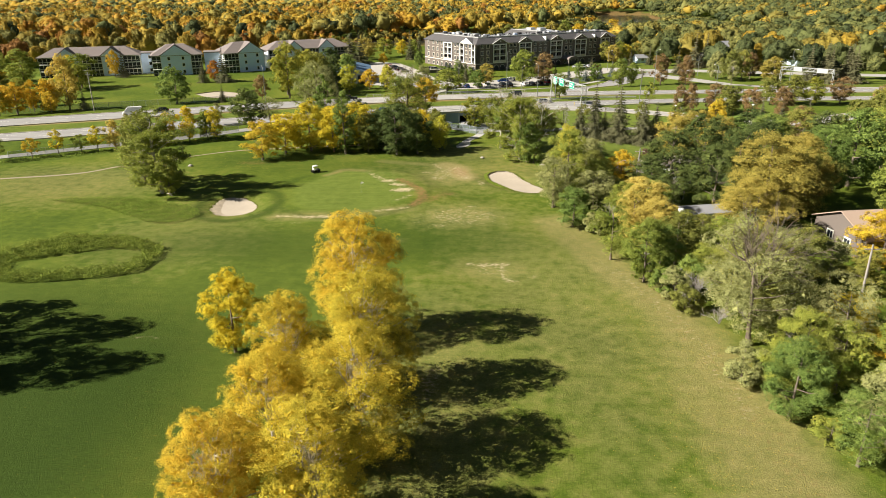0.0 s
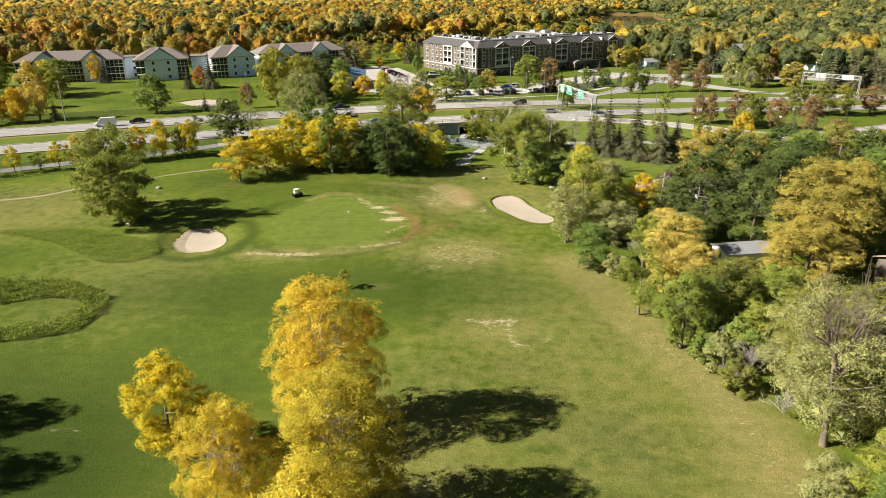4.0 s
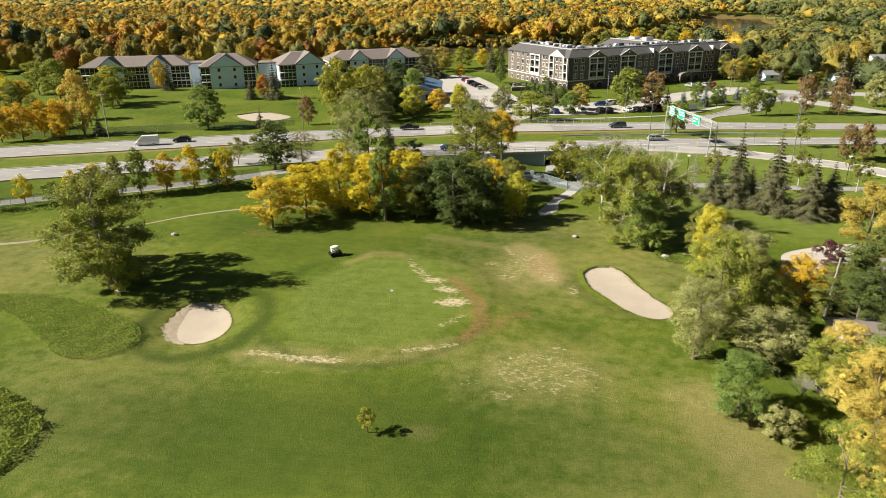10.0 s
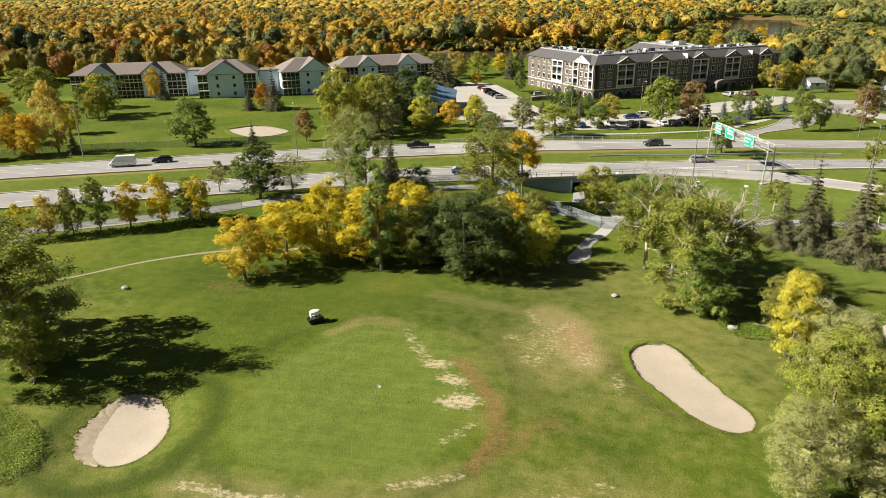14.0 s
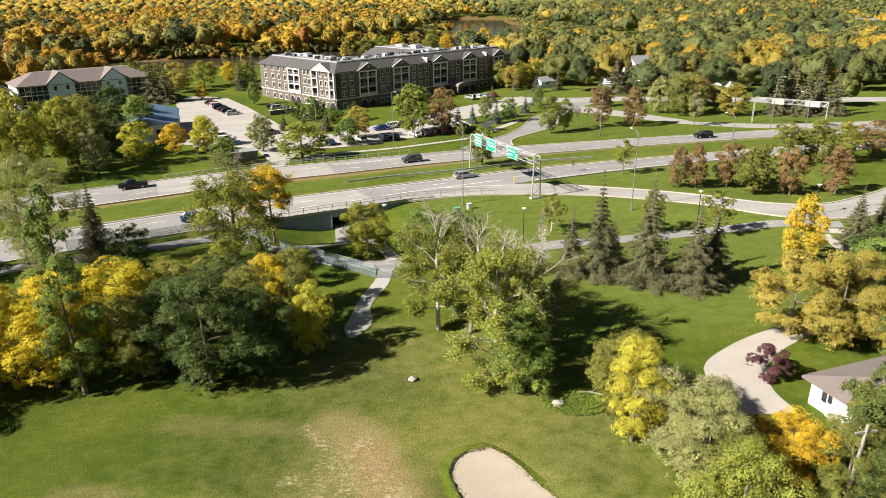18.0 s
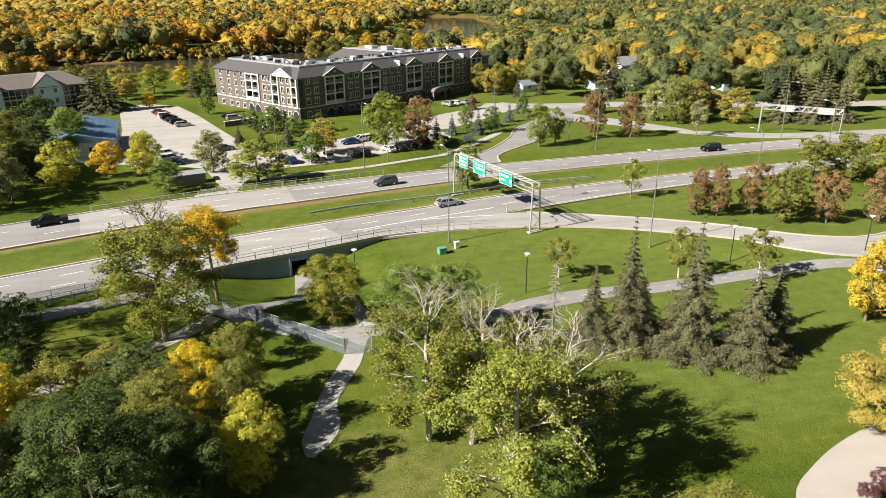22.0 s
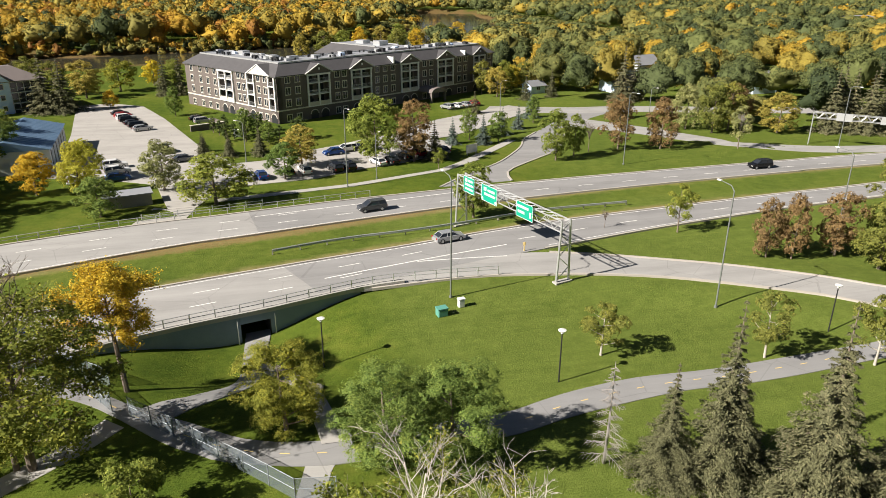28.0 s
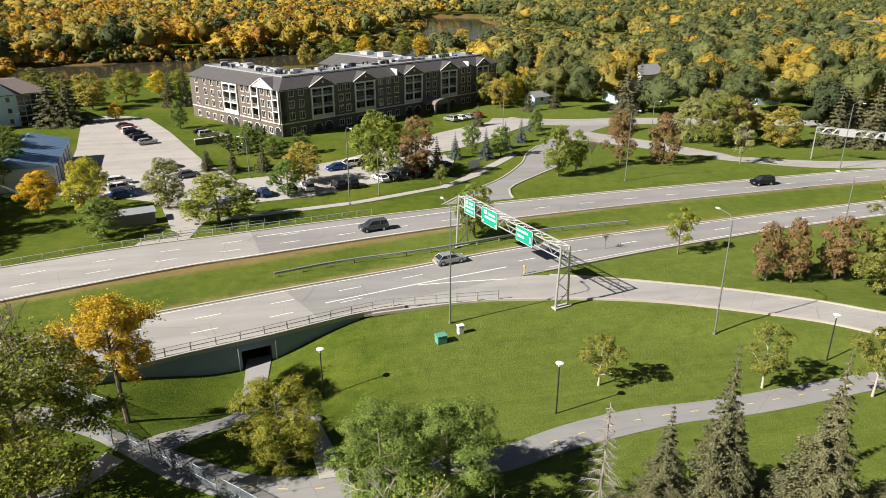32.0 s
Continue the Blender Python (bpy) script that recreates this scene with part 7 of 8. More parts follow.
part("deck", Geo().box(0, 0, 0, 1.8, 5, 0.5), MAT["concrete"], _ob)
for _k in range(18):
    part("slat", Geo().box(-0.03, 0.1 + 0.28 * _k, 0.5, 0.03, 0.2 + 0.28 * _k, 1.4), MAT["white"], _ob)
part("top_rail", Geo().box(-0.05, 0, 1.4, 0.05, 5, 1.48), MAT["white"], _ob)
simple_house(37.2, 116.1, 12, 7.4, 4.3, 2.3, 2.9, "white_siding", "grey_shingle", "small white garden shed with a grey roof", [(2.2, 0.9, "w")], over=0.3)
simple_house(31.8, 128.6, 4, 7.4, 6, 2.5, 3.6, "white_siding", "brown_shingle", "low house with a faded red-brown roof", [(3, 1, "s"), (7, 1, "s")], True)
simple_house(58.4, 101.6, 10, 13, 12, 3.6, 6.0, "brick", "tan_shingle", "two-storey house with tan roof half in shade", [(3, 1.0, "s"), (9, 1.0, "s"), (4, 1.2, "w"), (8, 1.2, "w"), (6, 3.0, "s")], True)
for _a in ((80, 372, 20, 6, 5, 2.6, 4.0, "siding", "grey_shingle"), (108, 368, 10, 13, 9, 3, 5.2, "siding", "brown_shingle"), (132, 399, 15, 11, 9, 5.4, 8.4, "white_siding", "grey_shingle"), (145, 367, -5, 11, 8, 3.2, 5.6, "white_siding", "brown_shingle"),
           (199, 380, 10, 17, 9, 4.5, 6.6, "white_siding", "grey_shingle"), (153, 357, 8, 10, 8, 4.4, 6.8, "siding", "grey_shingle"), (320, 512, 10, 24, 14, 7, 8, "white_siding", "grey_shingle"), (415, 632, 0, 36, 16, 9, 10, "white_siding", "grey_shingle")):
    simple_house(*_a, "pale house among the trees across the street", [(3, 1.2, "s"), (7, 1.2, "s")])


def metal_shed():
    ob = thing("shed_building", pose(-60.1, 293.5, 0, 0, 0, 10), "long shed with shiny blue metal roof and pale walls", "shed building")
    w, d, e, r = 15.0, 27.0, 4.6, 6.6
    part("wall", Geo().box(0, 0, -0.5, w, d, e), MAT["white_siding"], ob)
    v = [(-0.4, -0.4, e + 0.02), (w / 2, -0.4, r), (w + 0.4, -0.4, e + 0.02), (-0.4, d + 0.4, e + 0.02), (w / 2, d + 0.4, r), (w + 0.4, d + 0.4, e + 0.02)]
    part("roof", Geo().add(v, [(0, 1, 4, 3), (1, 2, 5, 4), (0, 2, 1), (3, 4, 5), (0, 3, 5, 2)]), MAT["blue_metal"], ob)
    for i in range(19):
        y = 0.2 + i * (d - 0.4) / 18
        for s in (0, 1):
            a, b = ((-0.4, e + 0.06), (w / 2, r + 0.04)) if s == 0 else ((w / 2, r + 0.04), (w + 0.4, e + 0.06))
            part("seam", Geo().add([(a[0], y - 0.05, a[1] - 0.03), (b[0], y - 0.05, b[1] - 0.03), (b[0], y + 0.05, b[1] - 0.03), (a[0], y + 0.05, a[1] - 0.03), (a[0], y, a[1] + 0.04), (b[0], y, b[1] + 0.04)],
                                   [(0, 1, 5, 4), (2, 3, 4, 5), (1, 2, 5), (3, 0, 4)]), MAT["blue_metal"], ob)
    for i in range(6):
        part("wall_panel", Geo().box(w - 0.02, 1.5 + 4.2 * i, 0.2, w + 0.06, 2.4 + 4.2 * i, e - 0.4), MAT["dark"], ob)
    part("door", Geo().box(3, -0.07, 0, 8, -0.003, 3.4), MAT["white"], ob)
    part("door", Geo().box(9.6, -0.07, 0, 12.6, -0.003, 3.4), MAT["dark"], ob)


metal_shed()
_ob = thing("ramp_wall", pose(-23.5, 331.0, 0.1, 0, 0, 28), "low brick wall with a pale cap round a ramp", "garden wall")
part("wall", Geo().box(0, 0, -0.3, 9, 0.5, 1.3), MAT["brick"], _ob)
part("wall", Geo().box(8.5, 0.502, -0.3, 9, 7, 1.3), MAT["brick"], _ob)
part("cap", Geo().box(-0.1, -0.1, 1.302, 9.1, 0.6, 1.45), MAT["stone"], _ob)
_ob = thing("loading_shelter", pose(-29.5, 266.5, 0, 0, 0, 17), "low flat-roofed storage shelter beside a ramp", "storage shelter")
part("roof", Geo().box(0, 0, 2.2, 8.0, 4, 2.4), MAT["flat_roof"], _ob)
part("wall", Geo().box(0.3, 0.3, -0.3, 7.7, 3.8, 2.2), MAT["wood_pole"], _ob)
slab("driveway", [(-23.5, 256), (-15.5, 258.6), (-14.6, 264.6), (-19, 264.2), (-21.5, 266)], 0.06, MAT["lot"], "short concrete ramp to the car park", "driveway")


# the underpass, rails, fences, signs and lamps

def underpass():
    ob = thing("underpass", (0, 0, 0), "grey concrete underpass mouth with stained wing walls", "underpass", kind="structure")
    line = [(-27, 214.6), (-14.2, 219.6), (-5.3, 222.2)], [(-2.0, 223.1), (3.0, 224.8), (8.6, 226.6)]
    for seg in line:
        g = Geo()
        for x, y in seg:
            low = -3.6
            g.v += [(x, y - 0.2, low), (x, y - 0.2, RZ + 0.3), (x, y + 0.25, RZ + 0.3), (x, y + 0.25, low)]
        for i in range(len(seg) - 1):
            k = 4 * i
            g.f += [(k, k + 4, k + 5, k + 1), (k + 1, k + 5, k + 6, k + 2), (k + 2, k + 6, k + 7, k + 3)]
        n = 4 * (len(seg) - 1)
        g.f += [(0, 1, 2, 3), (n + 3, n + 2, n + 1, n)]
        part("wing_wall", g, MAT["wallstone"], ob)
    m = pose(-3.65, 222.65, 0, 0, 0, 15.3)
    part("lintel", Geo().box(-1.74, -0.2, -0.2, 1.74, 0.25, RZ + 0.3, m), MAT["wallstone"], ob)
    g = strip(smooth_line([(-27, 214.5), (-14.2, 219.5), (-5.3, 222.1), (-2.0, 223.0), (3, 224.7), (8.8, 226.5), (14, 227.3)], 2), 0.75, RZ + 0.42, Geo(), h=0.5)
    part("parapet", g, MAT["concrete"], ob, "worn pale concrete parapet")
    g = Geo()
    g.box(-1.75, 0.25, -3.6, -1.62, 12, -0.2, m).box(1.62, 0.25, -3.6, 1.75, 12, -0.2, m).box(-1.75, 0.25, -0.25, 1.75, 12, -0.18, m).box(-1.75, 11.8, -3.6, 1.75, 12, -0.2, m)
    part("tunnel_lining", g, MAT["tunnel"], ob)
    for s in (-2.1, 2.1):
        g = Geo().tube([m @ Vector((s, -0.45, -2.8)), m @ Vector((s, -0.45, 0.3)), m @ Vector((s, -0.25, 0.35))], [0.06] * 3, 6)
        part("drain_pipe", g, MAT["white"], ob)
    return ob


underpass()


def railing(line, label, step=2.6, h=1.0, rails=(0.5, 0.95), z=RZ + 0.42, name="guard_rail", rad=0.045, follow=False, mat="metal"):
    l = np.array(smooth_line(line, 1.5))
    n = max(2, int(np.linalg.norm(np.diff(l, axis=0), axis=1).sum() / step))
    p = even(l, n + 1)
    zz = lambda q: z + (lz(*q) if follow else 0)
    ob = thing(name, (p[0][0], p[0][1], zz(p[0])), label, name.replace("_", " "))
    o = Vector((p[0][0], p[0][1], zz(p[0])))
    post = Geo().box(-0.06, -0.06, -0.2, 0.06, 0.06, h).mesh("post", MAT[mat])
    for q in p:
        part("post", post, None, ob, at=Matrix.Translation(Vector((q[0], q[1], zz(q))) - o))
    for r in rails:
        part("rail", Geo().tube([Vector((q[0], q[1], zz(q) + r)) - o for q in p], [rad] * len(p), 5), MAT[mat], ob)
    return ob


railing([(-40, 209.2), (-27, 214.5), (-14.2, 219.5), (-3.65, 222.6), (8.8, 226.5), (15, 227.2), (26, 226.9)], "galvanised railing along the bridge parapet")
railing([(-40, 251.6), (-26, 256.2), (-10, 259.6), (2, 262), (14, 264.6)], "galvanised railing along the highway edge", z=RZ)
railing([(-22, 258.6), (-12, 261.2), (-4, 263)], "thin railing beside the ramp", z=RZ - 0.2, h=1.2)


def crash_barrier(line):
    l = np.array(smooth_line(line, 2))
    p = even(l, int(np.linalg.norm(np.diff(l, axis=0), axis=1).sum() / 3.8) + 1)
    o = Vector((p[0][0], p[0][1], 0.75))
    ob = thing("crash_barrier", o, "long galvanised steel crash barrier in the median", "crash barrier")
    post = Geo().box(-0.08, -0.08, -0.3, 0.08, 0.08, 0.72).mesh("post", MAT["wood_pole"])
    for q in p:
        part("post", post, None, ob, at=Matrix.Translation(Vector((q[0], q[1], lz(*q))) - o))
    g = Geo()
    for q in even(l, 60):
        z = lz(*q)
        g.v += [Vector((q[0], q[1] - 0.12, z + 0.42)) - o, Vector((q[0], q[1] - 0.18, z + 0.55)) - o, Vector((q[0], q[1] - 0.12, z + 0.64)) - o, Vector((q[0], q[1] - 0.18, z + 0.76)) - o, Vector((q[0], q[1] - 0.10, z + 0.84)) - o]
    g.f += [(5 * i + k, 5 * i + 5 + k, 5 * i + 6 + k, 5 * i + 1 + k) for i in range(59) for k in range(4)]
    part("rail", g, MAT["metal"], ob)


crash_barrier([(-2.0, 240.4), (5.0, 242.5), (10.3, 243.6), (15.0, 244.2), (23.2, 245.7), (32.0, 247.9), (38.1, 249.5), (44.2, 250.3), (55.2, 251.0)])


def mesh_screen():
    m, nt, p = nodes_of("chain link")
    p.inputs["Base Color"].default_value = (0.30, 0.36, 0.40, 1)
    p.inputs["Metallic"].default_value, p.inputs["Roughness"].default_value = 0.4, 0.5
    tr = nt.nodes.new("ShaderNodeBsdfTransparent")
    mx = node(nt, "ShaderNodeMixShader", i0=0.40, i1=tr.outputs[0], i2=p.outputs[0])
    nt.links.new(mx.outputs[0], nt.nodes["Material Output"].inputs[0])
    return m


MAT["mesh"] = mesh_screen()


def fence(line, h=2.0, step=3.0, label="chain-link fence on galvanised posts", fine=True):
    l = np.array(smooth_line(line, 1.0)) if len(line) > 2 else np.array(line, float)
    n = max(1, round(np.linalg.norm(np.diff(l, axis=0), axis=1).sum() / step))
    p = even(l, n + 1)
    o = Vector((p[0][0], p[0][1], lz(*p[0])))
    ob = thing("chain_link_fence", o, label, "fence")
    post = Geo().tube([(0, 0, -0.3), (0, 0, h + 0.05)], [0.045, 0.045], 6).mesh("post", MAT["fence_steel"])
    P = [Vector((q[0], q[1], lz(*q))) - o for q in p]
    for q in P:
        part("post", post, None, ob, at=Matrix.Translation(q))
    for a, b in zip(P[:-1], P[1:]):
        for z in (h, h * 0.52) if fine else (h,):
            part("rail", Geo().tube([a + Vector((0, 0, z)), b + Vector((0, 0, z))], [0.024, 0.024], 5), MAT["fence_steel"], ob)
        part("wire_mesh", Geo().add([a + Vector((0, 0, 0.05)), b + Vector((0, 0, 0.05)), b + Vector((0, 0, h)), a + Vector((0, 0, h))], [(0, 1, 2, 3)]), MAT["mesh"], ob)
    return ob


fence([(-17.9, 210.0), (-15.2, 206.6)], step=2.4)
fence([(-13.6, 205.8), (-9.9, 202.5), (-6.8, 199.4), (-3.2, 196.0), (0.4, 192.3)], step=2.6)
fence([(0.4, 192.3), (3.4, 191.9)], step=3.0)
fence([(-22.4, 215.2), (-18.6, 212.6), (-16.4, 211.2)], step=2.4)
fence([(-46, 209.4), (-38, 211), (-31, 213.2), (-23.8, 215.0)], step=3.6)
fence([(-112, 160.6), (-97, 172.4), (-85.6, 179.4), (-75.3, 185.4), (-66, 192)], 1.8, 4.0, fine=False)
fence([(-154.6, 220.6), (-143.1, 225.8), (-132.4, 231.2), (-111.8, 239.6), (-96, 245.6), (-81.7, 250.9)], 1.9, 4.0, fine=False)


def sign_panel(parent, m, w, h, rows):
    """A green road sign whose small lettering shows as plain white bars."""
    p = part("sign_panel", Geo().box(-w / 2, -0.06, -h / 2, w / 2, 0.0, h / 2, m), MAT["sign_green"], parent, "green road sign with white bars of lettering")
    for x0, z0, x1, z1 in ((-w / 2, h / 2 - 0.06, w / 2, h / 2), (-w / 2, -h / 2, w / 2, -h / 2 + 0.06), (-w / 2, -h / 2, -w / 2 + 0.06, h / 2), (w / 2 - 0.06, -h / 2, w / 2, h / 2)):
        part("border", Geo().box(x0, -0.068, z0, x1, -0.061, z1, m), MAT["paint"], p)
    for x, z, bw, bh in rows:
        part("letter_bar", Geo().box(x - bw / 2, -0.07, z - bh / 2, x + bw / 2, -0.061, z + bh / 2, m), MAT["paint"], p)


def sign_bridge():
    """A lattice gantry over the carriageway, with three green signs that face traffic from the west."""
    a, b = Vector((26.0, 247.0, 0.75)), Vector((33.3, 223.7, 0.7))
    ob = thing("sign_gantry", a, "galvanised lattice sign gantry with green road signs over the highway", "sign gantry")
    u = (b - a)
    L = u.length
    ang = math.degrees(math.atan2(u.y, u.x))
    m = pose(0, 0, 0, 0, 0, ang)
    Z0, Z1, DY = 6.6, 8.0, 1.3

    def leg(x, top):
        for s in (-DY / 2, DY / 2):
            part("leg", Geo().tube([m @ Vector((x, s * 1.5, -0.3)), m @ Vector((x, s, top))], [0.15, 0.13], 8), MAT["metal"], ob)
        z = 0.4
        k = 0
        while z < top - 1.2:
            s = 1 if k % 2 else -1
            part("brace", Geo().tube([m @ Vector((x, s * DY * 0.68, z)), m @ Vector((x, -s * DY * 0.6, z + 1.5))], [0.05, 0.05], 5), MAT["metal"], ob)
            z += 1.5
            k += 1
        part("footing", Geo().box(x - 0.45, -1.25, -0.5, x + 0.45, 1.25, 0.18, m), MAT["concrete"], ob)
    leg(0, Z1 + 0.1)
    leg(L, Z1 + 0.1)
    for s in (-DY / 2, DY / 2):
        for z in (Z0, Z1):
            part("chord", Geo().tube([m @ Vector((0, s, z)), m @ Vector((L, s, z))], [0.09, 0.09], 6), MAT["metal"], ob)
    n = 16
    for i in range(n):
        x0, x1 = L * i / n, L * (i + 1) / n
        for s in (-DY / 2, DY / 2):
            za, zb = (Z0, Z1) if i % 2 else (Z1, Z0)
            part("lattice", Geo().tube([m @ Vector((x0, s, za)), m @ Vector((x1, s, zb))], [0.045, 0.045], 4), MAT["metal"], ob)
        part("lattice", Geo().tube([m @ Vector((x0, -DY / 2, Z1)), m @ Vector((x1, DY / 2, Z1))], [0.04, 0.04], 4), MAT["metal"], ob)
    for cx, w, h, rows in ((3.6, 2.9, 2.35, [(-0.75, 0.62, 0.6, 0.5), (0.42, 0.62, 1.1, 0.32), (0.0, 0.0, 2.2, 0.3), (0.0, -0.62, 2.0, 0.3)]),
                           (8.9, 3.9, 2.35, [(-1.0, 0.58, 0.65, 0.52), (0.5, 0.5, 1.7, 0.32), (0.2, -0.12, 2.7, 0.32), (-1.6, -0.82, 0.3, 0.32), (1.6, -0.82, 0.3, 0.32)]),
                           (17.2, 3.6, 2.1, [(-0.35, 0.42, 2.4, 0.32), (-0.7, -0.3, 1.45, 0.32), (1.3, -0.25, 0.35, 0.75)])):
        mm = m @ Matrix.Translation((cx, -DY / 2 - 0.25, 7.3))
        sign_panel(ob, mm, w, h, rows)
    return ob


sign_bridge()


def far_gantry():
    a, b = Vector((117.4, 285.6, 0.3)), Vector((131.2, 272.8, 0.4))
    ob = thing("sign_gantry", a, "lattice sign gantry seen from behind, with grey sign backs", "sign gantry")
    u = b - a
    L = u.length
    m = pose(0, 0, 0, 0, 0, math.degrees(math.atan2(u.y, u.x)))
    for x in (0, L):
        for s in (-0.7, 0.7):
            part("leg", Geo().tube([m @ Vector((x, s * 1.4, -0.5)), m @ Vector((x, s, 7.6))], [0.11, 0.09], 6), MAT["metal"], ob)
        for k in range(4):
            part("brace", Geo().tube([m @ Vector((x, -0.9, 0.6 + 1.8 * k)), m @ Vector((x, 0.85, 2.2 + 1.8 * k))], [0.04, 0.04], 4), MAT["metal"], ob)
    for s in (-0.7, 0.7):
        for z in (6.4, 7.6):
            part("chord", Geo().tube([m @ Vector((0, s, z)), m @ Vector((L, s, z))], [0.075, 0.075], 5), MAT["metal"], ob)
        for i in range(18):
            za, zb = (6.4, 7.6) if i % 2 else (7.6, 6.4)
            part("lattice", Geo().tube([m @ Vector((L * i / 18, s, za)), m @ Vector((L * (i + 1) / 18, s, zb))], [0.04, 0.04], 4), MAT["metal"], ob)
    for c, w in ((0.33 * L, 3.2), (0.80 * L, 3.8)):
        part("sign_back", Geo().box(c - w / 2, -0.98, 6.2, c + w / 2, -0.9, 7.9, m), MAT["metal"], ob)


far_gantry()


def street_lamp(x, y, h=14.6, turn=0.0, arm=2.4, double=False, group="highway lamps"):
    ob = thing("street_lamp", pose(x, y, lz(x, y), 0, 0, turn), "tall grey steel highway lamp on a tapered pole", "street lamp", group)
    part("pole", Geo().tube([(0, 0, -0.4), (0, 0, h * 0.5), (0, 0, h - 0.6), (arm * 0.25, 0, h - 0.1), (arm, 0, h)], [0.11, 0.09, 0.07, 0.05, 0.04], 8), MAT["lamp_steel"], ob)
    part("base", Geo().tube([(0, 0, -0.3), (0, 0, 0.25)], [0.22, 0.2], 8), MAT["lamp_steel"], ob)
    g = Geo().box(arm - 0.1, -0.13, h - 0.06, arm + 0.5, 0.13, h + 0.06)
    part("lamp_head", g, MAT["white"], ob)
    return ob


for _a in ((18.8, 222.3, 14.8, 100), (48.5, 214.2, 14.6, 95), (66.9, 276.2, 14.6, -80), (74.2, 226.2, 14.4, 100), (-66.9, 221.0, 14.4, 115), (10.7, 271.4, 14.4, -75), (105, 246, 14.4, 100), (117, 276, 14.4, -85)):
    street_lamp(*_a)
for _a in ((16.7, 277.2, 8.6, 60), (-8.4, 296.8, 8.6, 150), (60, 341, 9, 20), (96, 321, 9, -60)):
    street_lamp(*_a, 1.6, group="car park lamps")


def path_lamp(x, y, h=5.2):
    ob = thing("path_lamp", (x, y, lz(x, y)), "slim path lamp with a white disc shade", "path lamp", "path lamps")
    part("pole", Geo().tube([(0, 0, -0.3), (0, 0, h)], [0.08, 0.06], 8), MAT["black"], ob)
    part("lamp_body", Geo().tube([(0, 0, h), (0, 0, h + 0.28)], [0.12, 0.16], 10), MAT["white"], ob)
    part("shade", Geo().tube([(0, 0, h + 0.28), (0, 0, h + 0.36), (0, 0, h + 0.44)], [0.36, 0.39, 0.1], 14), MAT["white"], ob)
    return ob


for _a in ((25.1, 203.4), (3.4, 211.8), (57.3, 206.6), (78, 204.4)):
    path_lamp(*_a)


def wood_pole(x, y, h, lean=0.0, arms=True):
    ob = thing("utility_pole", (x, y, lz(x, y)), "weathered wooden utility pole", "utility pole")
    part("pole", Geo().tube([(0, 0, -0.4), (lean, 0, h)], [0.17, 0.12], 8), MAT["wood_pole"], ob)
    if arms:
        part("crossarm", Geo().box(lean - 0.9, -0.06, h - 0.7, lean + 0.9, 0.06, h - 0.56), MAT["wood_pole"], ob)
    return ob


wood_pole(32.7, 139.3, 8.4, 0.5)
wood_pole(-125.5, 224.0, 12.5)
wood_pole(51.6, 88.4, 7.6)


def cabinet_box(x, y, w, d, h, mat, label):
    ob = thing("utility_cabinet", pose(x, y, lz(x, y), 0, 0, 12), label, "utility cabinet")
    part("body", Geo().box(-w / 2, -d / 2, -0.2, w / 2, d / 2, h), mat, ob)
    part("lid", Geo().box(-w / 2 - 0.06, -d / 2 - 0.06, h, w / 2 + 0.06, d / 2 + 0.06, h + 0.12), mat, ob)
    part("door", Geo().box(-w / 2 + 0.08, -d / 2 - 0.04, 0.05, w / 2 - 0.08, -d / 2 - 0.003, h - 0.1), mat, ob)


MAT["box_green"] = surface("faded green paint", (0.10, 0.30, 0.24), 0.6, var=0.2)
cabinet_box(16.9, 218.4, 1.15, 0.9, 0.85, MAT["box_green"], "faded green utility cabinet on the lawn")
cabinet_box(19.5, 219.9, 0.7, 0.5, 0.95, MAT["white_siding"], "pale grey utility cabinet on the lawn")
cabinet_box(-11.8, 323, 1.6, 1.2, 1.6, MAT["white_siding"], "pale utility cabinet by the drive")

_ob = thing("marker_post", (31.9, 234.4, RZ), "yellow marker post at the kerb nose", "marker post")
part("post", Geo().tube([(0, 0, -0.2), (0, 0, 1.3)], [0.09, 0.08], 8), MAT["yellow_paint"], _ob)
part("reflector", Geo().box(-0.18, -0.05, 0.8, 0.18, 0.03, 1.25), MAT["yellow_paint"], _ob)
_ob = thing("notice_board", pose(39.5, 293.5, 0, 0, 0, 30), "white notice board beside the street", "notice board")
part("panel", Geo().box(-1.6, -0.1, 0.5, 1.6, 0.1, 2.3), MAT["white"], _ob)
for _s in (-1.3, 1.3):
    part("post", Geo().box(_s - 0.1, -0.08, -0.3, _s + 0.1, 0.08, 0.5), MAT["wood_pole"], _ob)


# vehicles

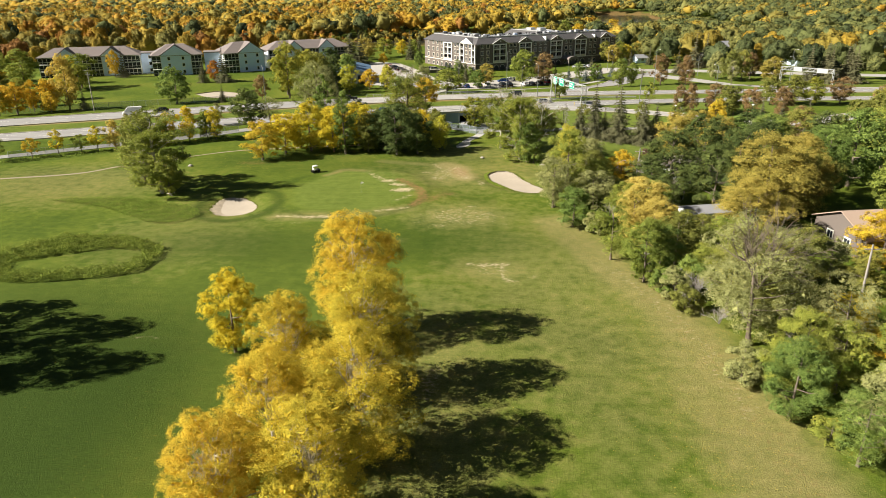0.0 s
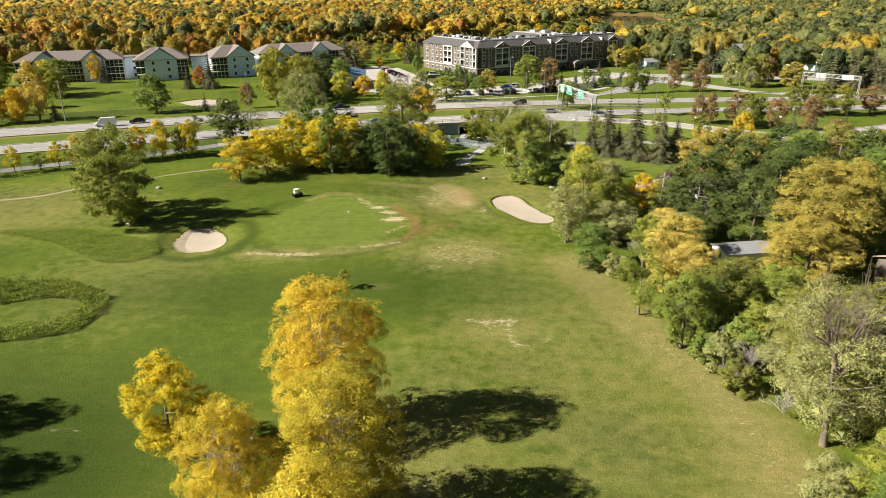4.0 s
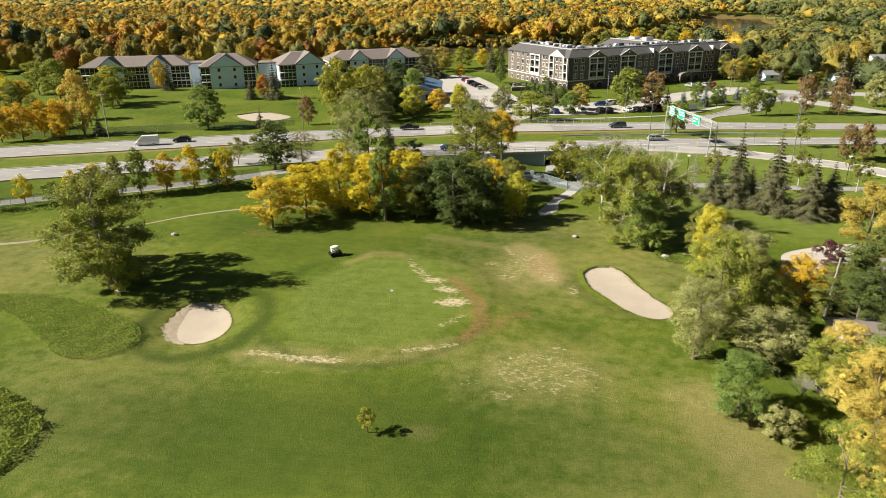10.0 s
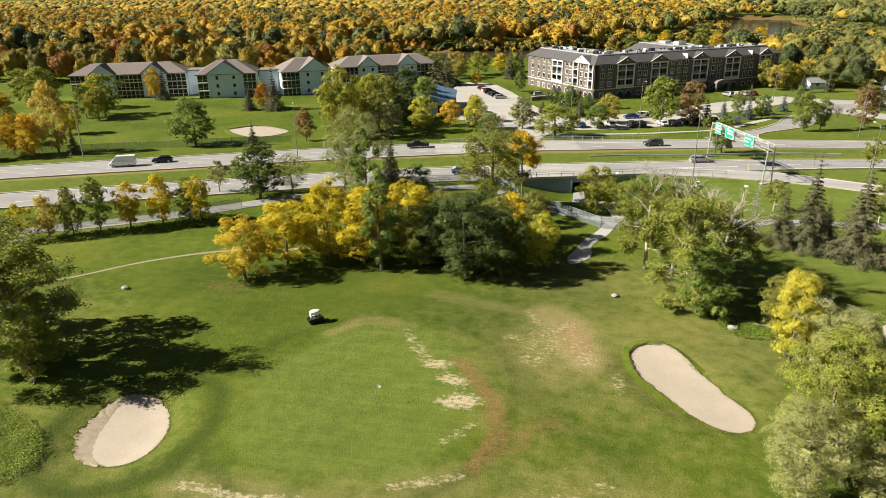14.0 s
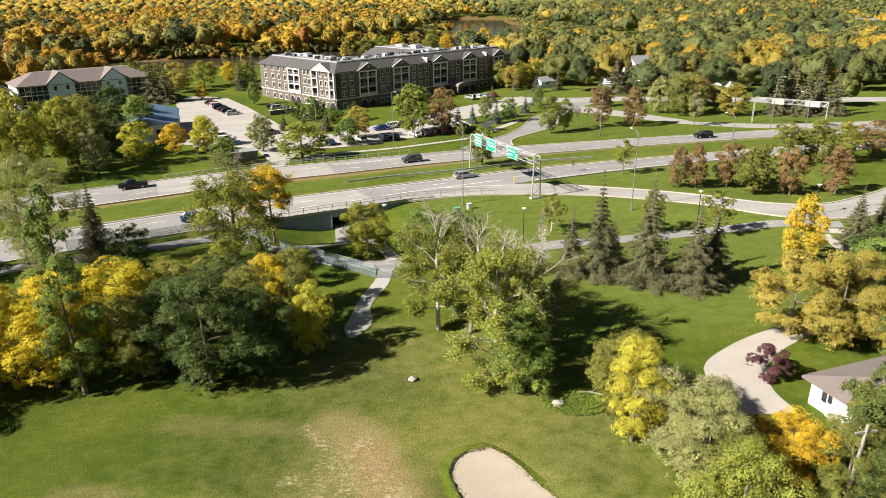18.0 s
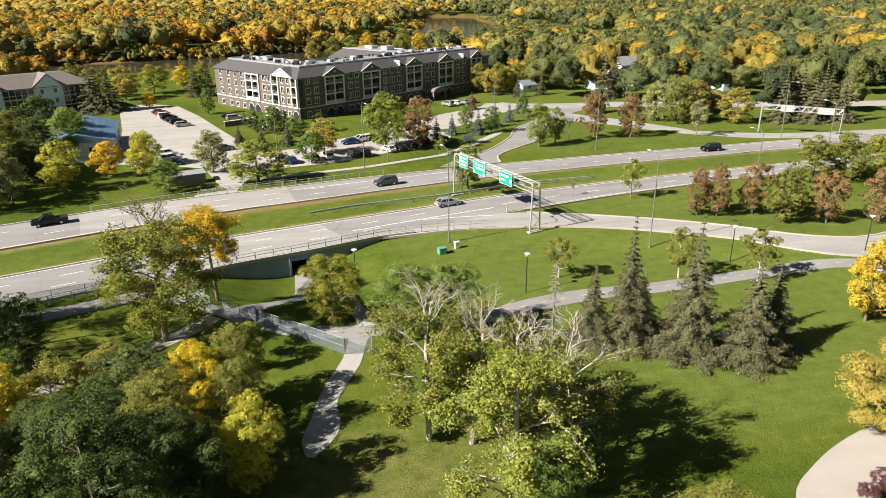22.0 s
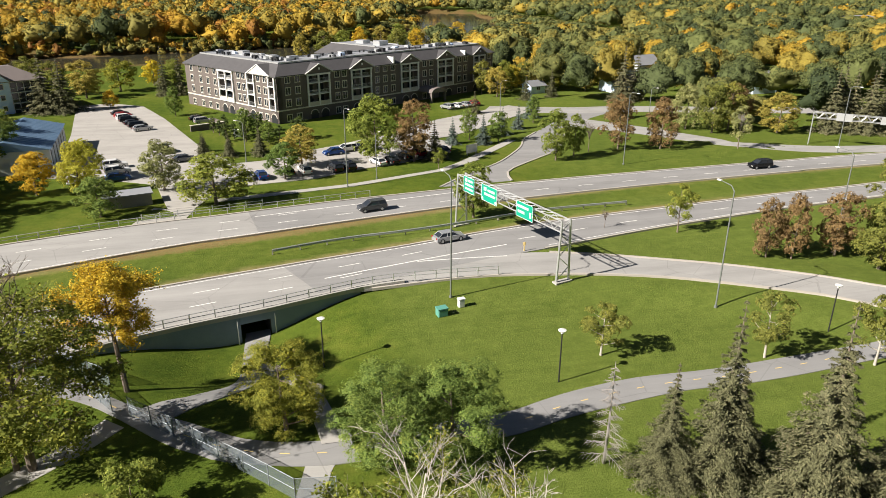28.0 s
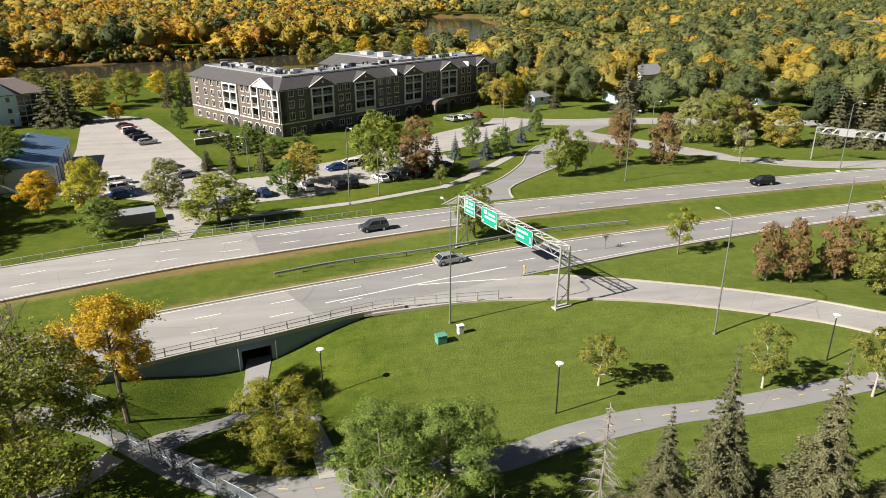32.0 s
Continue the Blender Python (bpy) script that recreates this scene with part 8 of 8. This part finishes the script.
PAINT = {"white": (0.75, 0.75, 0.74), "silver": (0.42, 0.43, 0.44), "black": (0.015, 0.015, 0.018), "blue": (0.02, 0.07, 0.26), "red": (0.35, 0.02, 0.025), "grey": (0.10, 0.105, 0.115)}
CARP_MAT = {}
for _k, _c in PAINT.items():
    CARP_MAT[_k] = surface("car paint " + _k, _c, 0.25, 0.1 if _k in ("white", "red") else 0.4, var=0.04)
CARP_MAT["lamp"] = surface("lamp lens", (0.8, 0.78, 0.7), 0.15, var=0.05)
CARP_MAT["tail"] = surface("tail lens", (0.4, 0.02, 0.02), 0.2, var=0.05)
SIDES = {
    "car": (4.7, 1.82, [(-2.35, 0.35), (-2.3, 0.85), (-1.6, 0.98), (1.0, 1.0), (2.15, 0.82), (2.35, 0.6), (2.3, 0.32)], [(-1.95, 0.96), (-1.35, 1.42), (0.35, 1.46), (1.25, 0.96)]),
    "suv": (4.8, 1.9, [(-2.4, 0.42), (-2.38, 1.05), (-2.2, 1.12), (1.05, 1.12), (2.2, 0.98), (2.4, 0.7), (2.35, 0.4)], [(-2.3, 1.1), (-2.05, 1.68), (0.35, 1.72), (1.25, 1.1)]),
    "pickup": (5.6, 1.95, [(-2.8, 0.5), (-2.8, 1.12), (-0.7, 1.12), (1.3, 1.15), (2.6, 1.05), (2.8, 0.75), (2.75, 0.45)], [(-0.75, 1.1), (-0.55, 1.8), (0.75, 1.84), (1.5, 1.12)]),
    "van": (5.9, 2.0, [(-2.95, 0.42), (-2.95, 1.25), (-2.6, 1.28), (1.6, 1.25), (2.7, 1.0), (2.95, 0.7), (2.9, 0.4)], [(-2.93, 1.22), (-2.85, 2.45), (1.1, 2.45), (2.3, 1.2)]),
}
WHEEL = Geo().tube([(0, -0.12, 0), (0, 0.12, 0)], [0.36, 0.36], 14).mesh("wheel", MAT["tyre"])
RIM = Geo().tube([(0, -0.135, 0), (0, 0.135, 0)], [0.21, 0.21], 10).mesh("rim", MAT["metal"])


def car(kind, colour, x, y, turn, where, z=None):
    """A vehicle: rounded body, glasshouse, roof, wheels and lamps."""
    key = ("car", kind, colour)
    words = {"car": "saloon car", "suv": "sport utility vehicle", "pickup": "pickup truck", "van": "tall panel van"}[kind]
    if key not in SHAPES:
        ln, w, low, top = SIDES[kind]
        g = Geo()

        def loft(poly, widths):
            n = len(poly)
            cx, cz = sum(p[0] for p in poly) / n, sum(p[1] for p in poly) / n
            k0 = len(g.v)
            for yy, s in widths:
                g.v += [(cx + (a - cx) * s, yy, cz + (b - cz) * (s if b > cz else 1)) for a, b in poly]
            for r in range(len(widths) - 1):
                g.f += [(k0 + r * n + i, k0 + r * n + (i + 1) % n, k0 + (r + 1) * n + (i + 1) % n, k0 + (r + 1) * n + i) for i in range(n)]
            g.f += [tuple(k0 + i for i in range(n - 1, -1, -1)), tuple(k0 + (len(widths) - 1) * n + i for i in range(n))]
        loft(low, [(-w / 2, 0.95), (-w / 2 + 0.1, 1.0), (w / 2 - 0.1, 1.0), (w / 2, 0.95)])
        body = g.mesh("body", CARP_MAT[colour])
        g = Geo()
        a, b, c, d = top
        v = []
        for (px, pz), k in ((a, 0.92), (b, 0.76), (c, 0.76), (d, 0.92)):
            v += [(px, -w / 2 * k, pz), (px, w / 2 * k, pz)]
        g.add(v, [(0, 1, 3, 2), (2, 3, 5, 4), (4, 5, 7, 6), (0, 2, 4, 6), (7, 5, 3, 1)])
        glass = g.mesh("glasshouse", MAT["glass"] if kind != "van" else CARP_MAT[colour])
        g = Geo().box(b[0] - 0.05, -w / 2 * 0.77, b[1] - 0.02, c[0] + 0.05, w / 2 * 0.77, b[1] + 0.07)
        roof = g.mesh("roof", CARP_MAT[colour])
        ob = thing(kind if kind != "suv" else "car", pose(0, 0, 0), f"{colour} {words} {where}", "car" if kind in ("car", "suv") else kind)
        part("body", body, None, ob)
        part("glasshouse", glass, None, ob)
        part("roof", roof, None, ob)
        for s in (-1, 1):
            for px in (-ln * 0.30, ln * 0.31):
                wh = part("wheel", WHEEL, None, ob, at=Matrix.Translation((px, s * (w / 2 - 0.1), 0.36)))
                part("rim", RIM, None, wh, at=Matrix())
            part("headlight", Geo().box(ln / 2 - 0.16, s * w * 0.36 - 0.17, 0.62, ln / 2 - 0.01, s * w * 0.36 + 0.17, 0.76), CARP_MAT["lamp"], ob)
            part("tail_light", Geo().box(-ln / 2 - 0.01, s * w * 0.40 - 0.12, 0.72, -ln / 2 + 0.12, s * w * 0.40 + 0.12, 0.92), CARP_MAT["tail"], ob)
            mid = 0.5 * (b[0] + c[0]) - 0.1
            for p0, p1, k0, k1 in ((a, b, 0.92, 0.76), (c, d, 0.76, 0.92), ((mid, a[1]), (mid, b[1]), 0.925, 0.765)):
                part("pillar", Geo().tube([(p0[0], s * w / 2 * k0, p0[1]), (p1[0], s * w / 2 * k1, p1[1])], [0.05, 0.05], 4), CARP_MAT[colour], ob)
            part("door_handle", Geo().box(-0.4, s * w / 2 - 0.03, 0.86, -0.2, s * w / 2 + 0.02, 0.9), MAT["black"], ob)
        if kind == "pickup":
            part("bed_floor", Geo().box(-2.7, -0.8, 1.115, -0.85, 0.8, 1.13), MAT["black"], ob)
        if kind == "van":
            part("windscreen", Geo().add([(c[0] + 0.12, -0.74, 2.3), (d[0] + 0.02, -0.86, 1.32), (d[0] + 0.02, 0.86, 1.32), (c[0] + 0.12, 0.74, 2.3)], [(0, 1, 2, 3)]), MAT["glass"], ob)
        SHAPES[key] = ob
    else:
        ob = None
    m = pose(x, y, (lz(x, y) + 0.14) if z is None else z, 0, 0, turn)
    if ob is None:
        ob = copy_thing(SHAPES[key], m)
    else:
        ob.matrix_basis = m
    ob["label"] = f"{colour} {words} {where}"
    return ob


PARKED = "parked in the car park"
for _a in (("car", "blue", 9.9, 299.2, 196), ("suv", "white", 12.9, 301.4, 200), ("pickup", "black", 16.8, 302.6, 200), ("car", "white", 18.4, 288.8, 112), ("car", "black", 21.2, 289.4, 112), ("suv", "black", 9.4, 285.4, 108), ("suv", "black", 12.0, 285.8, 108),
           ("suv", "white", 3.4, 284.8, 104), ("car", "grey", 0.2, 284.4, 104), ("car", "blue", -4.9, 282.8, 106), ("car", "white", -7.6, 283.0, 106), ("car", "silver", -35.6, 334.6, 24), ("suv", "black", -37.4, 338.4, 24), ("car", "black", -39.2, 342.4, 24),
           ("suv", "black", -41.2, 346.6, 24), ("suv", "white", -42.6, 350.2, 24), ("car", "red", -44.2, 354.4, 24), ("car", "grey", -45.8, 358.2, 24), ("suv", "white", -32.4, 291.4, 20), ("car", "blue", -31.4, 286.6, 20), ("suv", "silver", -26.6, 309.4, 110),
           ("car", "grey", -21.0, 299.4, 22), ("suv", "white", -34.0, 296.6, 20), ("suv", "silver", 46.4, 349.6, 118), ("car", "white", 49.6, 351.4, 118), ("car", "silver", 52.6, 353.0, 118), ("car", "red", 55.6, 354.6, 118), ("car", "black", -23.4, 345.4, 20), ("suv", "silver", -21.6, 341.2, 20),
           ("suv", "white", -36.6, 283.4, 100), ("car", "white", -39.2, 286.6, 100), ("suv", "red", 27.8, 294.6, 112), ("car", "black", 24.6, 292.4, 112), ("car", "grey", 33.4, 296.0, 112)):
    car(*_a, PARKED)
DRIVEN = "on the highway"
for _a in (("van", "white", -108.6, 216.0, 204), ("car", "black", -101.6, 221.2, 204), ("car", "silver", 22.6, 240.4, 14), ("suv", "grey", 13.4, 256.4, 194), ("pickup", "black", -45.0, 245.6, 199), ("car", "blue", -29.0, 221.6, 17), ("suv", "black", 92.0, 267.6, 183)):
    car(*_a, DRIVEN, z=RZ + 0.012)
car("suv", "silver", 63.0, 168.6, 24, "parked on the gravel drive")


# golf course odds and ends

def golf_cart(x, y):
    ob = thing("golf_cart", pose(x, y, lz(x, y), 0, 0, 40), "dark golf cart with a rounded white canopy", "golf cart")
    ob.matrix_basis = ob.matrix_basis @ Matrix.Diagonal((0.86, 0.86, 0.86, 1))
    part("body", Geo().box(-1.1, -0.6, 0.3, 1.1, 0.6, 0.75), CARP_MAT["black"], ob)
    part("bonnet", Geo().add([(0.5, -0.55, 0.75), (1.15, -0.5, 0.7), (1.15, 0.5, 0.7), (0.5, 0.55, 0.75), (0.5, -0.5, 1.05), (0.95, -0.45, 0.9), (0.95, 0.45, 0.9), (0.5, 0.5, 1.05)], [(4, 5, 6, 7), (0, 1, 5, 4), (1, 2, 6, 5), (2, 3, 7, 6), (3, 0, 4, 7)]), CARP_MAT["grey"], ob)
    part("seat", Geo().box(-0.55, -0.5, 0.75, 0.0, 0.5, 0.95), CARP_MAT["white"], ob)
    part("backrest", Geo().box(-0.7, -0.5, 0.9, -0.56, 0.5, 1.4), CARP_MAT["white"], ob)
    for sx in (-0.75, 0.65):
        for sy in (-0.5, 0.5):
            part("canopy_post", Geo().tube([(sx, sy, 0.7), (sx * 0.9, sy, 1.74)], [0.03, 0.03], 5), MAT["black"], ob)
            wh = part("wheel", WHEEL, None, ob, at=Matrix.LocRotScale((sx, sy * 1.16, 0.28), None, (0.75, 0.8, 0.75)))
    bm = bmesh.new()
    bmesh.ops.create_uvsphere(bm, u_segments=16, v_segments=8, radius=1.0)
    for v in bm.verts:
        v.co = (v.co.x * 0.88, v.co.y * 0.62, 1.72 + max(v.co.z, -0.25) * 0.24)
    me = bpy.data.meshes.new("canopy")
    bm.to_mesh(me)
    bm.free()
    me.materials.append(CARP_MAT["white"])
    me.polygons.foreach_set("use_smooth", [True] * len(me.polygons))
    part("canopy", me, None, ob)


golf_cart(-34.5, 150.3)
_ob = thing("golf_flag", (-21.5, 133.9, lz(-21.5, 133.9)), "small white flag on a thin pin in the green", "golf flag")
part("pin", Geo().tube([(0, 0, -0.1), (0, 0, 2.2)], [0.014, 0.011], 6), MAT["wood_pole"], _ob)
part("flag", Geo().add([(0, 0, 2.2), (0.35, 0.06, 2.15), (0.6, -0.03, 2.0), (0.35, 0.05, 1.85), (0, 0, 1.75), (0, 0.02, 2.2), (0.35, 0.08, 2.15), (0.6, -0.01, 2.0), (0.35, 0.07, 1.85), (0, 0.02, 1.75)], [(0, 1, 2, 3, 4), (9, 8, 7, 6, 5)]), CARP_MAT["white"], _ob)
# thin near-black disc on the turf, painted for the shade down the hole
part("cup", Geo().tube([(0, 0, 0.0), (0, 0, 0.02)], [0.1, 0.1], 10), MAT["dark"], _ob)


def stone(x, y, s, label="weathered pale field stone on the grass"):
    bm = bmesh.new()
    bmesh.ops.create_icosphere(bm, subdivisions=2, radius=1.0)
    rng = random.Random(int(x * 31 + y * 7))
    for v in bm.verts:
        v.co *= rng.uniform(0.8, 1.15)
        v.co.z *= 0.6
    me = bpy.data.meshes.new("boulder")
    bm.to_mesh(me)
    bm.free()
    me.materials.append(MAT["rock"])
    ob = new("boulder", me)
    ob.matrix_basis = Matrix.LocRotScale((x, y, lz(x, y) + s * 0.2), None, (s, s * 0.8, s))
    return tagged(ob, label, "boulder")


for _a in ((-64.8, 155.1, 0.6), (2.2, 164.7, 0.55), (15.8, 157.6, 0.7), (31, 97.6, 0.5), (32.4, 96.4, 0.7), (27.6, 103.6, 0.5), (2.0, 208.0, 0.5), (2.6, 207.2, 0.6)):
    stone(*_a)


def fallen_branch(x, y, ln, turn):
    g = Geo().tube([(0, 0, 0.12), (ln * 0.4, 0.2, 0.2), (ln, -0.1, 0.12)], [0.13, 0.1, 0.04], 6)
    g.tube([(ln * 0.45, 0.2, 0.2), (ln * 0.7, 0.9, 0.5)], [0.07, 0.02], 5)
    g.tube([(ln * 0.6, 0.1, 0.2), (ln * 0.95, -0.7, 0.4)], [0.06, 0.02], 5)
    ob = new("fallen_branch", g.mesh("fallen_branch", MAT["pale_bark"]))
    ob.matrix_basis = pose(x, y, lz(x, y), 0, 0, turn)
    tagged(ob, "pale dead branch lying on the grass", "branch")


fallen_branch(-60.2, 132.4, 2.4, -40)
fallen_branch(14.6, 162.8, 3.2, -30)
fallen_branch(18.4, 159.2, 3.0, -20)
fallen_branch(25.4, 151.0, 3.0, 60)


# pale buildings on the horizon

def far_block(x, y, w, d, h):
    ob = thing("far_building", pose(x, y, lz(x, y), 0, 0, 8), "pale low distant building above the treetops", "building")
    part("wall", Geo().box(0, 0, -0.5, w, d, h), MAT["white_siding"], ob)
    part("roof", Geo().box(-0.4, -0.4, h, w + 0.4, d + 0.4, h + 0.7), MAT["flat_roof"], ob)
    for k in range(3):
        part("window_band", Geo().box(2, -0.06, h - 4.0 - 4.2 * k, w - 2, -0.003, h - 2.2 - 4.2 * k), MAT["glass"], ob)


for _a in ((250, 1390, 46, 20, 19), (330, 1440, 30, 16, 18), (445, 1410, 60, 22, 20), (540, 1450, 26, 16, 21), (650, 1480, 44, 20, 19), (736, 1500, 70, 24, 20), (860, 1480, 32, 18, 21), (1000, 1470, 56, 22, 19)):
    far_block(*_a)
